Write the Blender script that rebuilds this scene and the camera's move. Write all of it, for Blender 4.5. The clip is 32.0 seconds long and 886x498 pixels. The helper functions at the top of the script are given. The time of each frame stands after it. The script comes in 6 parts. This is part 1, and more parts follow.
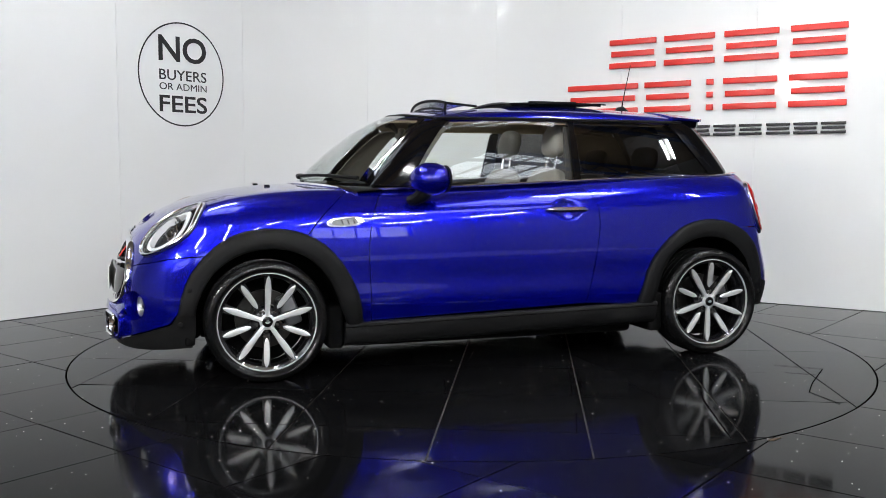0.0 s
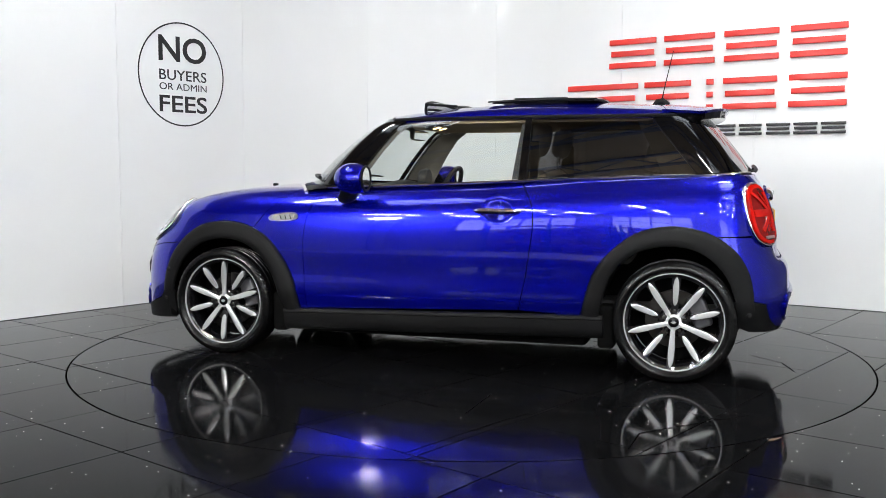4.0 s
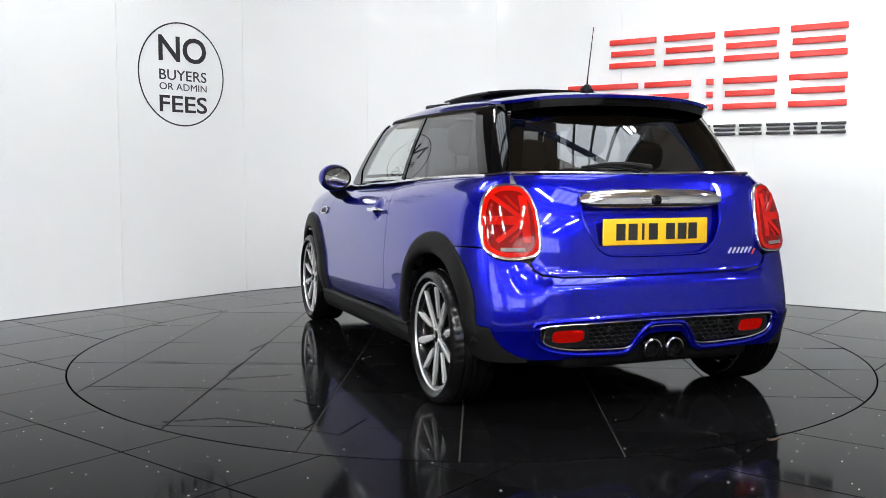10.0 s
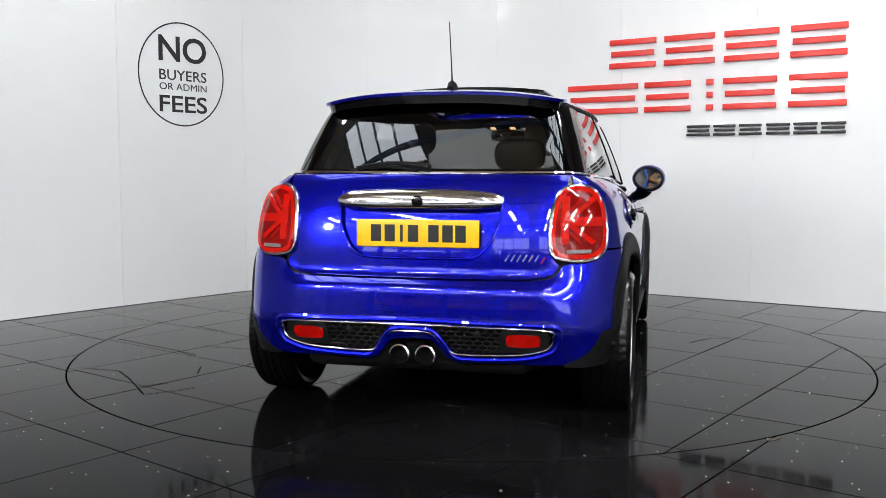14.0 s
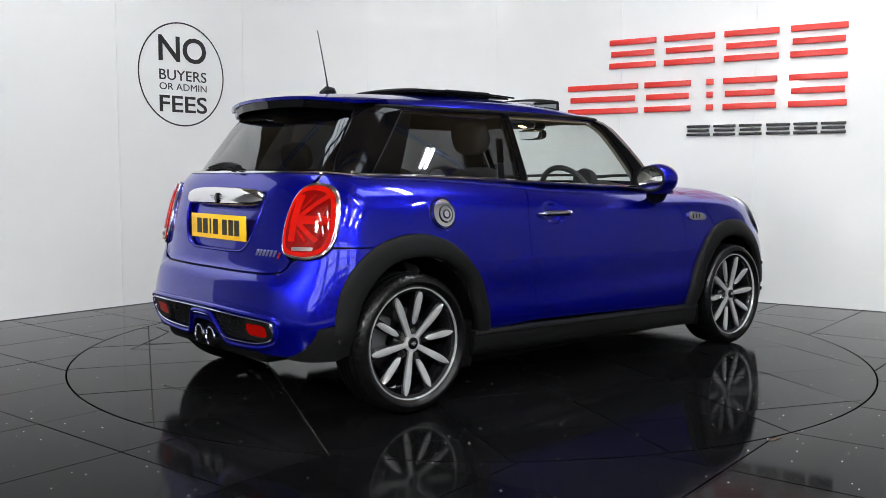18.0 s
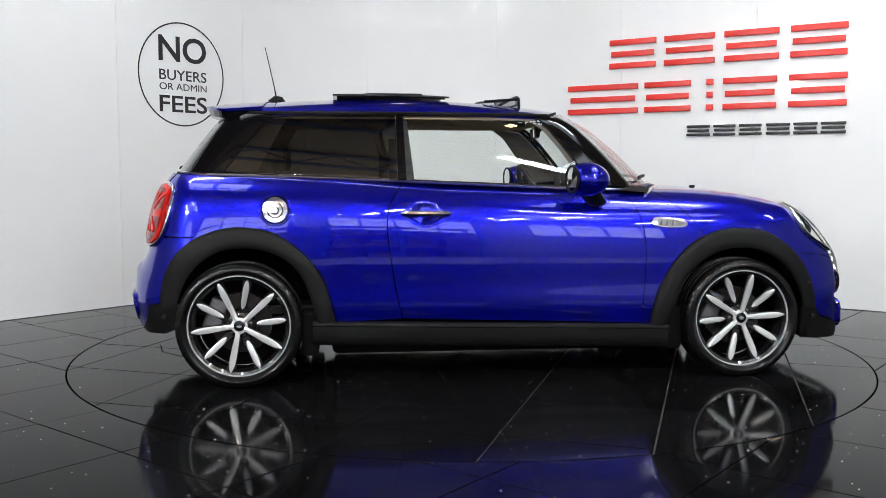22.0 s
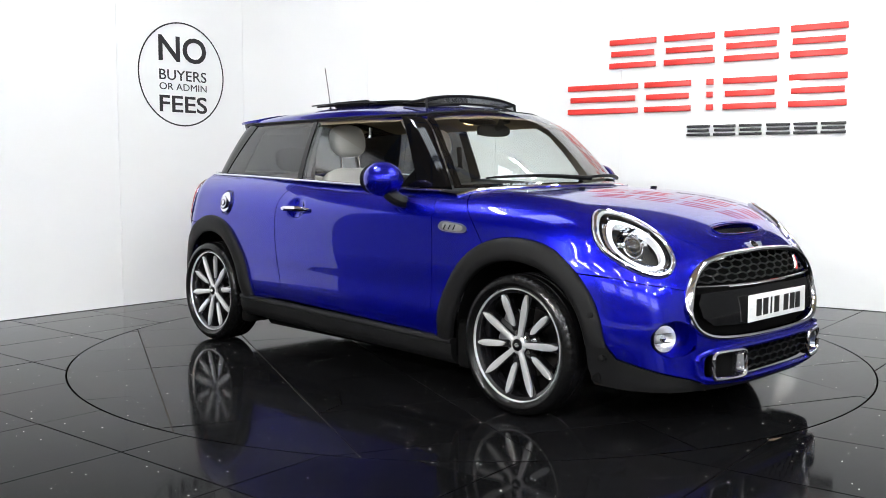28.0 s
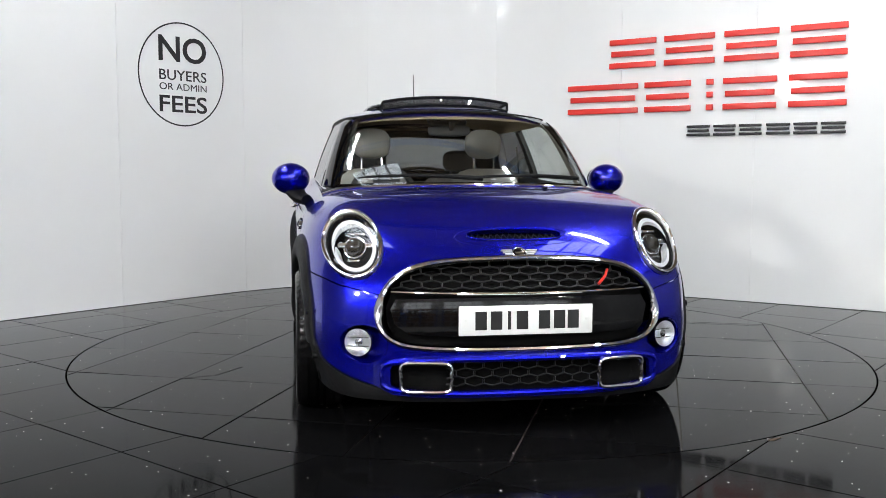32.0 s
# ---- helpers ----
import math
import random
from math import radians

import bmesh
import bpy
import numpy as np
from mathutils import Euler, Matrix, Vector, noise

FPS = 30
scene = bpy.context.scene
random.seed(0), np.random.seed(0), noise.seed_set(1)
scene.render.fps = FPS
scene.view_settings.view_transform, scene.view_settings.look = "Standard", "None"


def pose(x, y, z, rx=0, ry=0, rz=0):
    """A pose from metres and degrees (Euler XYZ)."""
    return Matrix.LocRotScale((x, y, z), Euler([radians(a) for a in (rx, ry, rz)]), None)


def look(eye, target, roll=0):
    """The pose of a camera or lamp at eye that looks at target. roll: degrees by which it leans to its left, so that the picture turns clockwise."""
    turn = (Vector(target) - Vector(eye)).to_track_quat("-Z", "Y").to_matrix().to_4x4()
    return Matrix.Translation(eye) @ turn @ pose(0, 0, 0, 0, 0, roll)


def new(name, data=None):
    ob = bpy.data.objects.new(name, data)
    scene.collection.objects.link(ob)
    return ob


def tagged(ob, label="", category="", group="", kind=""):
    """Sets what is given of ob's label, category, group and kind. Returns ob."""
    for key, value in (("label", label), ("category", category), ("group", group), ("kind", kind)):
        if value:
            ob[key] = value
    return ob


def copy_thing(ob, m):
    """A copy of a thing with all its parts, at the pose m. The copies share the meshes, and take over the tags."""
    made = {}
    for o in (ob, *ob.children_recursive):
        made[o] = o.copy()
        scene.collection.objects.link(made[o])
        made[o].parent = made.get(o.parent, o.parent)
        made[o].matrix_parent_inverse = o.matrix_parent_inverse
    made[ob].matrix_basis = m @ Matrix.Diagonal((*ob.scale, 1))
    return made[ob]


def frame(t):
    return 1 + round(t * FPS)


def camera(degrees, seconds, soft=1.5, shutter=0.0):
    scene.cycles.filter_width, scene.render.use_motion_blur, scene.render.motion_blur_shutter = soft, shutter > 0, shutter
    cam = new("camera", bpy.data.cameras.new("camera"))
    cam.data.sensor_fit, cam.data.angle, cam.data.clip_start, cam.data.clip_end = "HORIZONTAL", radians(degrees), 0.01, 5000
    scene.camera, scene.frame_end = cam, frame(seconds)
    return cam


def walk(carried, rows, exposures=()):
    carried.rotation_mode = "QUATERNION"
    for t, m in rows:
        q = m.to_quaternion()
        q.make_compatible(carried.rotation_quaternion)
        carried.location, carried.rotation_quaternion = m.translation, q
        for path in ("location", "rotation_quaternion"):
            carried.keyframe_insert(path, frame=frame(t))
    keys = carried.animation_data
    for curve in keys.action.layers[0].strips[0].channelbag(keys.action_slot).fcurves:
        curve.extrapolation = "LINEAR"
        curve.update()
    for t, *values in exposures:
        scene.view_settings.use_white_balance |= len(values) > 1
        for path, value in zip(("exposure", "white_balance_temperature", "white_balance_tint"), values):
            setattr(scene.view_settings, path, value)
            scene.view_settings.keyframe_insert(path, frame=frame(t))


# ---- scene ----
# ---- camera: a fixed stand in front of the turntable ----
CLIP = 32.0
cam = camera(51.74, CLIP, soft=0.7)
EYE = Vector((0.0, -5.4306, 1.0297))
WAY = Vector((-0.026817, 0.996222, -0.082595))
CAM = look(EYE, EYE + WAY, 0.096)
walk(cam, [(0, CAM), (CLIP, CAM)], [(0.0, 0.0), (1.0, 0.0), (2.0, 0.1), (3.5, 0.17), (6.0, 0.46), (7.0, 0.50), (8.0, 0.42), (9.0, 0.32), (10.0, 0.24), (12.0, 0.12), (14.0, 0.07), (17.0, 0.06), (18.0, 0.0), (21.0, 0.0), (23.0, 0.05), (24.0, 0.10), (25.5, 0.18), (28.0, 0.46), (29.0, 0.32), (30.0, 0.2), (31.0, 0.1), (32.0, 0.04)])

# ---- light ----
world = bpy.data.worlds.new("world")
scene.world = world
world.use_nodes = True
world.node_tree.nodes["Background"].inputs[0].default_value = (0.5, 0.52, 0.56, 1)
world.node_tree.nodes["Background"].inputs[1].default_value = 0.05
TUBE_POWER = 224.0
SOFTBOX_POWER = 1400.0
DAY_POWER = 2.6


# ---- materials ----
def material(name, colour, rough=0.5, metal=0.0, coat=0.0, spec=0.5, vary=0.0, scale=20.0, bump=0.0, bump_scale=200.0,
             emit=None, power=0.0, rough_vary=0.0, trans=0.0, ior=1.45, per_object=0.0, sheen=0.0):
    m = bpy.data.materials.new(name)
    m.use_nodes = True
    nt = m.node_tree
    b = nt.nodes["Principled BSDF"]
    b.inputs["Base Color"].default_value = (*colour, 1)
    b.inputs["Roughness"].default_value = rough
    b.inputs["Metallic"].default_value = metal
    b.inputs["Coat Weight"].default_value = coat
    b.inputs["Coat Roughness"].default_value = 0.02
    b.inputs["Specular IOR Level"].default_value = spec
    b.inputs["Transmission Weight"].default_value = trans
    b.inputs["IOR"].default_value = ior
    b.inputs["Sheen Weight"].default_value = sheen
    co = nt.nodes.new("ShaderNodeTexCoord")
    if vary or rough_vary:
        n = nt.nodes.new("ShaderNodeTexNoise")
        n.inputs["Scale"].default_value = scale
        n.inputs["Detail"].default_value = 6
        nt.links.new(co.outputs["Object"], n.inputs["Vector"])
        if vary:
            mix = nt.nodes.new("ShaderNodeMix")
            mix.data_type = "RGBA"
            mix.inputs["A"].default_value = (*[c * (1 - vary) for c in colour], 1)
            mix.inputs["B"].default_value = (*[min(1, c * (1 + vary)) for c in colour], 1)
            nt.links.new(n.outputs["Fac"], mix.inputs["Factor"])
            last = mix.outputs["Result"]
            if per_object:
                info = nt.nodes.new("ShaderNodeObjectInfo")
                rng = nt.nodes.new("ShaderNodeMapRange")
                rng.inputs["To Min"].default_value, rng.inputs["To Max"].default_value = 1 - per_object, 1 + per_object
                nt.links.new(info.outputs["Random"], rng.inputs["Value"])
                hs = nt.nodes.new("ShaderNodeHueSaturation")
                nt.links.new(rng.outputs["Result"], hs.inputs["Value"])
                nt.links.new(last, hs.inputs["Color"])
                last = hs.outputs["Color"]
            nt.links.new(last, b.inputs["Base Color"])
        if rough_vary:
            r = nt.nodes.new("ShaderNodeMapRange")
            r.inputs["To Min"].default_value, r.inputs["To Max"].default_value = max(0, rough - rough_vary), rough + rough_vary
            nt.links.new(n.outputs["Fac"], r.inputs["Value"])
            nt.links.new(r.outputs["Result"], b.inputs["Roughness"])
    if bump:
        n2 = nt.nodes.new("ShaderNodeTexNoise")
        n2.inputs["Scale"].default_value = bump_scale
        n2.inputs["Detail"].default_value = 4
        nt.links.new(co.outputs["Object"], n2.inputs["Vector"])
        bm = nt.nodes.new("ShaderNodeBump")
        bm.inputs["Strength"].default_value = bump
        bm.inputs["Distance"].default_value = 0.002
        nt.links.new(n2.outputs["Fac"], bm.inputs["Height"])
        nt.links.new(bm.outputs["Normal"], b.inputs["Normal"])
    if emit:
        b.inputs["Emission Color"].default_value = (*emit, 1)
        b.inputs["Emission Strength"].default_value = power
    return m


def glass(name, tint, rough=0.0):
    """A thin pane: tinted see-through with a mirror sheen that grows to the edge-on view."""
    m = bpy.data.materials.new(name)
    m.use_nodes = True
    nt = m.node_tree
    nt.nodes.remove(nt.nodes["Principled BSDF"])
    t = nt.nodes.new("ShaderNodeBsdfTransparent")
    t.inputs[0].default_value = (*tint, 1)
    g = nt.nodes.new("ShaderNodeBsdfGlossy")
    g.inputs["Roughness"].default_value = rough
    g.inputs["Color"].default_value = (1, 1, 1, 1)
    f = nt.nodes.new("ShaderNodeLayerWeight")
    f.inputs["Blend"].default_value = 0.5
    p = nt.nodes.new("ShaderNodeMath")
    p.operation = "POWER"
    p.inputs[1].default_value = 4.0
    nt.links.new(f.outputs["Facing"], p.inputs[0])
    r = nt.nodes.new("ShaderNodeMath")
    r.operation = "MULTIPLY_ADD"
    r.inputs[1].default_value, r.inputs[2].default_value = 0.85, 0.06
    nt.links.new(p.outputs[0], r.inputs[0])
    mix = nt.nodes.new("ShaderNodeMixShader")
    nt.links.new(r.outputs[0], mix.inputs[0])
    nt.links.new(t.outputs[0], mix.inputs[1])
    nt.links.new(g.outputs[0], mix.inputs[2])
    nt.links.new(mix.outputs[0], nt.nodes["Material Output"].inputs[0])
    return m


def granite():
    """Polished black granite with mineral specks and scuffs."""
    m = material("black_granite", (0.0035, 0.0035, 0.0038), 0.07, spec=0.5, ior=1.13, vary=0.35, scale=3.0, rough_vary=0.0, per_object=0.25)
    nt = m.node_tree
    b = nt.nodes["Principled BSDF"]
    co = nt.nodes["Texture Coordinate"]
    v = nt.nodes.new("ShaderNodeTexVoronoi")
    v.voronoi_dimensions = "2D"
    v.inputs["Scale"].default_value = 17
    nt.links.new(co.outputs["Object"], v.inputs["Vector"])
    cut = nt.nodes.new("ShaderNodeMath")
    cut.operation = "LESS_THAN"
    nt.links.new(v.outputs["Distance"], cut.inputs[0])
    pick = nt.nodes.new("ShaderNodeSeparateColor")
    nt.links.new(v.outputs["Color"], pick.inputs[0])
    size = nt.nodes.new("ShaderNodeMath")
    size.operation = "MULTIPLY"
    size.inputs[1].default_value = 0.062
    nt.links.new(pick.outputs[1], size.inputs[0])
    nt.links.new(size.outputs[0], cut.inputs[1])
    some = nt.nodes.new("ShaderNodeMath")
    some.operation = "GREATER_THAN"
    some.inputs[1].default_value = 0.84
    nt.links.new(pick.outputs[0], some.inputs[0])
    both = nt.nodes.new("ShaderNodeMath")
    both.operation = "MULTIPLY"
    nt.links.new(cut.outputs[0], both.inputs[0])
    nt.links.new(some.outputs[0], both.inputs[1])
    mix = nt.nodes.new("ShaderNodeMix")
    mix.data_type = "RGBA"
    mix.inputs["B"].default_value = (0.95, 0.93, 0.88, 1)
    nt.links.new(both.outputs[0], mix.inputs["Factor"])
    nt.links.new(b.inputs["Base Color"].links[0].from_socket, mix.inputs["A"])
    nt.links.new(mix.outputs["Result"], b.inputs["Base Color"])
    n = nt.nodes.new("ShaderNodeTexNoise")
    n.inputs["Scale"].default_value = 2.2
    n.inputs["Detail"].default_value = 8
    nt.links.new(co.outputs["Object"], n.inputs["Vector"])
    r = nt.nodes.new("ShaderNodeMapRange")
    r.inputs["From Min"].default_value, r.inputs["From Max"].default_value = 0.35, 0.75
    r.inputs["To Min"].default_value, r.inputs["To Max"].default_value = 0.045, 0.13
    nt.links.new(n.outputs["Fac"], r.inputs["Value"])
    # the polish: an even dark mirror, worn dull in places
    b.inputs["Specular IOR Level"].default_value = 0.0
    b.inputs["Roughness"].default_value = 0.8
    g = nt.nodes.new("ShaderNodeBsdfGlossy")
    face = nt.nodes.new("ShaderNodeLayerWeight")
    face.inputs["Blend"].default_value = 0.5
    bent = nt.nodes.new("ShaderNodeMath")
    bent.operation = "POWER"
    bent.inputs[1].default_value = 8.8
    nt.links.new(face.outputs["Facing"], bent.inputs[0])
    gain = nt.nodes.new("ShaderNodeMath")
    gain.operation = "MULTIPLY_ADD"
    gain.inputs[1].default_value, gain.inputs[2].default_value = 1.45, 0.0015
    nt.links.new(bent.outputs[0], gain.inputs[0])
    nt.links.new(gain.outputs[0], g.inputs["Color"])
    nt.links.new(r.outputs["Result"], g.inputs["Roughness"])
    add = nt.nodes.new("ShaderNodeAddShader")
    nt.links.new(b.outputs[0], add.inputs[0])
    nt.links.new(g.outputs[0], add.inputs[1])
    nt.links.new(add.outputs[0], nt.nodes["Material Output"].inputs[0])
    return m


def car_paint():
    m = material("blue_car_paint", (0.006, 0.008, 0.42), 0.25, metal=0.76, coat=1.0, spec=0.1)
    nt = m.node_tree
    b = nt.nodes["Principled BSDF"]
    b.inputs["Coat Roughness"].default_value = 0.004
    co = nt.nodes["Texture Coordinate"]
    v = nt.nodes.new("ShaderNodeTexVoronoi")
    v.inputs["Scale"].default_value = 1400
    nt.links.new(co.outputs["Object"], v.inputs["Vector"])
    sep = nt.nodes.new("ShaderNodeSeparateColor")
    nt.links.new(v.outputs["Color"], sep.inputs[0])
    mix = nt.nodes.new("ShaderNodeMix")
    mix.data_type = "RGBA"
    mix.inputs["A"].default_value = (0.0012, 0.0022, 0.22, 1)
    mix.inputs["B"].default_value = (0.0022, 0.0046, 0.42, 1)
    nt.links.new(sep.outputs[0], mix.inputs["Factor"])
    nt.links.new(mix.outputs["Result"], b.inputs["Base Color"])
    return m


GRANITE = granite()
GROUT = material("dark_grout", (0.085, 0.080, 0.073), 0.9, vary=0.4, scale=30, spec=0.0)
CHIP = material("brown_chipped_edge", (0.09, 0.06, 0.035), 0.8, vary=0.4, scale=80)
GAP = material("black_gap", (0.001, 0.001, 0.001), 0.9, spec=0.0)
WALL = material("gloss_white_panel", (0.735, 0.740, 0.738), 0.06, spec=0.16, vary=0.05, scale=1.2, bump=0.03, bump_scale=3.0)
CONCRETE = material("grey_hall_concrete", (0.24, 0.235, 0.225), 0.45, vary=0.2, scale=0.9, bump=0.1, bump_scale=40)
PLASTER = material("grey_plaster", (0.20, 0.20, 0.20), 0.8, vary=0.15, scale=2.0)
# unseen back wall, coloured dark so the bonnet mirrors shade above the panels
SHADE = material("darkened_back_wall", (0.045, 0.043, 0.042), 0.8, vary=0.2, scale=2.0)
WHITEWASH = material("pale_painted_wall", (0.32, 0.31, 0.30), 0.8, vary=0.12, scale=2.0)
CEIL = material("brown_ceiling", (0.36, 0.265, 0.165), 0.8, vary=0.2, scale=1.5)
STEEL = material("grey_steel", (0.16, 0.16, 0.17), 0.45, metal=0.5, vary=0.2)
LAMPWHITE = material("white_lamp_body", (0.75, 0.75, 0.73), 0.4)
DAYLIGHT = material("daylight_outside", (0.9, 0.95, 1.0), 0.9, emit=(0.93, 0.97, 1.0), power=DAY_POWER)
TUBE = material("lit_tube", (1, 1, 1), 0.4, emit=(0.965, 0.985, 0.99), power=TUBE_POWER)
SOFTBOX = material("lit_diffuser", (1, 1, 1), 0.5, emit=(1.0, 0.98, 0.95), power=SOFTBOX_POWER)
ROOFDAY = material("rooflight_daylight", (0.9, 0.95, 1.0), 0.8, emit=(0.86, 0.93, 1.0), power=5.0)
SIGNRED = material("red_sign_plastic", (0.62, 0.03, 0.022), 0.35, vary=0.05)
SIGNBLACK = material("black_sign_vinyl", (0.014, 0.014, 0.016), 0.4, vary=0.1)
PAINT = car_paint()
TRIM = material("black_textured_plastic", (0.0058, 0.0058, 0.0061), 0.50, spec=0.14, vary=0.15, scale=60, bump=0.35, bump_scale=900)
BLACK = material("black_gloss", (0.002, 0.002, 0.0025), 0.07, spec=0.4)
# near-black for underbody parts; also paints the shade behind grilles and ducts
DARK = material("dark_underbody_and_shade", (0.004, 0.004, 0.004), 0.9, spec=0.05, vary=0.3)
CHROME = material("chrome", (0.90, 0.90, 0.91), 0.07, metal=1.0)
SATIN = material("satin_silver", (0.55, 0.55, 0.56), 0.30, metal=0.75, vary=0.04, scale=80)
RIMBLACK = material("gloss_black_wheel_paint", (0.006, 0.006, 0.007), 0.16, coat=0.7)
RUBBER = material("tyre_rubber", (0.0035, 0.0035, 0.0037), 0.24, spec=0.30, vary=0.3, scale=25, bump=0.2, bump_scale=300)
GRAPHITE = material("graphite_plastic", (0.007, 0.007, 0.0075), 0.42, spec=0.3)
DISC = material("brake_disc_steel", (0.055, 0.052, 0.050), 0.35, metal=1.0, vary=0.2, scale=40)
CLEAR = glass("clear_glass", (0.92, 0.95, 0.93))
SCREEN = glass("windscreen_glass", (0.80, 0.84, 0.82))
PRIVACY = glass("dark_privacy_glass", (0.10, 0.10, 0.105))
REARGLASS = glass("tinted_rear_glass", (0.20, 0.205, 0.21))
SMOKE = glass("smoked_glass", (0.34, 0.34, 0.36))
LENS = glass("clear_lens", (0.93, 0.94, 0.95))
RED = material("red_lens", (0.30, 0.003, 0.0015), 0.05, coat=0.4, spec=0.3, vary=0.25, scale=60)
REDDARK = material("dark_red_lens", (0.17, 0.0015, 0.001), 0.05, coat=0.4, spec=0.3)
REDPALE = material("pale_red_lens", (0.42, 0.005, 0.002), 0.04, coat=0.4, spec=0.3)
SILVERLAMP = material("lamp_reflector", (0.85, 0.85, 0.86), 0.12, metal=1.0, vary=0.1, scale=90)
DARKLENS = material("dark_projector_glass", (0.02, 0.018, 0.016), 0.02, coat=1.0)
REVERSE = material("clear_grey_lens", (0.16, 0.13, 0.125), 0.3, coat=0.2)
LAMPRING = material("white_light_ring", (0.74, 0.75, 0.77), 0.25, coat=0.5)
YELLOW = material("yellow_reflective_plate", (0.80, 0.46, 0.010), 0.35, vary=0.04)
PLATEWHITE = material("white_reflective_plate", (0.78, 0.78, 0.77), 0.35, vary=0.03)
PLATEBAR = material("black_plate_paint", (0.012, 0.012, 0.012), 0.45)
LEATHER = material("pale_grey_leather", (0.30, 0.288, 0.268), 0.5, vary=0.08, scale=12, bump=0.2, bump_scale=250)
CABIN = material("dark_cabin_plastic", (0.02, 0.02, 0.021), 0.6, vary=0.2, bump=0.2, bump_scale=500)
CLOTH = material("beige_headlining", (0.30, 0.235, 0.15), 0.9, vary=0.06, scale=40)
COURTESY = material("warm_courtesy_lamp", (0.9, 0.8, 0.6), 0.4, emit=(1.0, 0.66, 0.30), power=4.0)
TAN = material("pale_pillar_trim", (0.12, 0.11, 0.095), 0.7, vary=0.05)
FACE = material("machined_alloy", (0.80, 0.80, 0.81), 0.24, metal=0.7, vary=0.06, scale=60)
RACKBLUE = material("blue_rack_paint", (0.02, 0.07, 0.30), 0.5, vary=0.15)
TRUSSBLUE = material("blue_truss_paint", (0.02, 0.06, 0.22), 0.5, vary=0.15)
RACKORANGE = material("orange_rack_paint", (0.22, 0.085, 0.02), 0.5, vary=0.15)
CARD = material("brown_cardboard", (0.13, 0.085, 0.045), 0.85, vary=0.15, scale=6, per_object=0.25)
BEZEL = material("soft_chrome", (0.88, 0.88, 0.89), 0.30, metal=1.0)
MIRROR = material("mirror_glass", (0.9, 0.9, 0.9), 0.02, metal=1.0)


# ---- mesh helpers ----
def mesh_of(name, verts, faces, mat=None, smooth=True, angle=35):
    me = bpy.data.meshes.new(name)
    me.from_pydata([tuple(v) for v in verts], [], [tuple(f) for f in faces])
    if mat:
        me.materials.append(mat)
    if smooth:
        me.shade_smooth()
        me.set_sharp_from_angle(angle=radians(angle))
    return me


def part(name, me, parent, label="", m=None):
    """One mesh object under a thing or a part."""
    ob = new(name, me)
    ob.parent = parent
    if m is not None:
        ob.matrix_basis = m
    if label:
        ob["label"] = label
    return ob


def empty(name):
    ob = new(name)
    ob.empty_display_size = 0.1
    return ob


def frames_along(pts, closed=False):
    p = np.array(pts, float)
    nx = np.roll(p, -1, 0) - p
    pv = p - np.roll(p, 1, 0)
    if not closed:
        nx[-1], pv[0] = pv[-1], nx[0]
    t = nx / (np.linalg.norm(nx, axis=1)[:, None] + 1e-12) + pv / (np.linalg.norm(pv, axis=1)[:, None] + 1e-12)
    return p, t / (np.linalg.norm(t, axis=1)[:, None] + 1e-12)


def tube_data(pts, r, closed=False, seg=8, flat=1.0, up=(0, 0, 1)):
    p, t = frames_along(pts, closed)
    n = len(p)
    rr = np.full(n, r) if np.isscalar(r) else np.array(r)
    up = np.array(up, float)
    v, f = [], []
    for i in range(n):
        a = np.cross(t[i], up)
        if np.linalg.norm(a) < 1e-3:
            a = np.cross(t[i], (1, 0, 0))
        a /= np.linalg.norm(a)
        b = np.cross(a, t[i])
        for k in range(seg):
            q = 2 * math.pi * k / seg
            v.append(p[i] + rr[i] * (math.cos(q) * a + flat * math.sin(q) * b))
    for i in range(n if closed else n - 1):
        j = (i + 1) % n
        for k in range(seg):
            l = (k + 1) % seg
            f.append((i * seg + k, i * seg + l, j * seg + l, j * seg + k))
    if not closed:
        f += [tuple(range(seg)), tuple((n - 1) * seg + k for k in reversed(range(seg)))]
    return v, f


def merge(*data):
    v, f = [], []
    for a, b in data:
        o = len(v)
        v += [tuple(q) for q in a]
        f += [tuple(i + o for i in q) for q in b]
    return v, f


def moved(data, m):
    return [m @ Vector(q) for q in data[0]], data[1]


def box_data(sx, sy, sz, c=(0, 0, 0), bevel=0.0):
    bm = bmesh.new()
    bmesh.ops.create_cube(bm, size=1)
    bmesh.ops.scale(bm, vec=(sx, sy, sz), verts=bm.verts)
    if bevel:
        bmesh.ops.bevel(bm, geom=bm.edges[:], offset=bevel, segments=3, profile=0.5, affect="EDGES")
    bmesh.ops.translate(bm, vec=c, verts=bm.verts)
    bm.verts.ensure_lookup_table()
    bm.verts.index_update()
    d = [v.co[:] for v in bm.verts], [tuple(v.index for v in f.verts) for f in bm.faces]
    bm.free()
    return d


def lathe_data(profile, seg=48, axis="y"):
    """profile: (r, h) pairs turned about the axis."""
    v, f = [], []
    n = len(profile)
    for k in range(seg):
        q = 2 * math.pi * k / seg
        for r, h in profile:
            a, b = r * math.cos(q), r * math.sin(q)
            v.append({"y": (a, h, b), "z": (a, b, h), "x": (h, a, b)}[axis])
    for k in range(seg):
        l = (k + 1) % seg
        for i in range(n - 1):
            f.append((k * n + i, k * n + i + 1, l * n + i + 1, l * n + i))
    return v, f


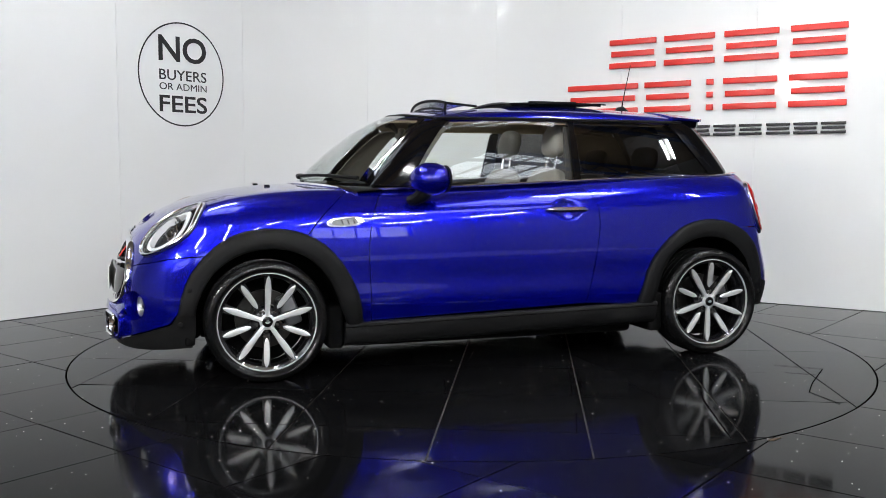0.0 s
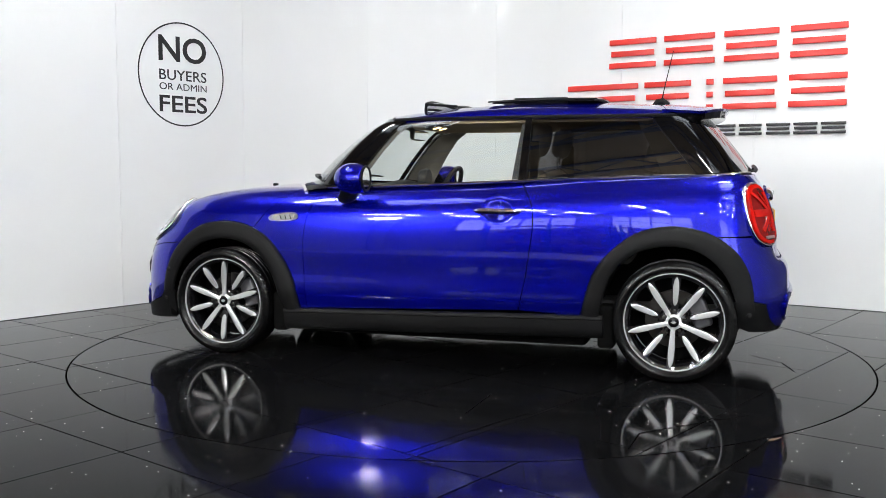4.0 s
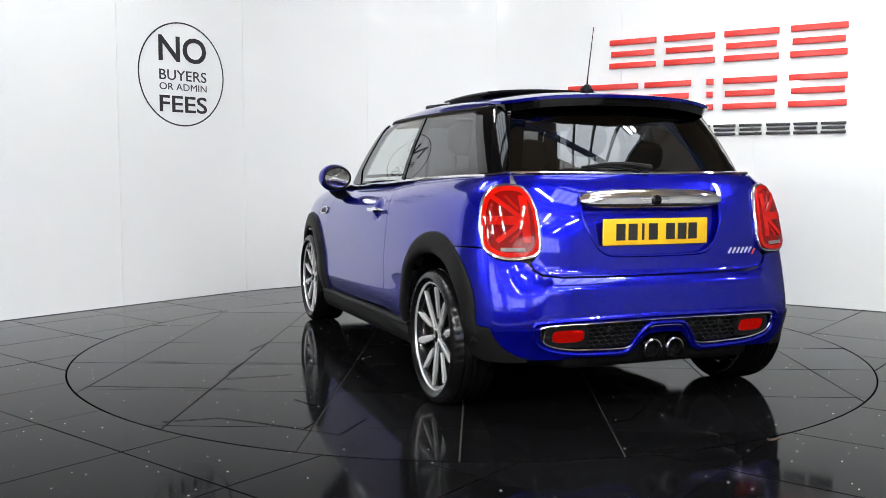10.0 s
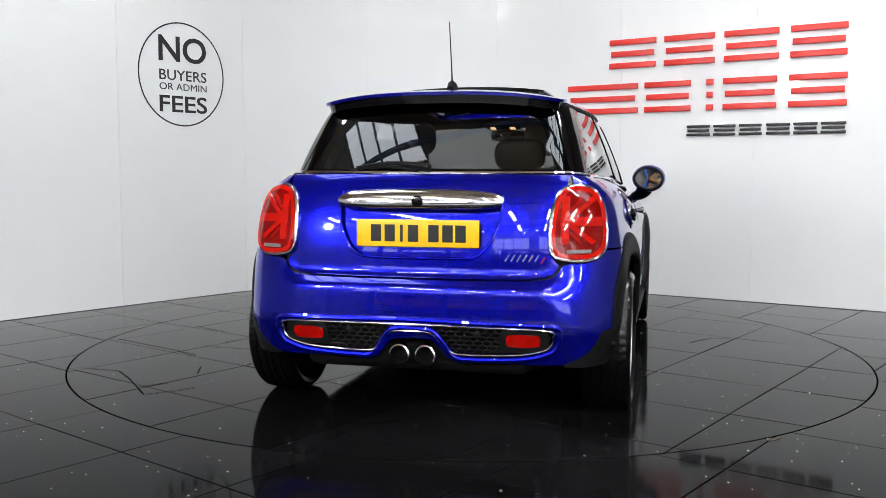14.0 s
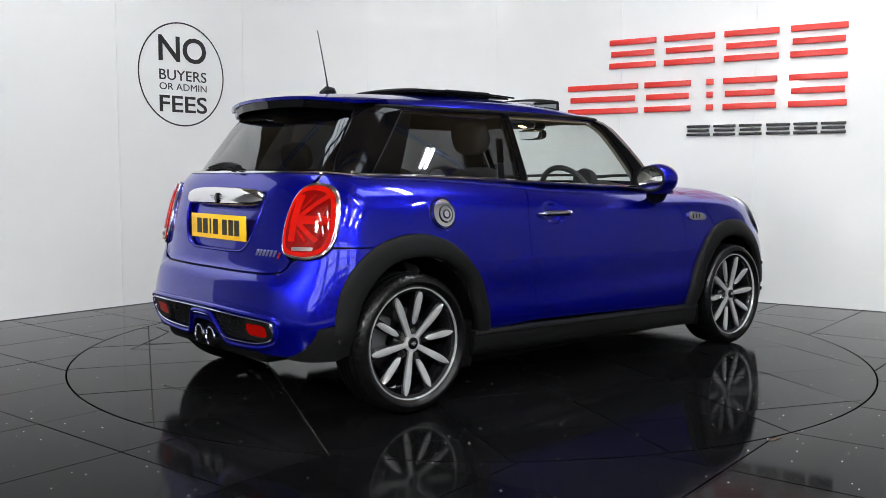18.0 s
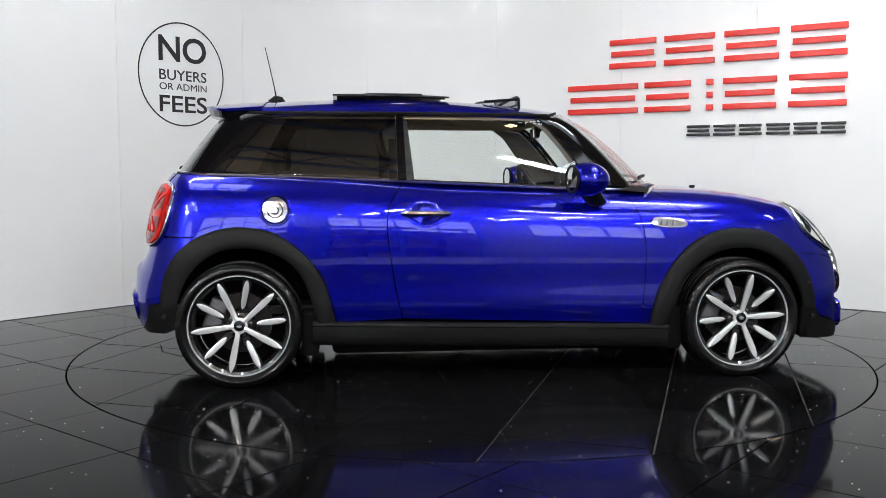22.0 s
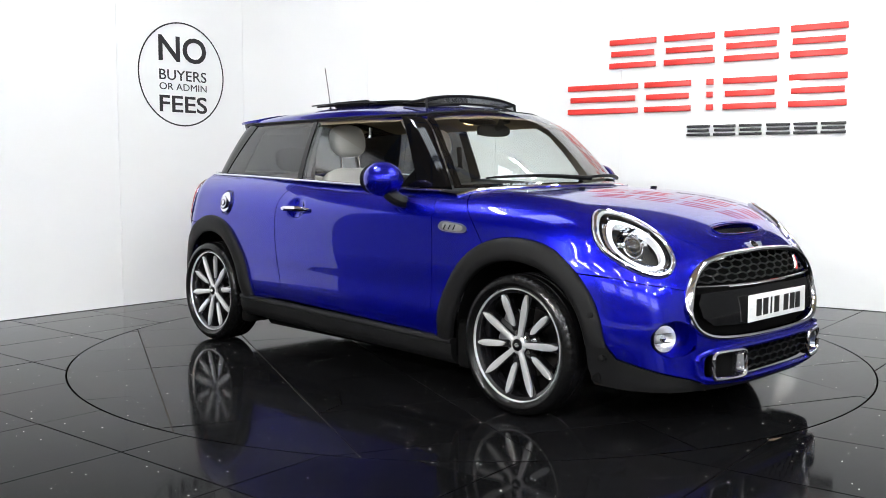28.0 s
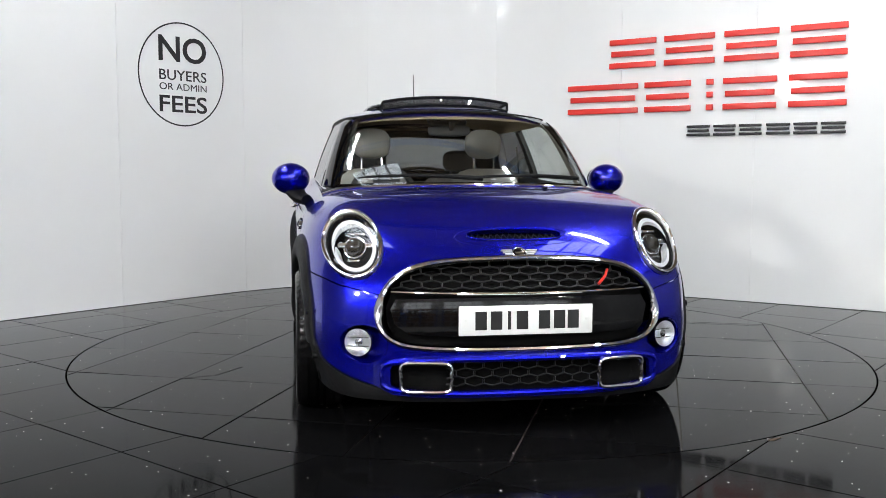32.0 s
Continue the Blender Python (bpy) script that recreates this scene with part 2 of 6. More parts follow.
def spline(pts, closed=False, per=6):
    """Catmull-Rom curve through the points."""
    p = np.array(pts, float)
    n = len(p)
    out = []
    for i in range(n if closed else n - 1):
        g = (lambda k: p[k % n]) if closed else (lambda k: p[min(max(k, 0), n - 1)])
        a, b, c, d = g(i - 1), g(i), g(i + 1), g(i + 2)
        for k in range(per):
            t = k / per
            out.append(0.5 * (2 * b + (c - a) * t + (2 * a - 5 * b + 4 * c - d) * t * t + (3 * b - a - 3 * c + d) * t ** 3))
    if not closed:
        out.append(p[-1])
    return np.array(out)


def text_data(words, height, depth, width=None, bold=0.0):
    cu = bpy.data.curves.new("words", "FONT")
    cu.body, cu.size, cu.extrude, cu.offset, cu.resolution_u = words, 1.0, depth, bold, 4
    ob = new("words", cu)
    bpy.context.view_layer.update()
    me = bpy.data.meshes.new_from_object(ob.evaluated_get(bpy.context.evaluated_depsgraph_get()))
    v = np.array([q.co[:] for q in me.vertices])
    f = [tuple(q.vertices) for q in me.polygons]
    bpy.data.objects.remove(ob)
    bpy.data.curves.remove(cu)
    bpy.data.meshes.remove(me)
    lo, hi = v.min(0), v.max(0)
    v[:, 0] -= (lo[0] + hi[0]) / 2
    v[:, 1] -= lo[1]
    v[:, 1] *= height / (hi[1] - lo[1])
    v[:, 0] *= (width / (hi[0] - lo[0])) if width else height / (hi[1] - lo[1])
    return [tuple(q) for q in v], f


# ---- the room: a curved gloss white wall round a turntable in a dark hall ----
A0 = Vector((-3.243, 0.765))
UL, UR = Vector((0.61386, 0.78942)), Vector((0.85361, -0.52091))
KNEE = Vector((-0.847, 3.847))
RAD = 2.2
BEND = math.acos(UL.dot(UR))
TAN_LEN = RAD * math.tan(BEND / 2)
S1 = (KNEE - A0).length - TAN_LEN
S2 = S1 + RAD * BEND
S_C = S2 + (Vector((1.773, 2.248)) - (KNEE + UR * TAN_LEN)).length
WALL_H = 2.9


def wall_at(s):
    """The place and the way into the room at s metres along the wall."""
    if s <= S1:
        p, u = A0 + UL * s, UL
    elif s >= S2:
        p, u = KNEE + UR * (TAN_LEN + s - S2), UR
    else:
        a = (s - S1) / RAD
        t = A0 + UL * S1
        n = Vector((UL.y, -UL.x))
        c = t + n * RAD
        d = Matrix.Rotation(-a, 2) @ (t - c)
        p, u = c + d, Matrix.Rotation(-a, 2) @ UL
    return p, Vector((u.y, -u.x)), u


def wall_slab(s0, s1, z0, z1, d0, d1):
    """A slab that follows the wall from s0 to s1, from d0 to d1 in front of it."""
    n = max(1, int((s1 - s0) / 0.1)) if s1 > S1 and s0 < S2 else 1
    v, f = [], []
    for i in range(n + 1):
        p, w, _ = wall_at(s0 + (s1 - s0) * i / n)
        for d, z in ((d0, z0), (d1, z0), (d1, z1), (d0, z1)):
            v.append((p.x + w.x * d, p.y + w.y * d, z))
    for i in range(n):
        a, b = 4 * i, 4 * i + 4
        f += [(a + k, b + k, b + (k + 1) % 4, a + (k + 1) % 4) for k in range(4)]
    f += [(0, 1, 2, 3), (4 * n + 3, 4 * n + 2, 4 * n + 1, 4 * n)]
    return v, f


def wall_frame(s, z, d=0.0):
    """A pose on the wall: x along it, y up, z into the room."""
    p, w, u = wall_at(s)
    m = Matrix(((u.x, 0, w.x, p.x + w.x * d), (u.y, 0, w.y, p.y + w.y * d), (0, 1, 0, z), (0, 0, 0, 1)))
    return m


SEAMS = [0.949 - 1.184 * k for k in (2, 1, 0)] + [2.133 + 1.191 * k for k in range(3)] + [S_C - 0.549 + 1.123 * k for k in range(3)]
wall = tagged(new("wall_north", mesh_of("wall_north", *wall_slab(SEAMS[0], SEAMS[-1], 0.0, WALL_H, -0.14, -0.022), PLASTER, False)),
              "curved partition faced with gloss white panels", "wall", kind="structure")
for a, b in zip(SEAMS, SEAMS[1:]):
    part("panel", mesh_of("panel", *wall_slab(a + 0.002, b - 0.002, 0.004, WALL_H, -0.02, 0.0), WALL, True), wall)
for s in SEAMS[1:-1]:
    wide = 0.011 if s > S2 else 0.004
    part("joint_strip", mesh_of("joint_strip", *wall_slab(s - wide, s + wide, 0.004, WALL_H, 0.001, 0.005), WALL, False), wall)

hall = [(-9.0, -12.0), (9.0, -12.0), (9.0, 7.0), (-9.0, 7.0)]
for name, a, b in (("wall_east", 1, 2), ("wall_back", 2, 3), ("wall_west", 3, 0)):
    (x0, y0), (x1, y1) = hall[a], hall[b]
    c = ((x0 + x1) / 2, (y0 + y1) / 2, 2.75)
    sx, sy = (abs(x1 - x0) + 0.2, 0.2) if y0 == y1 else (0.2, abs(y1 - y0) - 0.2)
    tagged(new(name, mesh_of(name, *box_data(sx, sy, 5.5, c), SHADE if name == "wall_back" else PLASTER, False)), "plain dark wall of the hall" if name == "wall_back" else "plain grey wall of the hall", "wall", kind="structure")
# the wall behind the camera has a row of high windows
WIN = [(-7.4, -4.4), (-3.5, -0.5), (0.5, 3.5), (4.4, 7.4)]
W0, W1 = 2.1, 4.2
pieces = [box_data(18.2, 0.2, W0, (0, -12.0, W0 / 2)), box_data(18.2, 0.2, 5.5 - W1, (0, -12.0, (5.5 + W1) / 2))]
edges = [-9.1] + [q for w in WIN for q in w] + [9.1]
for a, b in zip(edges[::2], edges[1::2]):
    pieces.append(box_data(b - a, 0.2, W1 - W0, ((a + b) / 2, -12.0, (W0 + W1) / 2)))
tagged(new("wall_south", mesh_of("wall_south", *merge(*pieces), WHITEWASH, False)), "pale painted wall with a row of high windows", "wall", kind="structure")
for k, (a, b) in enumerate(WIN):
    w = tagged(new("window_%d" % (k + 1), mesh_of("window_frame", *merge(box_data(b - a, 0.08, 0.07, ((a + b) / 2, -12.0, W0 + 0.035)), box_data(b - a, 0.08, 0.07, ((a + b) / 2, -12.0, W1 - 0.035)), box_data(0.07, 0.08, W1 - W0 - 0.14, (a + 0.035, -12.0, (W0 + W1) / 2)), box_data(0.07, 0.08, W1 - W0 - 0.14, (b - 0.035, -12.0, (W0 + W1) / 2))), STEEL, False)),
               "high steel-framed window with daylight outside", "window", kind="structure")
    for i in range(1, 4):
        part("mullion", mesh_of("mullion", *box_data(0.05, 0.06, W1 - W0 - 0.14, (a + (b - a) * i / 4, -12.0, (W0 + W1) / 2)), STEEL, False), w)
    part("transom", mesh_of("transom", *box_data(b - a - 0.14, 0.05, 0.05, ((a + b) / 2, -12.0, W0 + 1.3)), STEEL, False), w)
tagged(new("backdrop", mesh_of("backdrop", [(-9, -12.4, 1.6), (9, -12.4, 1.6), (9, -12.4, 4.8), (-9, -12.4, 4.8)], [(0, 1, 2, 3)], DAYLIGHT, False)), "bright overcast daylight outside the windows", "sky", kind="structure")
tagged(new("ceiling", mesh_of("ceiling", *box_data(18.2, 19.2, 0.2, (0, -2.5, 5.6)), CEIL, False)), "brown boarded hall ceiling", "ceiling", kind="structure")

# ---- floor: granite tiles round the turntable ----
RT = 2.231
TILE = 0.6065
floor = tagged(new("floor", mesh_of("floor", *box_data(18.0, 19.0, 0.1, (0, -2.5, -0.058)), GROUT, False)),
               "black polished granite tile floor", "floor", kind="structure")


def round_edge(poly, inside):
    """The pieces of a tile inside, or outside, the turntable's rim, following the circle."""
    r = RT - 0.005 if inside else RT + 0.005
    ok = lambda q: (math.hypot(*q) <= r) == inside
    fine = []
    n = len(poly)
    for i in range(n):
        a, b = Vector(poly[i]), Vector(poly[(i + 1) % n])
        fine += [(tuple(a.lerp(b, k / 24)), k == 0) for k in range(24)]
    if all(ok(q) for q, _ in fine):
        return [poly]
    m = len(fine)

    def cross(p, q):
        for _ in range(24):
            h = ((p[0] + q[0]) / 2, (p[1] + q[1]) / 2)
            p, q = (h, q) if ok(h) else (p, h)
        return p

    out = []
    for k in range(m):
        if ok(fine[k][0]) or not ok(fine[(k + 1) % m][0]):
            continue
        run = [cross(fine[(k + 1) % m][0], fine[k][0])]
        i = (k + 1) % m
        while ok(fine[i][0]):
            if fine[i][1]:
                run.append(fine[i][0])
            i = (i + 1) % m
        run.append(cross(fine[i - 1][0], fine[i][0]))
        a0, a1 = math.atan2(run[-1][1], run[-1][0]), math.atan2(run[0][1], run[0][0])
        da = (a1 - a0 + math.pi) % (2 * math.pi) - math.pi
        out.append(run + [(r * math.cos(a0 + da * j / 14), r * math.sin(a0 + da * j / 14)) for j in range(1, 14)])
    return out


def tile_mesh(poly, tilt):
    """A granite tile with a hair of lippage: its top leans by tilt."""
    n = len(poly)
    cx, cy = sum(p[0] for p in poly) / n, sum(p[1] for p in poly) / n
    top = [(x, y, tilt[0] * (x - cx) + tilt[1] * (y - cy)) for x, y in poly]
    low = [(cx + (x - cx) * 1.001, cy + (y - cy) * 1.001, -0.006) for x, y in poly]
    f = [tuple(range(n))] + [((i + 1) % n, i, n + i, n + (i + 1) % n) for i in range(n)]
    area2 = sum(poly[i][0] * poly[(i + 1) % n][1] - poly[(i + 1) % n][0] * poly[i][1] for i in range(n))
    if area2 < 0:
        f = [tuple(reversed(q)) for q in f]
    return mesh_of("tile", top + low, f, GRANITE, False)


def cell(u, v, i0, j0, size, gap=0.0034):
    (ux, uy), (vx, vy) = u, v
    a, b = i0 + gap, i0 + size - gap
    c, d = j0 + gap, j0 + size - gap
    return [(ux * p + vx * q, uy * p + vy * q) for p, q in ((a, c), (b, c), (b, d), (a, d))]


def lay_tiles():
    rng = random.Random(4)
    ang = radians(53.0)
    u, v = (math.cos(ang), math.sin(ang)), (-math.sin(ang), math.cos(ang))
    shift_u = -1.28 - 20 * TILE
    shift_v = -2.098 - 20 * TILE
    for i in range(40):
        for j in range(40):
            poly = cell(u, v, shift_u + i * TILE, shift_v + j * TILE, TILE)
            cx, cy = sum(p[0] for p in poly) / 4, sum(p[1] for p in poly) / 4
            if not (-4.2 < cx < 4.4 and -6.0 < cy < 4.2):
                continue
            for poly in round_edge(poly, False):
                part("tile", tile_mesh(poly, (rng.gauss(0, 0.0011), rng.gauss(0, 0.0011))), floor)
    # the table's own tiles, in its frame
    ang = radians(-22.9)
    u, v = (math.cos(ang), math.sin(ang)), (-math.sin(ang), math.cos(ang))
    for i in range(-5, 5):
        for j in range(-5, 5):
            for poly in round_edge(cell(u, v, i * 0.605, j * 0.605, 0.605), True):
                part("tile", tile_mesh(poly, (rng.gauss(0, 0.0016), rng.gauss(0, 0.0016))), table)
    # hall_floor is unseen, added in pale grey to throw light up the car's flanks
    for name, mat, spans in (("far_tiles", GRANITE, ((-9, -3.7, -6.1, 7), (3.9, 9, -6.1, 7), (-3.7, 3.9, 3.7, 7))), ("hall_floor", CONCRETE, ((-9, 9, -12, -6.1),))):
        far = [box_data(x1 - x0, y1 - y0, 0.005, ((x0 + x1) / 2, (y0 + y1) / 2, -0.0050)) for x0, x1, y0, y1 in spans]
        part(name, mesh_of(name, *merge(*far), mat, False), floor)["kind"] = "stuff"


table = tagged(empty("turntable"), "round turntable flush with the floor, laid with black granite tiles", "turntable")
part("disc", mesh_of("disc", *lathe_data([(0, -0.0055), (RT - 0.004, -0.0055), (RT - 0.004, -0.0075), (0, -0.0075)], 96, "z"), GROUT, False), table)
# black ring laid in the gap to paint its shade
part("rim", mesh_of("rim", *lathe_data([(RT - 0.0042, -0.004), (RT - 0.0042, -0.001), (RT + 0.0042, -0.001), (RT + 0.0042, -0.004)], 128, "z"), GAP, False), table, "thin black ring painted for the shaded gap round the turntable")



def ribbon_flat(pts, wide, z):
    """A flat band along a line on the floor."""
    p, t = frames_along([(x, y, 0.0) for x, y in pts])
    v = []
    for q, d in zip(p, t):
        v += [(q[0] - d[1] * wide / 2, q[1] + d[0] * wide / 2, z), (q[0] + d[1] * wide / 2, q[1] - d[0] * wide / 2, z)]
    return v, [(2 * i, 2 * i + 1, 2 * i + 3, 2 * i + 2) for i in range(len(p) - 1)]


for line in ([(-1.14, 1.83), (-1.15, 1.72), (-1.16, 1.60), (-1.30, 1.45), (-1.43, 1.33), (-1.58, 1.19), (-1.56, 1.17), (-1.40, 1.03)], [(-0.35, 2.14), (-0.59, 1.59), (-0.68, 1.43)], [(0.20, 1.91), (0.06, 1.62)], [(-0.28, 1.45), (-0.05, 1.34), (-0.19, 1.04), (-0.32, 0.74)],
             [(-0.42, 1.52), (-0.44, 1.15)], [(-0.85, 1.03), (-0.46, 0.86), (-0.21, 0.74)], [(-1.12, 1.17), (-0.96, 1.24)], [(0.27, 1.25), (0.49, 1.11), (0.41, 0.84)], [(-1.45, 1.30), (-1.33, 1.21)], [(-0.92, 0.90), (-1.02, 0.70)], [(0.42, -1.30), (0.60, -1.42), (0.66, -1.60)], [(-1.62, -0.20), (-1.78, -0.02), (-1.83, 0.20)]):
    part("crack", mesh_of("crack", *ribbon_flat(line, 0.005, 0.0016), GAP, False), table, "crack across the tiles")
chip = tagged(new("chip", mesh_of("chip", [(1.18, -1.915, 0.0014), (1.24, -1.885, 0.0014), (1.19, -1.935, 0.0014), (1.165, -1.938, 0.0014)], [(0, 3, 2, 1)], CHIP, False)), "brown chipped tile corner by the turntable", "chip", kind="structure")

# ---- lamps of the hall: twin-tube battens under the ceiling ----
def batten():
    ob = tagged(empty("batten_light"), "lit white twin-tube ceiling batten", "ceiling light", "hall battens")
    part("housing", mesh_of("housing", *box_data(0.16, 1.52, 0.06, (0, 0, 0.05), 0.008), LAMPWHITE), ob)
    for x in (-0.05, 0.05):
        part("tube", mesh_of("tube", *tube_data([(x, -0.72, 0), (x, 0.72, 0)], 0.018), TUBE), ob)
    for y in (-0.6, 0.6):
        part("hanger", mesh_of("hanger", *tube_data([(0, y, 0.07), (0, y, 0.95)], 0.006, seg=6), STEEL), ob)
    return ob


first = batten()
first.matrix_basis = pose(-6.0, -7.5, 4.55)
for x in (-6.0, -3.6, -1.2, 1.2, 3.6, 6.0):
    for y in (-10.0, -7.5):
        if (x, y) != (-6.0, -7.5):
            copy_thing(first, pose(x, y, 4.55))
for x, y in ((6.1, -2.3), (2.5, -4.8)):
    copy_thing(first, pose(x, y, 4.55, 0, 0, 60))
# two unseen battens added near the wall to brighten its upper part
copy_thing(first, pose(-2.5, 0.1, 4.55, 0, 0, -37.9))
copy_thing(first, pose(2.3, -0.5, 4.55, 0, 0, 58.6))
for x, y in ((4.4, -9.4), (4.4, -5.1), (2.7, -1.7), (-2.6, -1.6)):
    sky = tagged(empty("rooflight"), "translucent rooflight with daylight behind it", "rooflight", kind="structure")
    part("pane", mesh_of("pane", *box_data(2.0, 1.9, 0.02), ROOFDAY, False), sky)
    for k in range(5):
        part("glazing_bar", mesh_of("glazing_bar", *box_data(0.05, 2.0, 0.06, (-1.0 + 0.5 * k, 0, -0.03)), STEEL, False), sky)
    sky.matrix_basis = pose(x, y, 5.48)


# a round studio lamp on a stand beside the camera, whose light throws the car's shadow on the wall
def studio_lamp(at, target):
    ob = tagged(empty("studio_lamp"), "lit round studio lamp on a black tripod stand", "studio lamp")
    ob.matrix_basis = pose(at[0], at[1], 0)
    m = Matrix.Translation((0, 0, at[2])) @ look((0, 0, 0), Vector(target) - Vector(at))
    part("reflector", mesh_of("reflector", *moved(lathe_data([(0.05, 0.20), (0.09, 0.19), (0.125, 0.10), (0.21, -0.28), (0.205, -0.28), (0.118, 0.08), (0.0, 0.10)], 32, "z"), m), GRAPHITE), ob)
    part("diffuser", mesh_of("diffuser", *moved(lathe_data([(0.0, 0.010), (0.06, 0.014), (0.10, 0.026)], 32, "z"), m), SOFTBOX), ob, "glowing white diffuser")
    part("pole", mesh_of("pole", *tube_data([(0, 0, 0.30), (0, 0, at[2] - 0.08)], 0.014, seg=10), GRAPHITE), ob)
    for k in range(3):
        q = radians(120 * k)
        part("leg", mesh_of("leg", *tube_data([(0, 0, 0.62), (0.42 * math.cos(q), 0.42 * math.sin(q), 0.012)], 0.010, seg=8), GRAPHITE), ob)


studio_lamp((-3.9, -4.9, 2.55), (0.6, -0.2, 0.9))
for y in (-11.0, -8.6, -6.3, -4.1, -2.0, 0.2):
    beam = tagged(empty("roof_truss"), "blue painted steel roof truss", "truss", "roof trusses")
    part("chord", mesh_of("chord", *box_data(17.9, 0.1, 0.1, (0, 0, 0.0)), TRUSSBLUE, False), beam)
    part("chord", mesh_of("chord", *box_data(17.9, 0.1, 0.1, (0, 0, 0.6)), TRUSSBLUE, False), beam)
    for k in range(14):
        x = -8.4 + k * 1.2
        part("strut", mesh_of("strut", *tube_data([(x, 0, 0.05), (x + 0.6, 0, 0.55)], 0.025, seg=6), TRUSSBLUE), beam)
        part("strut", mesh_of("strut", *tube_data([(x + 0.6, 0, 0.55), (x + 1.2, 0, 0.05)], 0.025, seg=6), TRUSSBLUE), beam)
    beam.matrix_basis = pose(0, y, 4.84)

# storage racks along the far side of the hall, seen in the glass and the paint
def storage_rack(cx, seed):
    rng = random.Random(seed)
    ob = tagged(empty("storage_rack"), "blue and orange storage rack against the wall", "rack", "hall racks")
    for x in (-1.35, 0.0, 1.35):
        for y in (-0.4, 0.4):
            part("upright", mesh_of("upright", *box_data(0.09, 0.07, 2.7, (x, y, 1.35)), RACKBLUE, False), ob, "blue upright")
    for z in (0.75, 1.6, 2.45):
        for y in (-0.4, 0.4):
            part("beam", mesh_of("beam", *box_data(2.7, 0.05, 0.11, (0, y, z)), RACKORANGE, False), ob, "orange beam")
        part("shelf", mesh_of("shelf", *box_data(2.7, 0.75, 0.02, (0, 0, z + 0.066)), STEEL, False), ob)
    ob.matrix_basis = pose(cx, -11.35, 0)
    for z in (0.0, 0.826, 1.676):
        x = -1.2
        while x < 1.0:
            w, h = rng.uniform(0.35, 0.6), rng.uniform(0.3, 0.6)
            crate = new("carton", mesh_of("carton", *box_data(w, 0.5, h, (0, 0, h / 2), 0.006), CARD, False))
            crate.matrix_basis = pose(cx + x + w / 2, -11.35, z + 0.002)
            tagged(crate, "brown cardboard carton on a storage rack", "carton", "cartons")
            x += w + rng.uniform(0.08, 0.3)


for k, cx in enumerate((-4.6, -1.4, 1.8)):
    storage_rack(cx, 11 + k)


# small round spot lamps hung in front of the stage
def spot_lamp():
    ob = tagged(empty("spot_lamp"), "small lit round spot lamp hung from the roof", "ceiling light", "hall spots")
    part("shade", mesh_of("shade", *lathe_data([(0.02, 0.10), (0.055, 0.08), (0.075, -0.02), (0.07, -0.02), (0.05, 0.07)], 20, "z"), STEEL), ob)
    part("bulb", mesh_of("bulb", *lathe_data([(0.0, -0.022), (0.045, -0.018), (0.066, 0.0), (0.0, 0.002)], 20, "z"), TUBE), ob, "lit bulb")
    part("hanger", mesh_of("hanger", *tube_data([(0, 0, 0.1), (0, 0, 2.1)], 0.006, seg=6), STEEL), ob)
    return ob


spot = spot_lamp()
spot.matrix_basis = pose(-2.6, -6.4, 3.4)
for x, y in ((-3.6, -5.6), (-3.0, -7.6), (-0.6, -8.4), (0.3, -8.0), (2.2, -7.0), (2.9, -6.4), (3.8, -5.0)):
    copy_thing(spot, pose(x, y, 3.4))

# ---- writing on the wall ----
s_mid = 1.527
badge = tagged(empty("round_wall_sign"), "black ring with lettering on the white wall", "wall sign")
badge.matrix_basis = wall_frame(s_mid, 1.822, 0.0015)
ring = [(0.404 * math.cos(q), 0.414 * math.sin(q) - 0.004, 0.0) for q in np.linspace(0, 2 * math.pi, 97)[:-1]]
v, f = [], []
for k, (x, y, _) in enumerate(ring):
    for s, z in ((1.0, 0), (1.0, 0.002), (0.972, 0.002), (0.972, 0)):
        v.append((x * s, y * s, z))
for k in range(96):
    a, b = 4 * k, 4 * ((k + 1) % 96)
    f += [(a + i, b + i, b + (i + 1) % 4, a + (i + 1) % 4) for i in range(4)]
part("ring", mesh_of("ring", v, f, SIGNBLACK, False), badge)
for words, z0, h, wide, bold in (("NO", 1.913, 0.206, 0.45, 0.018), ("BUYERS", 1.768, 0.083, 0.445, 0.005), ("OR ADMIN", 1.690, 0.055, 0.445, 0.0), ("FEES", 1.514, 0.134, 0.45, 0.014)):
    part("lettering", mesh_of("lettering", *moved(text_data(words, h, 0.0008, wide, bold), pose(0.008, z0 - 1.822, 0.001)), SIGNBLACK, False), badge)


def sign_row(name, label, spans, z0, z1, stroke, mat):
    """A row of the company sign: each character three plain raised bars."""
    ob = tagged(empty(name), label, "wall sign")
    ob.matrix_basis = wall_frame(S_C + 0.1, z0, 0.0)
    for a, b in spans:
        for lo in (0.0, z1 - z0 - stroke):
            part("bar", mesh_of("bar", *box_data(b - a, stroke, 0.022, ((a + b) / 2 - 0.1, lo + stroke / 2, 0.012), 0.002), mat), ob)
        mid = (z1 - z0) / 2
        part("bar", mesh_of("bar", *box_data((b - a) * 0.92, stroke, 0.022, ((a + b) / 2 - 0.1, mid, 0.012), 0.002), mat), ob)
    return ob


sign_row("red_sign", "upper row of raised red bars on the wall", [(-0.644, -0.234), (-0.161, 0.257), (0.335, 0.757), (0.845, 1.255)], 1.925, 2.167, 0.046, SIGNRED)
sign_row("red_sign", "lower row of raised red bars on the wall", [(-1.03, -0.385), (-0.325, 0.07), (0.20, 0.255), (0.335, 0.75), (0.84, 1.262)], 1.545, 1.795, 0.046, SIGNRED)
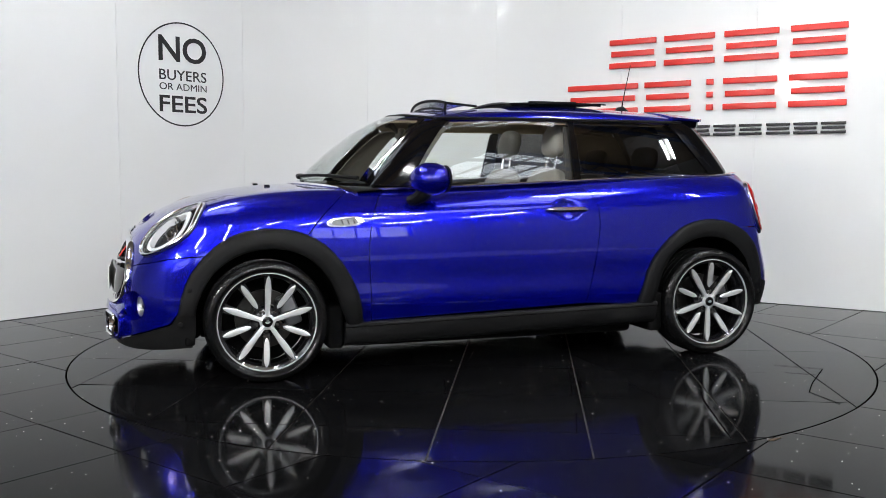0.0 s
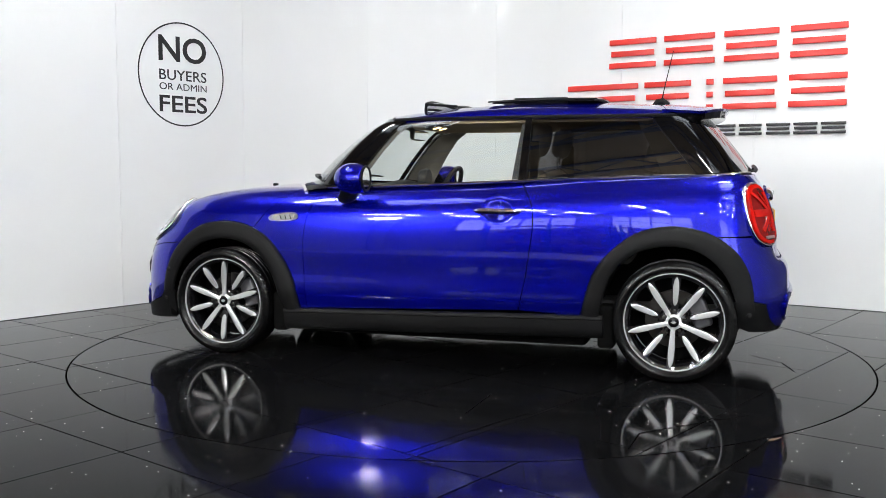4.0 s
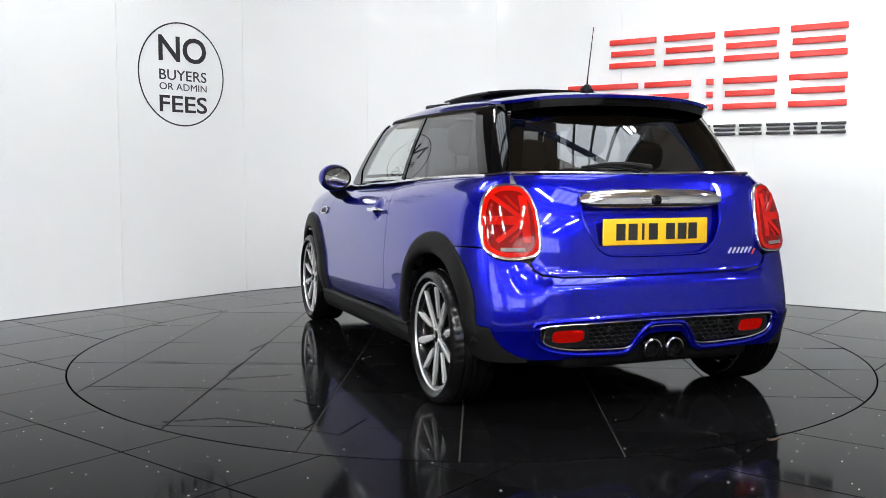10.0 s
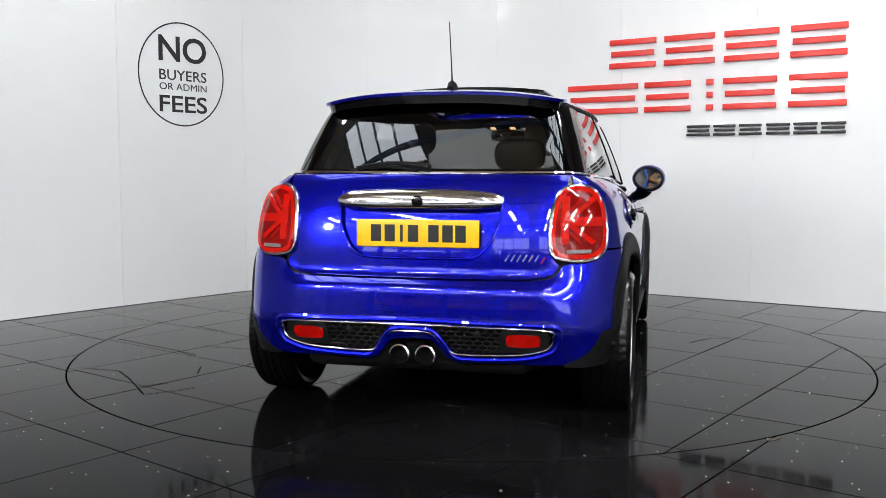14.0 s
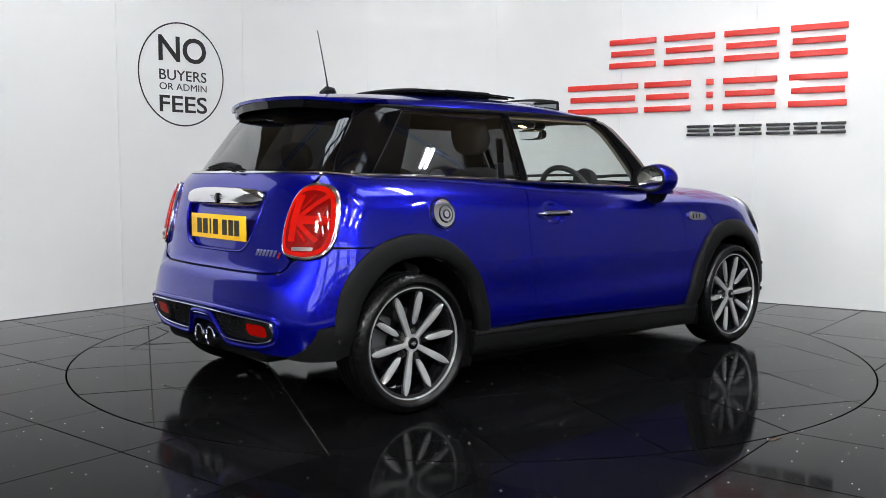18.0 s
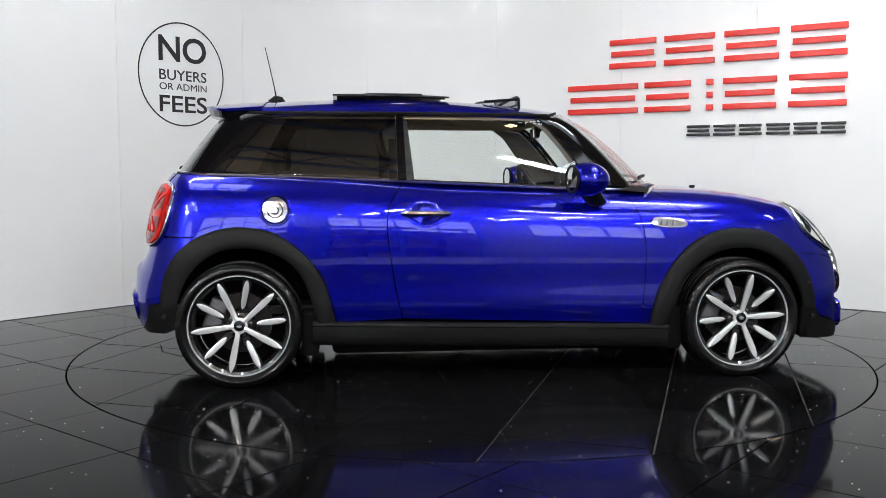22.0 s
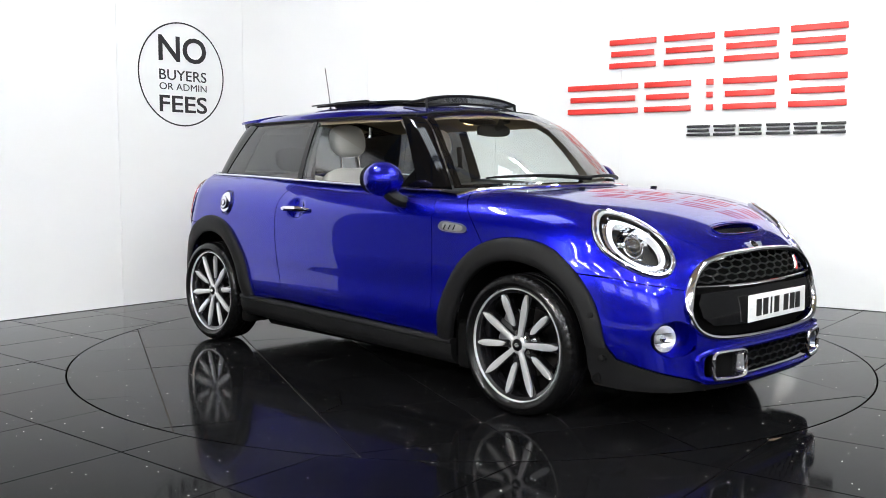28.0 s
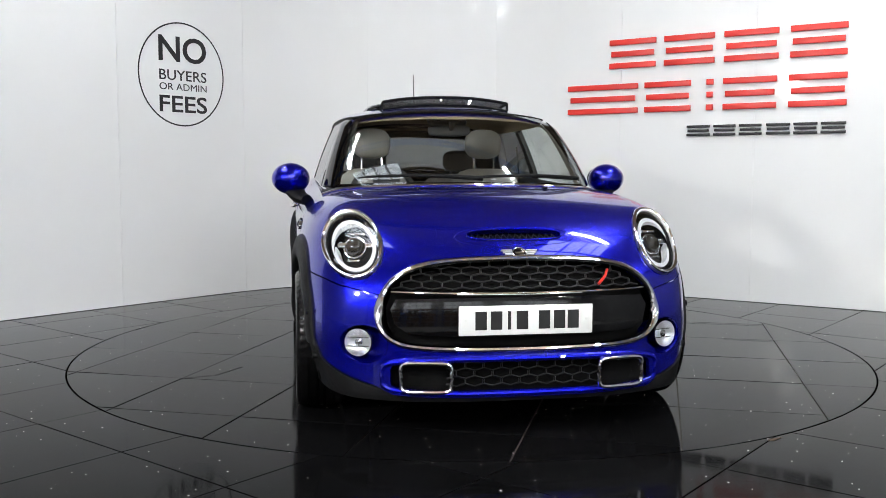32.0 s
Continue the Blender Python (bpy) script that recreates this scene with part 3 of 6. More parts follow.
sign_row("black_sign", "row of small raised black bars on the wall", [(0.045, 0.235), (0.265, 0.44), (0.47, 0.645), (0.68, 0.86), (0.885, 1.06), (1.085, 1.263)], 1.338, 1.425, 0.02, SIGNBLACK)


# ---- the car: a three-door hatchback; x forward, y to its left, z up, origin midway between the axles on the ground ----
def smax(a, b, k):
    h = np.clip(0.5 + 0.5 * (a - b) / k, 0, 1)
    return b * (1 - h) + a * h + k * h * (1 - h)


def belt(x):
    x = np.clip(x, -1.6, 0.95)
    return ((0.00844 * x + 0.00757) * x - 0.04098) * x + 0.96897


def roof_line(x):
    x = np.clip(x, -1.6, 0.5)
    return ((((-0.011645 * x - 0.047009) * x - 0.085118) * x - 0.133013) * x - 0.084558) * x + 1.416713 + 0.02 * np.clip(x / 0.45, 0, 1) ** 2


def handle_dish(x, z):
    """The round dent behind the door handle."""
    return 0.024 * np.exp(-(((x + 0.355) / 0.060) ** 2 + ((z - 0.838) / 0.046) ** 2) ** 2)


def body_f(P):
    """Below zero inside the lower body."""
    x, y, z = P[:, 0], np.abs(P[:, 1]), P[:, 2]
    zb = belt(x)
    d = zb - z
    w = 0.847 - 0.118 * np.exp(-np.clip(d, -0.06, 9) / 0.09) - 0.06 * (np.clip(d - 0.42, 0, 1) / 0.35) ** 2
    w = w + 0.007 * np.exp(-((z - 0.37) / 0.07) ** 2) - 0.004 * np.exp(-((z - 0.50) / 0.07) ** 2)
    plan = 1 - 0.05 * np.clip((x - 0.7) / 1.0, 0, 2) ** 2 - 0.045 * np.clip((-x - 0.9) / 0.8, 0, 2) ** 2
    plan = plan - 0.022 * np.clip((-x - 0.5) / 0.9, 0, 2) ** 2 / (1 + np.exp(-(z - 0.72) / 0.05))
    side = y - w * plan + handle_dish(x, z)
    t = np.clip((0.95 - z) / 0.26, 0, 1)
    kf = 0.17 * (y / 0.7) ** 3.0 * t * t * (3 - 2 * t)
    cr = 0.03 * (y / 0.7) ** 2
    e = np.clip((x + kf + 6 * np.clip(0.2 - z, 0, 1) ** 2 - 0.812) / 1.172, 0, 9)
    g = np.clip((z + cr - 0.4) / (0.572 + np.clip(zb - 0.946, 0, 1) + 0.04 * np.clip((-x - 0.3) / 0.5, 0, 1)), 0, 9)
    front = ((e ** 2.6 + g ** 2.6 + 1e-9) ** (1 / 2.6) - 1) * 0.62
    hatch = -1.742 + 0.115 * np.clip((z - 0.6) / 0.43, 0, 2) ** 2.2
    step = 1 / (1 + np.exp(np.clip((z - 0.595) / (0.012 + 0.06 * np.clip((y - 0.52) / 0.2, 0, 1)), -40, 40)))
    r0 = hatch - 0.055 * step * np.clip((z - 0.1) / 0.3, 0, 1) - 0.010 * np.exp(-((z - 0.42) / 0.1) ** 2) + 2.0 * np.clip(0.3 - z, 0, 1) ** 2
    kr = 0.135 * (y / 0.75) ** 4.5 * (1 - step) + 0.125 * (y / 0.75) ** 5.0 * step
    rear = (r0 + kr) - x
    return smax(smax(side, front, 0.13), rear, 0.085)


def cabin_f(P):
    """Below zero inside the glasshouse."""
    x, y, z = P[:, 0], np.abs(P[:, 1]), P[:, 2]
    zb = belt(x)
    h = np.clip(z - zb, -0.05, 1)
    plan = 1 - 0.028 * np.clip(x + 0.35, 0, 9) ** 2 - 0.075 * np.clip((-x - 0.35) / 0.85, 0, 9) ** 1.4
    side = (y - (0.728 - 0.29 * h - 0.28 * h * h) * plan) * 0.95
    hz = z - 0.965
    ws = (x - (0.980 - 0.86 * hz - 0.93 * hz * hz - 0.31 * (y / 0.7) ** 2)) / 1.75
    rg = ((-1.625 + 0.70 * (z - 1.03) + 0.35 * np.clip(z - 1.03, 0, 1) ** 2 + 0.14 * (y / 0.65) ** 2.5) - x) / 1.25
    top = z - (roof_line(x) - 0.07 * (y / 0.58) ** 2.4)
    return smax(smax(smax(side, ws, 0.05), rg, 0.10), top, 0.035)


def spoiler_f(P):
    x, y, z = P[:, 0], np.abs(P[:, 1]), P[:, 2]
    return z - (1.410 + 0.10 * (x + 1.15) * np.clip(-x - 1.0, 0, 1) * 2 - 0.055 * (y / 0.56) ** 2.6)


def grad(F, P):
    e = 1e-4
    g = np.stack([(F(P + np.eye(3)[k] * e) - F(P - np.eye(3)[k] * e)) / (2 * e) for k in range(3)], 1)
    return g / (np.linalg.norm(g, axis=1)[:, None] + 1e-12)


def cast(F, o, d, far=2.6):
    """Where each ray o + r d leaves the body F < 0."""
    lo, hi = np.zeros(len(o)), np.full(len(o), far)
    for _ in range(25):
        m = (lo + hi) / 2
        i = F(o + d * m[:, None]) < 0
        lo, hi = np.where(i, m, lo), np.where(i, hi, m)
    return o + d * lo[:, None]


class View:
    """A way to flatten the surface: to(P) gives flat coordinates, back(F, q) lifts them."""

    def __init__(self, kind, cx=0.0, cy=0.0, side=1):
        self.kind, self.cx, self.cy, self.side = kind, cx, cy, side

    def to(self, P):
        x, y, z = P[:, 0], P[:, 1], P[:, 2]
        if self.kind == "side":
            return np.stack([x, z], 1)
        if self.kind in ("front", "rear"):
            return np.stack([y, z], 1)
        if self.kind == "top":
            return np.stack([x, y], 1)
        if self.kind == "round":
            a = np.arctan2(y - self.cy, (x - self.cx) * self.side)
            return np.stack([a * 0.75, z], 1)
        r = np.hypot(y, z - 0.42)
        return np.stack([x - 0.7 * r, np.arctan2(y, z - 0.42) * 0.6], 1)

    def back(self, F, q):
        n = len(q)
        a, b = q[:, 0], q[:, 1]
        zero, one = np.zeros(n), np.ones(n)
        if self.kind == "side":
            return cast(F, np.stack([a, zero, b], 1), np.stack([zero, one * self.side, zero], 1), 1.3)
        if self.kind == "front":
            return cast(F, np.stack([zero + 0.0, a, b], 1), np.stack([one, zero, zero], 1), 2.6)
        if self.kind == "rear":
            return cast(F, np.stack([zero - 1.1, a, b], 1), np.stack([-one, zero, zero], 1), 1.5)
        if self.kind == "top":
            return cast(F, np.stack([a, b, zero + 0.4], 1), np.stack([zero, zero, one], 1), 1.6)
        if self.kind == "round":
            w = a / 0.75
            return cast(F, np.stack([zero + self.cx, zero + self.cy, b], 1), np.stack([np.cos(w) * self.side, np.sin(w), zero], 1), 1.6)
        w = b / 0.6
        return cast(F, np.stack([a, zero, zero + 0.42], 1), np.stack([zero + 0.7, np.sin(w), np.cos(w)], 1), 1.6)


SIDE_L, SIDE_R = View("side", side=1), View("side", side=-1)
FRONT, REAR, TOP, NOSE = View("front"), View("rear"), View("top"), View("nose")


def lift(F, pts, flip=1):
    """Points given as (view letter, a, b) put on the surface: s side (x, z), f front or r rear (y, z), t top (x, y)."""
    out = np.zeros((len(pts), 3))
    for k, view in (("s", SIDE_L), ("f", FRONT), ("r", REAR), ("t", TOP)):
        i = [n for n, p in enumerate(pts) if p[0] == k]
        if i:
            out[i] = view.back(F, np.array([pts[n][1:] for n in i], float)) * (1, flip, 1)
    return out


def refine(P, step, closed=True):
    out = []
    n = len(P)
    for i in range(n if closed else n - 1):
        a, b = P[i], P[(i + 1) % n]
        k = max(1, int(np.ceil(np.linalg.norm(b - a) / step)))
        out += [a + (b - a) * j / k for j in range(k)]
    if not closed:
        out.append(P[-1])
    return np.array(out)


def inside_poly(q, poly):
    x, y = q[:, 0], q[:, 1]
    c = np.zeros(len(q), bool)
    n = len(poly)
    for i in range(n):
        (x0, y0), (x1, y1) = poly[i], poly[i - 1]
        hit = ((y0 > y) != (y1 > y)) & (x < (x1 - x0) * (y - y0) / (y1 - y0 + 1e-15) + x0)
        c ^= hit
    return c


def edge_distance(q, poly):
    d = np.full(len(q), 9.0)
    n = len(poly)
    for i in range(n):
        a, b = poly[i - 1], poly[i]
        ab = b - a
        t = np.clip(((q - a) @ ab) / (ab @ ab + 1e-15), 0, 1)
        d = np.minimum(d, np.linalg.norm(q - (a + t[:, None] * ab), axis=1))
    return d


def shrink(poly, d):
    """Moves a closed flat outline inward by d."""
    n = len(poly)
    area2 = sum(poly[i][0] * poly[(i + 1) % n][1] - poly[(i + 1) % n][0] * poly[i][1] for i in range(n))
    t = np.roll(poly, -1, 0) - np.roll(poly, 1, 0)
    t = t / (np.linalg.norm(t, axis=1)[:, None] + 1e-12)
    nrm = np.stack([-t[:, 1], t[:, 0]], 1) * (1 if area2 > 0 else -1)
    return poly + nrm * d


def skin(F, view, outline, holes=(), step=0.03, gap=0.002, off=0.0, thick=0.016, mat=None, rim=True, extra=None):
    """A panel cut out of the surface F: outline and holes are points on it. Returns a mesh with true normals."""
    from mathutils.geometry import delaunay_2d_cdt
    loops = []
    for k, P in enumerate([outline, *holes]):
        q = view.to(refine(np.asarray(P), step * 0.7))
        if gap:
            q = shrink(q, gap if k == 0 else -gap)
        loops.append(q)
    outer = loops[0]
    lo, hi = outer.min(0), outer.max(0)
    gx, gy = np.meshgrid(np.arange(lo[0], hi[0], step), np.arange(lo[1], hi[1], step * 0.87))
    gx[1::2] += step / 2
    grid = np.stack([gx.ravel(), gy.ravel()], 1)
    keep = inside_poly(grid, outer) & (edge_distance(grid, outer) > step * 0.45)
    for h in loops[1:]:
        keep &= ~inside_poly(grid, h) & (edge_distance(grid, h) > step * 0.45)
    grid = grid[keep]
    verts, edges = [], []
    for q in loops:
        o = len(verts)
        verts += [tuple(p) for p in q]
        edges += [(o + i, o + (i + 1) % len(q)) for i in range(len(q))]
    nb = len(verts)
    verts += [tuple(p) for p in grid]
    v2, e2, f2, *_ = delaunay_2d_cdt([Vector(p) for p in verts], edges, [], 0, 1e-7)
    q = np.array([p[:] for p in v2])
    tri = np.array([f for f in f2 if len(f) == 3])
    cen = q[tri].mean(1)
    ok = inside_poly(cen, outer)
    for h in loops[1:]:
        ok &= ~inside_poly(cen, h)
    tri = tri[ok]
    P = view.back(F, q)
    N = grad(F, P)
    if extra is not None:
        P = P + N * extra(P)[:, None]
    P = P + N * off
    # turn the faces outward
    fn = np.cross(P[tri[:, 1]] - P[tri[:, 0]], P[tri[:, 2]] - P[tri[:, 0]])
    flip = (fn * N[tri[:, 0]]).sum(1) < 0
    tri[flip] = tri[flip][:, ::-1]
    n = len(P)
    verts = [tuple(p) for p in P]
    normals = [tuple(p) for p in N]
    faces = [tuple(int(i) for i in t) for t in tri]
    if rim and thick:
        count = {}
        for a, b, c in faces:
            for e in ((a, b), (b, c), (c, a)):
                count[e] = count.get(e, 0) + 1
        border = [e for e in count if (e[1], e[0]) not in count]
        idx = {}
        for e in border:
            for k in e:
                if k not in idx:
                    idx[k] = len(verts)
                    verts += [tuple(P[k]), tuple(P[k] - N[k] * thick)]
                    normals += [(0, 0, 0), (0, 0, 0)]
        for a, b in border:
            faces.append((idx[b], idx[a], idx[a] + 1, idx[b] + 1))
        o = len(verts)
        verts += [tuple(p) for p in P - N * thick]
        normals += [tuple(-p) for p in N]
        faces += [tuple(int(i) + o for i in t[::-1]) for t in tri]
    me = bpy.data.meshes.new("panel")
    me.from_pydata(verts, [], faces)
    if mat:
        me.materials.append(mat)
    me.shade_smooth()
    me.normals_split_custom_set_from_vertices(normals)
    return me


def both(name, make, parent, label=""):
    """A left and a right part; make(flip, side view) returns the mesh."""
    return [part(name, make(s, SIDE_L if s > 0 else SIDE_R), parent, label) for s in (1, -1)]


def flipped(P, s):
    return np.asarray(P) * (1, s, 1)


car = tagged(empty("car"), "glossy blue three-door hatchback with black wheel arches, on the turntable", "car")

# traced lines of the flank, as (x, z)
DOOR_REAR = [(-0.454, 0.986), (-0.490, 0.939), (-0.517, 0.898), (-0.537, 0.843), (-0.541, 0.746), (-0.527, 0.636), (-0.506, 0.497), (-0.479, 0.372), (-0.468, 0.325)]
DOOR_FRONT = [(0.617, 0.946), (0.672, 0.901), (0.705, 0.838), (0.729, 0.750), (0.739, 0.641), (0.735, 0.503), (0.729, 0.392), (0.725, 0.285)]
F_ARCH = [(0.766, 0.270), (0.785, 0.383), (0.810, 0.465), (0.863, 0.562), (0.929, 0.644), (1.008, 0.704), (1.102, 0.742), (1.209, 0.757), (1.317, 0.749), (1.398, 0.727), (1.480, 0.679), (1.549, 0.614), (1.606, 0.538), (1.641, 0.456), (1.660, 0.374)]
F_ARCH_IN = [(0.850, 0.270), (0.880, 0.345), (0.905, 0.420), (0.945, 0.505), (1.011, 0.584), (1.104, 0.639), (1.212, 0.659), (1.320, 0.648), (1.401, 0.619), (1.484, 0.559), (1.540, 0.483), (1.575, 0.401), (1.585, 0.35)]
R_ARCH = [(-0.786, 0.300), (-0.807, 0.388), (-0.834, 0.485), (-0.874, 0.568), (-0.942, 0.648), (-1.024, 0.714), (-1.106, 0.752), (-1.216, 0.771), (-1.327, 0.762), (-1.438, 0.723), (-1.523, 0.660), (-1.574, 0.590), (-1.605, 0.510), (-1.620, 0.412)]
R_ARCH_IN = [(-0.875, 0.300), (-0.904, 0.416), (-0.944, 0.526), (-0.998, 0.595), (-1.080, 0.645), (-1.190, 0.672), (-1.301, 0.666), (-1.385, 0.635), (-1.456, 0.575), (-1.505, 0.500), (-1.535, 0.410)]
F_SEAM = [(0.826, 0.938), (0.90, 0.880), (0.98, 0.805), (1.045, 0.722)]


def S(pts):
    return [("s", float(a), float(b)) for a, b in pts]


def belt_run(x0, x1, dz=-0.006, n=12):
    return [(x, belt(x) + dz) for x in np.linspace(x0, x1, n)]


def make_flanks():
    dr, df = spline(DOOR_REAR, per=4), spline(DOOR_FRONT, per=4)
    fa, ra = spline(F_ARCH, per=4), spline(R_ARCH, per=4)
    seam = spline(F_SEAM, per=4)
    # doors
    low = [(x, 0.325 - 0.0335 * (x + 0.468)) for x in np.linspace(-0.468, 0.725, 14)]
    out = lift(body_f, S(belt_run(-0.45, 0.613) + list(df[1:]) + low[::-1][1:-1] + list(dr[::-1])[:-1]))
    doors = both("door", lambda s, v: skin(body_f, v, flipped(out, s), step=0.020, mat=PAINT), car, "blue door")
    # wings behind the front wheels
    back = [p for p in fa if p[0] <= 1.045 and p[1] < 0.735]
    out2 = lift(body_f, S(belt_run(0.62, 0.82, n=5) + list(seam[1:]) + back[::-1] + list(df[::-1])[:-1]))
    both("front_wing", lambda s, v: skin(body_f, v, flipped(out2, s), step=0.022, mat=PAINT), car)
    # rear quarters
    back = [p for p in ra if p[0] >= -1.438]
    sill = [(-0.786, 0.305), (-0.62, 0.318)]
    tail = [("r", 0.742, 0.728), ("r", 0.722, 0.860), ("r", 0.690, 0.93), ("r", 0.650, 0.968), ("r", 0.618, 0.992), ("r", 0.607, 1.024)]
    top = belt_run(-1.40, -0.46, n=14)
    top[0] = (-1.42, 1.018)
    pts = S(list(dr) + sill[::-1] + back) + tail + S(top[:-1])
    out3 = lift(body_f, pts)
    both("rear_quarter", lambda s, v: skin(body_f, View("round", -0.95, 0.0, 1), flipped(out3, s), step=0.022, mat=PAINT), car)
    return doors


doors = make_flanks()

# bonnet: a clamshell over the wheels and round the head lamps
GRILLE = [(0.0, 0.700), (0.21, 0.694), (0.33, 0.683), (0.42, 0.662), (0.49, 0.62), (0.535, 0.56), (0.547, 0.49), (0.53, 0.43), (0.48, 0.392), (0.40, 0.376), (0.25, 0.369), (0.0, 0.366)]


def oval(cy, cz, ry, rz, n=40, tilt=0.0, power=2.0):
    out = []
    for k in range(n):
        q = 2 * math.pi * k / n
        c, s = math.cos(q), math.sin(q)
        a = ry * math.copysign(abs(c) ** (2 / power), c)
        b = rz * math.copysign(abs(s) ** (2 / power), s)
        out.append((cy + a * math.cos(tilt) - b * math.sin(tilt), cz + a * math.sin(tilt) + b * math.cos(tilt)))
    return out


HEAD = oval(0.632, 0.747, 0.112, 0.128)
HEADP = lift(body_f, [("f", a, b) for a, b in HEAD])
GL = spline(GRILLE, per=5)
SEAM_Z = [("s", 1.540, 0.628), ("f", 0.745, 0.615), ("f", 0.69, 0.596), ("f", 0.60, 0.580), ("f", 0.536, 0.566)]
SCOOP = oval(1.797, 0.0, 0.030, 0.192, 36, power=2.6)


def make_bonnet():
    fa, seam = spline(F_ARCH, per=4), spline(F_SEAM, per=4)
    arch = [p for p in fa if 1.05 < p[0] < 1.535]
    half = S(list(seam) + list(arch)) + SEAM_Z + [("f", a, b) for a, b in GL[::-1] if b > 0.575]
    cowl = [("t", 1.00 - 0.235 * (y / 0.74) ** 2, y) for y in np.linspace(0, 0.70, 9)]
    L = lift(body_f, half)
    C = lift(body_f, cowl)
    mirror = lambda P: P[::-1] * (1, -1, 1)
    out = np.concatenate([C, L, mirror(L)[1:], mirror(C)[:-1]])
    scoop = lift(body_f, [("t", a, b) for a, b in SCOOP])
    me = skin(body_f, NOSE, out, [HEADP, flipped(HEADP, -1), scoop], step=0.024, mat=PAINT, thick=0.02)
    return part("bonnet", me, car, "blue clamshell bonnet with an air scoop")


bonnet = make_bonnet()

FOG = oval(0.604, 0.380, 0.086, 0.071, 32)
LOW_IN = oval(0.0, 0.268, 0.500, 0.062, 60, power=5)


def make_front_bumper():
    fa = spline(F_ARCH, per=4)
    arch = [p for p in fa if p[0] > 1.552 and p[1] > 0.375]
    half = [("f", a, b) for a, b in GL if b < 0.567][::-1] + SEAM_Z[::-1] + S(list(arch)) + [("s", 1.665, 0.355), ("f", 0.755, 0.300), ("f", 0.68, 0.258), ("f", 0.60, 0.232), ("f", 0.53, 0.215), ("f", 0.49, 0.196), ("f", 0.30, 0.190), ("f", 0.0, 0.190)]
    L = lift(body_f, half)
    out = np.concatenate([L, (L[::-1] * (1, -1, 1))[1:-1]])
    fog = lift(body_f, [("f", a, b) for a, b in FOG])
    low = lift(body_f, [("f", a, b) for a, b in LOW_IN])
    push = lambda P: 0.03 * np.clip((0.36 - P[:, 2]) / 0.02, 0, 1) * np.clip((0.56 - np.abs(P[:, 1])) / 0.03, 0, 1)
    me = skin(body_f, View("round", 1.0, 0.0, 1), out, [fog, flipped(fog, -1), low], step=0.02, mat=PAINT, extra=push)
    return part("front_bumper", me, car)


front_bumper = make_front_bumper()

# rear bumper, hatch
TAIL = [(0.752, 0.752), (0.747, 0.848), (0.726, 0.925), (0.687, 0.968), (0.630, 0.981), (0.575, 0.965), (0.547, 0.903), (0.537, 0.810), (0.541, 0.722), (0.560, 0.688), (0.610, 0.674), (0.682, 0.673), (0.735, 0.698)]
DIFF = [(0.566, 0.388), (0.540, 0.414), (0.28, 0.420), (0.0, 0.422)]
DIFF_LOW = [(0.0, 0.398), (0.076, 0.394), (0.112, 0.368), (0.150, 0.324), (0.190, 0.307), (0.32, 0.308), (0.445, 0.315), (0.530, 0.334), (0.560, 0.358)]
HATCH = [(0.0, 1.026), (0.35, 1.026), (0.603, 1.022), (0.600, 0.985), (0.572, 0.948), (0.549, 0.88), (0.542, 0.80), (0.546, 0.72), (0.562, 0.682), (0.580, 0.665), (0.568, 0.636), (0.535, 0.617), (0.46, 0.607), (0.2, 0.604), (0.0, 0.604)]
RECESS = [(0.0, 0.948), (0.30, 0.948), (0.342, 0.940), (0.345, 0.88), (0.333, 0.81), (0.300, 0.740), (0.245, 0.692), (0.15, 0.683), (0.0, 0.682)]


def whole(half):
    """A half outline in (y, z), from the middle round to the middle, made whole."""
    return list(half) + [(-a, b) for a, b in list(half)[::-1] if abs(a) > 1e-6]


def R(pts):
    return [("r", float(a), float(b)) for a, b in pts]


DIFF_ALL = [(float(a), float(b)) for a, b, *_ in spline(whole([DIFF[3], DIFF[2], DIFF[1], DIFF[0]] + DIFF_LOW[::-1]), True, 4)]


def make_rear():
    ra = spline(R_ARCH, per=4)
    arch = [p for p in ra if p[0] < -1.43 and p[1] > 0.41]
    top = R([(0.0, 0.600), (0.2, 0.600), (0.46, 0.603), (0.540, 0.612), (0.575, 0.634), (0.588, 0.660), (0.615, 0.672), (0.68, 0.676), (0.722, 0.692), (0.742, 0.722)])
    low = R([(0.752, 0.40), (0.735, 0.365), (0.70, 0.32), (0.645, 0.285), (0.60, 0.272), (0.5, 0.272), (0.40, 0.276), (0.190, 0.268), (0.145, 0.288), (0.110, 0.335), (0.080, 0.362), (0.0, 0.368)])
    half = top + S(list(arch)) + low
    L = lift(body_f, half)
    out = np.concatenate([L, (L[::-1] * (1, -1, 1))[1:-1]])
    hole = lift(body_f, R(DIFF_ALL))
    push = lambda P: 0.008 * np.clip((0.452 - P[:, 2]) / 0.03, 0, 1) * np.clip((0.63 - np.abs(P[:, 1])) / 0.05, 0, 1)
    bumper = part("rear_bumper", skin(body_f, View("round", -1.0, 0.0, -1), out, [hole], step=0.02, mat=PAINT, extra=push), car)
    out = lift(body_f, R(whole(HATCH)))
    hole = lift(body_f, R(whole(RECESS)))
    hatch = part("tailgate", skin(body_f, REAR, out, [hole], step=0.026, mat=PAINT), car, "blue tailgate with a number plate recess")
    return bumper, hatch


rear_bumper, tailgate = make_rear()


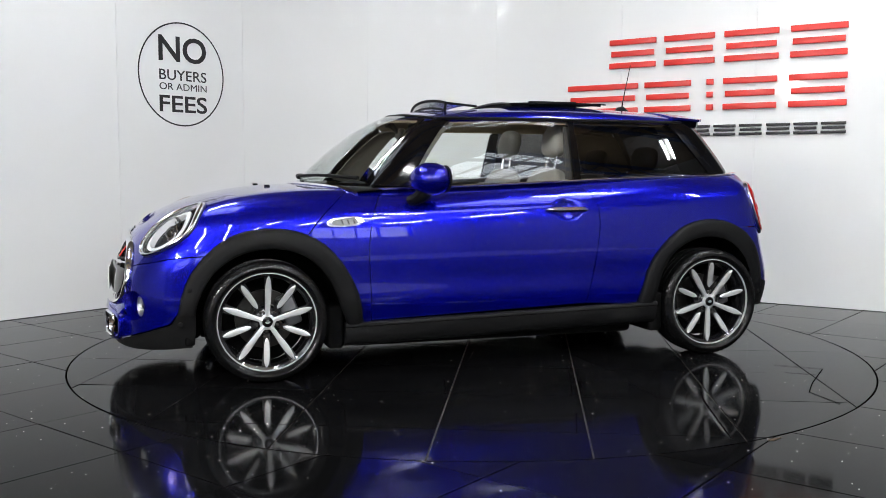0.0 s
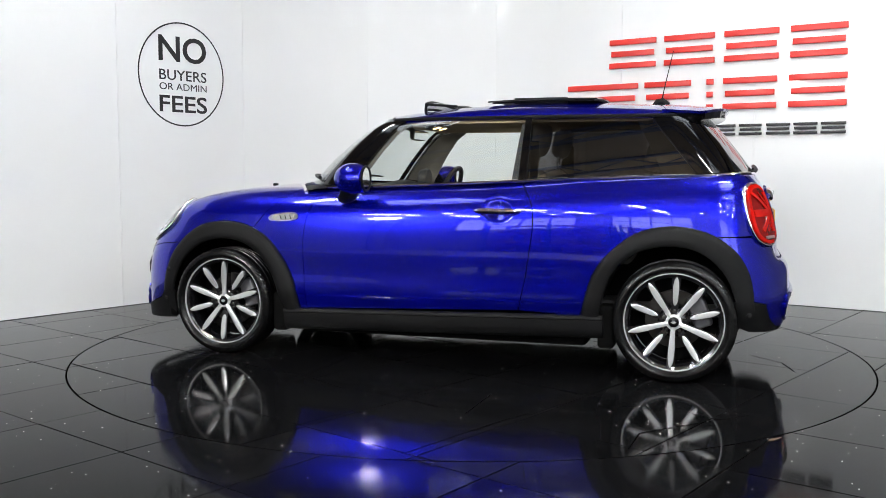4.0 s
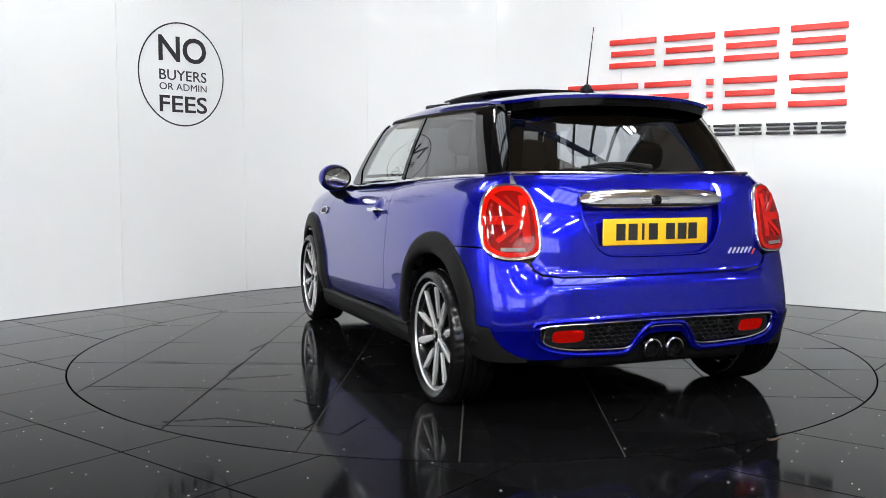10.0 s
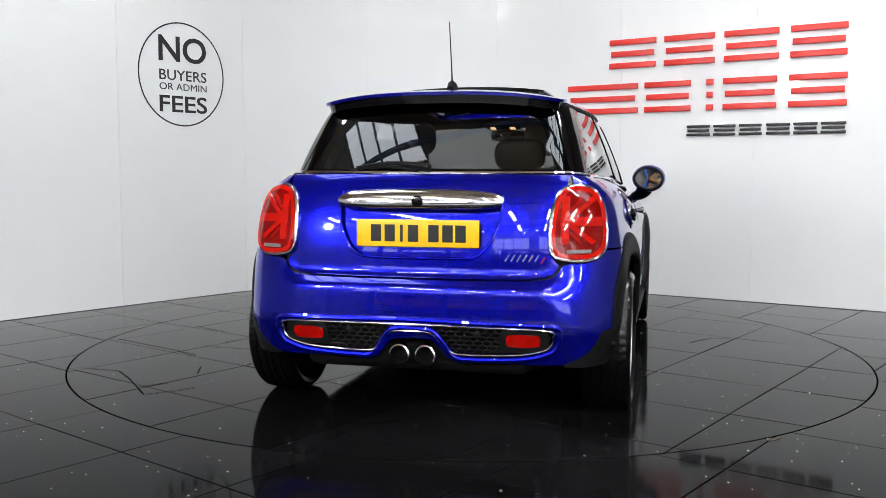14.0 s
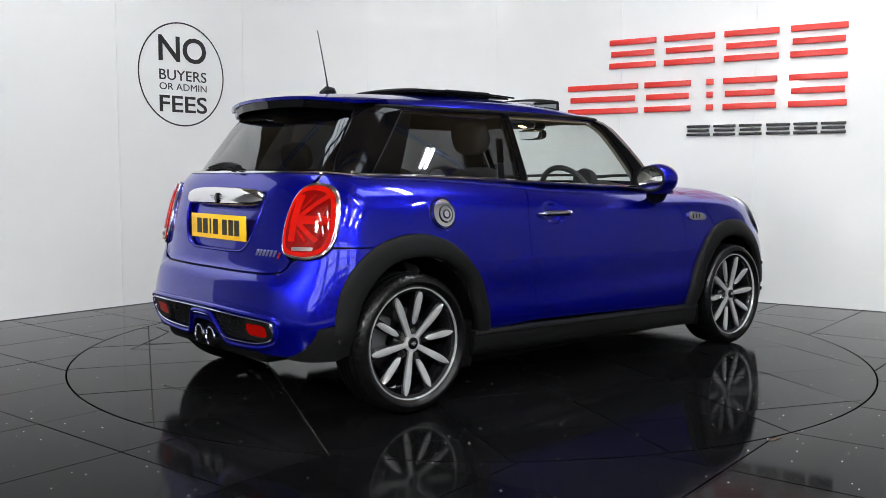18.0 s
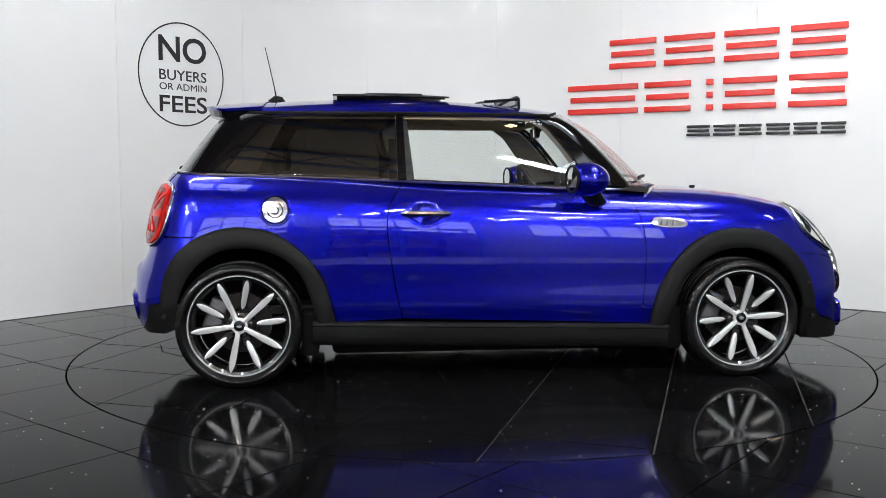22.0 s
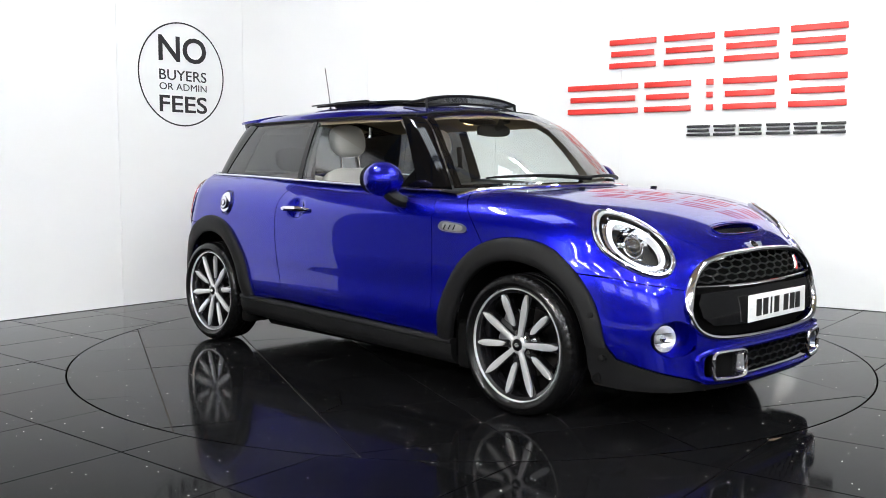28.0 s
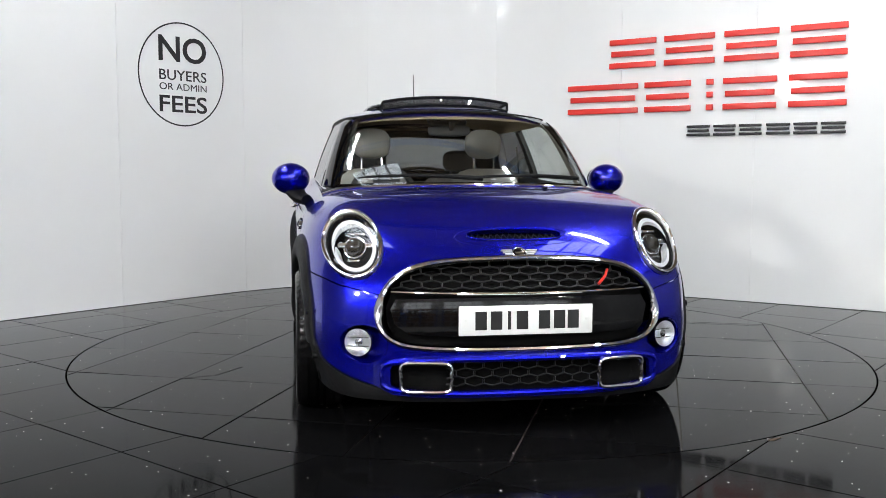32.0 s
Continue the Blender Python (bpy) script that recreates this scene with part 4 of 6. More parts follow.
# glasshouse
def make_glass():
    e = 0.010
    top = 1.316
    dg = S(belt_run(-0.440, 0.50, e, 10) + [(0.46, 1.03), (0.38, 1.15), (0.30, 1.255), (0.262, 1.295), (0.23, top), (0.0, top + 0.002), (-0.25, top + 0.002), (-0.452, top + 0.002)])
    out = lift(cabin_f, dg)
    for d, s, v in zip(doors, (1, -1), (SIDE_L, SIDE_R)):
        pane = part("window", skin(cabin_f, v, flipped(out, s), step=0.06, mat=CLEAR, thick=0, off=-0.004), d, "clear side window")
        pane.visible_shadow = False
    qg = S(belt_run(-1.335, -0.485, e, 9) + [(-0.487, top + 0.002), (-0.8, top + 0.002), (-1.105, top - 0.002)])
    out = lift(cabin_f, qg)
    for o in both("quarter_window", lambda s, v: skin(cabin_f, v, flipped(out, s), step=0.06, mat=PRIVACY, thick=0, off=-0.004), car, "dark tinted rear side window"):
        o.visible_shadow = False
    # pillars
    bp = S([(-0.440, belt(-0.44) + e), (-0.452, top + 0.003), (-0.487, top + 0.003), (-0.485, belt(-0.485) + e)])
    out2 = lift(cabin_f, bp)
    both("door_pillar", lambda s, v: skin(cabin_f, v, flipped(out2, s), step=0.05, mat=BLACK, gap=0.001, thick=0.03), car)
    ap = S([(0.50, belt(0.5) + e), (0.46, 1.03), (0.38, 1.15), (0.30, 1.255), (0.262, 1.295), (0.23, top), (0.30, top + 0.004)])
    ap += [("f", 0.538, 1.310), ("f", 0.568, 1.25), ("f", 0.612, 1.15), ("f", 0.645, 1.05), ("f", 0.668, 0.965)]
    out3 = lift(cabin_f, ap)
    both("windscreen_pillar", lambda s, v: skin(cabin_f, View("round", 0.1, 0.0, 1), flipped(out3, s), step=0.03, mat=BLACK, gap=0.0015, thick=0.03), car)
    cp = S([(-1.335, belt(-1.335) + e), (-1.105, top - 0.002), (-1.15, top + 0.004)]) + R([(0.505, 1.325), (0.525, 1.26), (0.555, 1.16), (0.580, 1.08), (0.598, 1.036)]) + S([(-1.43, 1.030)])
    out4 = lift(cabin_f, cp)
    both("rear_pillar", lambda s, v: skin(cabin_f, View("round", -0.9, 0.0, 1), flipped(out4, s), step=0.03, mat=BLACK, gap=0.0015, thick=0.02), car, "gloss black rear pillar panel")
    ws = [(0.0, 0.976), (0.35, 0.972), (0.664, 0.962), (0.642, 1.05), (0.609, 1.15), (0.565, 1.25), (0.534, 1.312), (0.50, 1.330), (0.25, 1.355), (0.0, 1.362)]
    out5 = lift(cabin_f, [("f", a, b) for a, b in whole(ws)])
    w = part("windscreen", skin(cabin_f, FRONT, out5, step=0.07, mat=SCREEN, thick=0), car, "clear windscreen with a black border")
    w.visible_shadow = False
    inner = [(a * 0.945, 0.992 + (b - 0.975) * 0.935) for a, b in whole(ws)]
    hole = lift(cabin_f, [("f", a, b) for a, b in inner])
    part("border", skin(cabin_f, FRONT, out5, [hole], step=0.03, mat=BLACK, thick=0.004, off=-0.006), w)
    rg = [(0.0, 1.038), (0.35, 1.037), (0.594, 1.036), (0.576, 1.08), (0.551, 1.16), (0.521, 1.26), (0.498, 1.318), (0.44, 1.348), (0.0, 1.37)]
    out6 = lift(cabin_f, R(whole(rg)))
    g = part("rear_window", skin(cabin_f, REAR, out6, step=0.06, mat=REARGLASS, thick=0), car, "dark tinted rear window")
    g.visible_shadow = False
    # black border, its deep top band also painting the spoiler's shadow on the glass
    inner = [(a * 0.915, 1.052 + (b - 1.038) * 0.74) for a, b in whole(rg)]
    hole = lift(cabin_f, R(inner))
    part("border", skin(cabin_f, REAR, out6, [hole], step=0.03, mat=BLACK, thick=0.004, off=-0.006), g)


make_glass()


def make_roof():
    rail = S([(x, 1.334) for x in np.linspace(0.29, -1.13, 16)])
    half = [("f", 0.0, 1.366), ("f", 0.25, 1.360), ("f", 0.46, 1.340), ("f", 0.525, 1.329)] + rail + R([(0.495, 1.338), (0.44, 1.354), (0.25, 1.372), (0.0, 1.378)])
    L = lift(cabin_f, half)
    out = np.concatenate([L, (L[::-1] * (1, -1, 1))[1:-1]])
    hole = lift(cabin_f, [("t", a, b) for a, b in oval(-0.10, 0.0, 0.30, 0.37, 48, power=8)])
    roof = part("roof", skin(cabin_f, TOP, out, [hole], step=0.03, mat=PAINT, gap=0.0, thick=0.03), car, "blue roof with an open sunroof")
    # rubber gutter under the roof's edge
    pts = np.concatenate([L[3:-3]])
    for s in (1, -1):
        q = flipped(pts, s) * (1, 1.003, 1) + (0, 0, -0.006)
        part("roof_gutter", mesh_of("roof_gutter", *tube_data(q, 0.0085, seg=8), TRIM), roof)
    head = flipped(np.concatenate([L[:5][::-1], (L[:5] * (1, -1, 1))[1:]]), 1) + (0.003, 0, -0.004)
    part("windscreen_header", mesh_of("windscreen_header", *tube_data(head, 0.008, seg=8), TRIM), roof)
    # spoiler
    half = [("t", -1.14, 0.0), ("t", -1.14, 0.3), ("t", -1.15, 0.540), ("t", -1.24, 0.550), ("t", -1.335, 0.543), ("t", -1.375, 0.505), ("t", -1.418, 0.41), ("t", -1.458, 0.27), ("t", -1.477, 0.12), ("t", -1.482, 0.0)]
    L = lift(spoiler_f, half)
    out = np.concatenate([L, (L[::-1] * (1, -1, 1))[1:-1]])
    sp = part("roof_spoiler", skin(spoiler_f, TOP, out, step=0.03, mat=PAINT, gap=0.0, thick=0.014), car)
    under = skin(spoiler_f, TOP, np.asarray(out) * (0.995, 0.985, 1), step=0.04, mat=BLACK, gap=0.004, off=-0.0145, thick=0.036)
    part("underside", under, sp, "black spoiler underside")
    return roof


roof = make_roof()


# chrome belt line, cowl strip
def make_brightwork():
    xs = np.linspace(-1.43, 0.66, 40)
    P = lift(body_f, S([(x, belt(x) - 0.012) for x in xs]))
    P[:, 1] = P[:, 1] * 0.5 + 0.5 * lift(cabin_f, S([(x, belt(x) + 0.006) for x in xs]))[:, 1]
    P[:, 2] = belt(xs) + 0.001
    rear = lift(body_f, R([(y, 1.022) for y in np.linspace(0.60, 0.0, 10)]))
    rear[:, 2] += 0.009
    rear[:, 0] += 0.012
    for s in (1, -1):
        part("belt_strip", mesh_of("belt_strip", *tube_data(flipped(P, s), 0.0085, seg=8, flat=0.9), CHROME), car, "chrome belt-line strip")
    both_r = np.concatenate([rear, (rear[::-1] * (1, -1, 1))[1:]])
    mid = np.concatenate([flipped(P[:1], 1), both_r, flipped(P[:1], -1)])
    part("belt_strip", mesh_of("belt_strip", *tube_data(mid, 0.0085, seg=8), CHROME), car, "chrome strip under the rear window")
    ys = np.linspace(-0.715, 0.715, 31)
    cowl = np.array([(1.012 - 0.255 * (y / 0.74) ** 2, y, 0) for y in ys])
    z = cast(body_f, np.stack([cowl[:, 0], cowl[:, 1], 0 * ys + 0.4], 1), np.tile((0.0, 0, 1), (len(ys), 1)), 1.6)[:, 2]
    cowl[:, 2] = z + 0.004
    part("cowl_strip", mesh_of("cowl_strip", *tube_data(cowl, 0.009, seg=8), CHROME), car, "chrome strip under the windscreen")
    tray = [(1.008 - 0.25 * (y / 0.74) ** 2, y, 0.955 - 0.02 * (y / 0.7) ** 2) for y in ys], [(0.86 - 0.24 * (y / 0.74) ** 2, y, 0.962 - 0.015 * (y / 0.7) ** 2) for y in ys]
    v = tray[0] + tray[1]
    n = len(ys)
    part("cowl_panel", mesh_of("cowl_panel", v, [(i, i + 1, n + i + 1, n + i) for i in range(n - 1)], TRIM), car)


make_brightwork()


# arches, sills, lower trim
def ribbon(F, inner, outer, n, bulge, mat, s, view, end=1.0):
    """A rounded strip between two lines on the flank."""
    a, b = np.array(inner), np.array(outer)

    def even(line):
        L = np.concatenate([[0], np.cumsum(np.linalg.norm(np.diff(line, axis=0), axis=1))])
        t = np.linspace(0, L[-1], n)
        return np.stack([np.interp(t, L, line[:, 0]), np.interp(t, L, line[:, 1])], 1)

    a, b = even(spline(a, per=5)), even(spline(b, per=5))
    prof = [(0.0, -0.05), (0.0, 0.55), (0.08, 0.92), (0.35, 1.0), (0.7, 0.95), (0.92, 0.72), (1.0, 0.35), (1.0, -0.1)]
    v, f = [], []
    for i in range(n):
        q = np.array([a[i] + (b[i] - a[i]) * t for t, _ in prof])
        P = SIDE_L.back(F, q)
        N = grad(F, P)
        fade = 1 + (end - 1) * min(1, max(0, (i / (n - 1) - 0.34) / 0.36))
        for k, (t, h) in enumerate(prof):
            p = P[k] + N[k] * bulge * fade * h
            v.append((p[0], s * p[1], p[2]))
    m = len(prof)
    for i in range(n - 1):
        for k in range(m - 1):
            q = (i * m + k, i * m + k + 1, (i + 1) * m + k + 1, (i + 1) * m + k)
            f.append(q if s < 0 else q[::-1])
    return mesh_of("arch", v, f, mat, True, 60)


both("wheel_arch", lambda s, v: ribbon(body_f, F_ARCH_IN, F_ARCH + [(1.668, 0.345)], 48, 0.030, TRIM, s, v, 0.6), car, "black front wheel arch")
both("wheel_arch", lambda s, v: ribbon(body_f, R_ARCH_IN, R_ARCH + [(-1.625, 0.37)], 48, 0.030, TRIM, s, v, 0.3), car, "black rear wheel arch")


def sill_mesh(s):
    xs = np.linspace(-0.90, 0.862, 24)
    v, f = [], []
    prof = [(-0.03, 0.004), (0.004, 0.005), (0.012, -0.004), (0.012, -0.016), (0.004, -0.022), (0.002, -0.070), (-0.012, -0.108), (-0.03, -0.125), (-0.06, -0.13)]
    for x in xs:
        zt = 0.314 - 0.0225 * (x + 0.87)
        y = 0.835
        for dy, dz in prof:
            v.append((x, s * (y + dy), zt + dz * 0.92))
    m = len(prof)
    for i in range(len(xs) - 1):
        for k in range(m - 1):
            q = (i * m + k, i * m + k + 1, (i + 1) * m + k + 1, (i + 1) * m + k)
            f.append(q[::-1] if s < 0 else q)
    f += [tuple(range(m)), tuple((len(xs) - 1) * m + k for k in reversed(range(m)))]
    return mesh_of("sill", v, f, TRIM, True, 50)


both("sill", lambda s, v: sill_mesh(s), car, "black plastic side sill")


def make_lower_trim():
    half = S([(1.585, 0.345), (1.668, 0.345)]) + [("f", 0.755, 0.296), ("f", 0.68, 0.254), ("f", 0.60, 0.228), ("f", 0.53, 0.211), ("f", 0.49, 0.193), ("f", 0.30, 0.187), ("f", 0.0, 0.187), ("f", 0.0, 0.168), ("f", 0.4, 0.168), ("f", 0.6, 0.170), ("f", 0.72, 0.175)] + S([(1.60, 0.185), (1.585, 0.25)])
    top = lift(body_f, half)
    mid = [i for i, h in enumerate(half) if h[0] == "f" and h[1] == 0.0]
    up, low = top[:mid[0] + 1], top[mid[1]:]
    out = np.concatenate([up, (up[::-1] * (1, -1, 1))[1:], low[::-1] * (1, -1, 1), low[1:]])
    part("front_valance", skin(body_f, View("round", 1.0, 0.0, 1), out, step=0.03, mat=TRIM, off=0.006, gap=0.0), car, "black plastic lower bumper")
    half = S([(-1.53, 0.41), (-1.622, 0.408)]) + R([(0.748, 0.40), (0.731, 0.362), (0.696, 0.316), (0.64, 0.284), (0.60, 0.273), (0.61, 0.262), (0.68, 0.258)]) + S([(-1.60, 0.262), (-1.545, 0.285), (-1.535, 0.34)])
    P = lift(body_f, half)
    both("rear_valance", lambda s, v: skin(body_f, View("round", -1.0, 0.0, -1), flipped(P, s), step=0.03, mat=TRIM, off=0.004, gap=0.0), car, "black plastic corner trim")


make_lower_trim()


# dark inside of the shell: wheel housings, underbody, backing behind the joints
def make_shell():
    under = merge(box_data(1.62, 1.44, 0.20, (0, 0, 0.235), 0.03), box_data(0.62, 1.0, 0.2, (1.25, 0, 0.28), 0.03), box_data(0.62, 1.0, 0.2, (-1.25, 0, 0.30), 0.03), box_data(0.34, 1.15, 0.12, (1.72, 0, 0.25), 0.03), box_data(0.20, 0.95, 0.10, (-1.62, 0, 0.30), 0.03))
    part("underbody", mesh_of("underbody", *under, DARK), car, "dark underbody")
    for x in (1.2475, -1.2475):
        for s in (1, -1):
            v, f = [], []
            n = 20
            for k in range(n + 1):
                q = math.pi * (k - 1) / (n - 2)
                out = math.cos(q) * (1 if x > 0 else -1)
                drop = 0.11 if k in (0, n) and out < 0 else 0.0
                q = min(math.pi, max(0.0, q))
                for y in (0.50, 0.815 - 0.13 * max(0.0, out) ** 2):
                    v.append((x + 0.375 * math.cos(q), s * y, 0.31 + 0.372 * math.sin(q) - drop))
            f = [(2 * k, 2 * k + 1, 2 * k + 3, 2 * k + 2) for k in range(n)]
            c = len(v)
            v.append((x, s * 0.50, 0.31))
            f += [(2 * k, 2 * k + 2, c) for k in range(n)]
            part("wheel_housing", mesh_of("wheel_housing", v, f, DARK), car, "black wheel housing")
    for x in (0.905, -0.915):
        for s in (1, -1):
            part("arch_liner", mesh_of("arch_liner", *box_data(0.085, 0.30, 0.22, (x, s * 0.655, 0.255), 0.02), DARK), car, "black arch liner")
    inner = lambda P: body_f(P) + 0.035
    low = S(belt_run(-1.38, 0.60, -0.03, 16) + [(0.70, 0.86), (0.76, 0.60), (0.76, 0.34), (-0.78, 0.34), (-0.80, 0.45), (-0.90, 0.66), (-1.05, 0.78), (-1.25, 0.82), (-1.38, 0.80)])
    P = lift(inner, low)
    both("inner_side", lambda s, v: skin(inner, v, flipped(P, s), step=0.08, mat=CABIN, thick=0, gap=0), car, "dark inner side lining")
    P = lift(inner, R(whole([(0.0, 1.0), (0.56, 1.0), (0.60, 0.95), (0.60, 0.60), (0.5, 0.58), (0, 0.58)])))
    part("inner_tail", skin(inner, REAR, P, step=0.08, mat=CABIN, thick=0, gap=0), car, "dark inner tailgate lining")
    P = lift(inner, [("f", a, b) for a, b in whole([(0.0, 0.70), (0.45, 0.66), (0.50, 0.62), (0.50, 0.30), (0.45, 0.2), (0.0, 0.2)])])
    part("inner_nose", skin(inner, FRONT, P, step=0.06, mat=DARK, thick=0, gap=0), car, "dark backing behind the bumper")
    # bay cover under the bonnet
    part("bulkhead", mesh_of("bulkhead", *box_data(0.04, 1.30, 0.62, (0.78, 0, 0.60)), DARK, False), car)


make_shell()


# ---- wheels ----
def tyre_data():
    prof = [(0.232, -0.085), (0.245, -0.098), (0.272, -0.104), (0.293, -0.098), (0.305, -0.086), (0.308, -0.07), (0.3095, -0.058), (0.3035, -0.0565), (0.3035, -0.0495), (0.310, -0.048), (0.3105, -0.02), (0.3045, -0.0185), (0.3045, -0.0095), (0.311, -0.008),
            (0.311, 0.008), (0.3045, 0.0095), (0.3045, 0.0185), (0.3105, 0.02), (0.310, 0.048), (0.3035, 0.0495), (0.3035, 0.0565), (0.3095, 0.058), (0.308, 0.07), (0.305, 0.086), (0.293, 0.098), (0.272, 0.104), (0.262, 0.1045), (0.259, 0.1035), (0.256, 0.1035), (0.250, 0.101), (0.245, 0.098), (0.236, 0.090), (0.230, 0.080)]
    seg = 216
    v, f = [], []
    n = len(prof)
    for k in range(seg):
        for r, h in prof:
            r = r - 0.008 * min(1, max(0, (r - 0.255) / 0.05)) + 0.0095 * min(1, max(0, (0.285 - r) / 0.04))
            q = 2 * math.pi * (k + abs(h) * 22) / seg
            cut = 0.0030 if (k % 4 == 0 and 0.060 < abs(h) < 0.09 and r > 0.292) or (k % 8 == 2 and 0.022 < abs(h) < 0.047 and r > 0.300) else 0.0
            v.append(((r - cut) * math.cos(q), h, (r - cut) * math.sin(q)))
    for k in range(seg):
        l = (k + 1) % seg
        for i in range(n - 1):
            f.append((k * n + i, l * n + i, l * n + i + 1, k * n + i + 1))
    return v, f


def petal_data(r0, r1, w0, w1, h0, h1, tip=1.0):
    """A machined face with rounded ends, standing on a dark spoke; runs along x, faces +y."""
    n = 18
    v, f = [], []
    for i in range(n + 1):
        t = i / n
        r = r0 + (r1 - r0) * t
        k = min(1.0, t / 0.72)
        a = w0 + (w1 - w0) * k * k * (3 - 2 * k)
        a *= max(0.04, 1 - max(0.0, (t - 0.60) / 0.40) ** 2.4) ** 0.6
        if tip:
            a *= max(0.04, 1 - max(0.0, 1 - t / 0.30) ** 2.4) ** 0.6
        h = h0 + (h1 - h0) * t
        v += [(r, h - 0.012, -a * 1.02), (r, h, -a), (r, h + 0.0035, 0), (r, h, a), (r, h - 0.012, a * 1.02)]
    for i in range(n):
        for k in range(4):
            f.append((5 * i + k, 5 * i + k + 1, 5 * i + 6 + k, 5 * i + 5 + k))
    return v, f


def arm_data(r0, r1, w0, w1, h0, h1, deep):
    v = []
    for r, w, h in ((r0, w0, h0), ((r0 + r1) / 2, (w0 + w1) / 2 * 0.85, (h0 + h1) / 2), (r1, w1, h1)):
        v += [(r, h - deep, -w * 0.7), (r, h, -w), (r, h, w), (r, h - deep, w * 0.7)]
    f = []
    for i in (0, 4):
        for k in range(4):
            f.append((i + k, i + (k + 1) % 4, i + 4 + (k + 1) % 4, i + 4 + k))
    f += [(3, 2, 1, 0), (8, 9, 10, 11)]
    return v, f


def wheel_meshes():
    d = {}
    d["rim"] = mesh_of("rim", *lathe_data([(0.212, -0.09), (0.205, -0.06), (0.200, 0.0), (0.206, 0.055), (0.214, 0.075), (0.2275, 0.081)], 72), RIMBLACK)
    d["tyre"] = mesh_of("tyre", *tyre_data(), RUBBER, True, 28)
    d["lip"] = mesh_of("lip", *lathe_data([(0.2265, 0.076), (0.2275, 0.086), (0.2295, 0.0900), (0.2325, 0.0900), (0.2350, 0.086), (0.2355, 0.078)], 96), FACE)
    d["long"] = mesh_of("face", *petal_data(0.024, 0.217, 0.0105, 0.0150, 0.070, 0.083, 0), FACE)
    d["short"] = mesh_of("face", *petal_data(0.078, 0.214, 0.0120, 0.0138, 0.064, 0.082), FACE)
    d["arm"] = mesh_of("spoke", *arm_data(0.045, 0.222, 0.016, 0.022, 0.052, 0.070, 0.045), RIMBLACK, True, 40)
    star = []
    for k in range(5):
        a = radians(72 * k)
        star.append(moved(arm_data(0.020, 0.060, 0.019, 0.0085, 0.0712, 0.0722, 0.01), Matrix.Rotation(-a, 4, "Y")))
    d["star"] = mesh_of("star", *merge(*star, lathe_data([(0.039, 0.060), (0.039, 0.0700), (0.036, 0.0716), (0.024, 0.0718)], 40)), FACE, True, 30)
    d["hub"] = mesh_of("hub", *lathe_data([(0.075, 0.0), (0.078, 0.035), (0.066, 0.052), (0.040, 0.058), (0.034, 0.064), (0.0, 0.064)], 40), RIMBLACK)
    d["cap"] = mesh_of("cap", *lathe_data([(0.026, 0.060), (0.0255, 0.0765), (0.023, 0.078), (0.0, 0.079)], 36), BLACK)
    d["mark"] = mesh_of("mark", *merge(box_data(0.026, 0.001, 0.004, (0, 0.0798, 0)), box_data(0.014, 0.001, 0.003, (0, 0.0798, 0.006)), box_data(0.014, 0.001, 0.003, (0, 0.0798, -0.006))), SATIN, False)
    d["bolt"] = mesh_of("bolt", *lathe_data([(0.0095, 0.03), (0.0095, 0.056), (0.006, 0.058), (0, 0.058)], 6), DISC)
    d["disc"] = mesh_of("brake_disc", *lathe_data([(0.05, -0.02), (0.075, -0.02), (0.08, -0.035), (0.147, -0.035), (0.147, -0.055), (0.05, -0.055)], 48), DISC)
    d["back"] = mesh_of("back_plate", *lathe_data([(0.0, -0.07), (0.211, -0.07)], 40), DARK)
    d["calliper"] = mesh_of("calliper", *box_data(0.09, 0.09, 0.16, (0.125, -0.045, 0.0), 0.015), STEEL)
    return d


WM = wheel_meshes()
for key in ("rim", "lip", "long", "short", "arm"):
    WM[key].transform(Matrix.Diagonal((1.04, 1.0, 1.04, 1.0)))


def make_wheel(x, s, turn):
    """turn: degrees of the first long spoke from straight ahead."""
    face = pose(x, s * 0.752, 0.3025) @ (Matrix.Identity(4) if s > 0 else pose(0, 0, 0, 0, 0, 180))
    w = part("wheel", WM["rim"], car, "black and silver ten-spoke alloy wheel", face)
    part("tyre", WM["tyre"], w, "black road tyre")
    part("rim_edge", WM["lip"], w, "machined silver rim edge")
    # angles are measured in the wheel's own frame, where a right wheel is turned about
    base = -(180 - turn) if s < 0 else -turn
    for k in range(10):
        r = pose(0, 0, 0, 0, base + 36 * k, 0)
        part("spoke", WM["arm"], w, "", r)
        part("spoke_face", WM["long"] if k % 2 == 0 else WM["short"], w, "machined silver spoke face", r)
    part("hub", WM["hub"], w)
    part("hub_star", WM["star"], w, "machined silver star round the hub", pose(0, 0, 0, 0, base, 0))
    part("hub_cap", WM["cap"], w, "black hub cap")
    part("cap_mark", WM["mark"], w, "plain silver bars")
    for k in range(5):
        a = radians(72 * k + 36 + base)
        part("wheel_bolt", WM["bolt"], w, "", pose(0.052 * math.cos(a), 0.0, -0.052 * math.sin(a)))
    part("brake_disc", WM["disc"], w)
    part("back_plate", WM["back"], w, "dark splash plate")
    part("calliper", WM["calliper"], w, "", pose(0, 0, 0, 0, 200 if s > 0 else -20, 0))


make_wheel(1.2475, -1, 4)
make_wheel(-1.2475, -1, 43)
make_wheel(1.2475, 1, 20)
make_wheel(-1.2475, 1, 57)


# ---- lamps ----
def scaled(pts, k, c):
    return [(c[0] + (a - c[0]) * k, c[1] + (b - c[1]) * k) for a, b in pts]


def FR(pts):
    return [("f", float(a), float(b)) for a, b in pts]


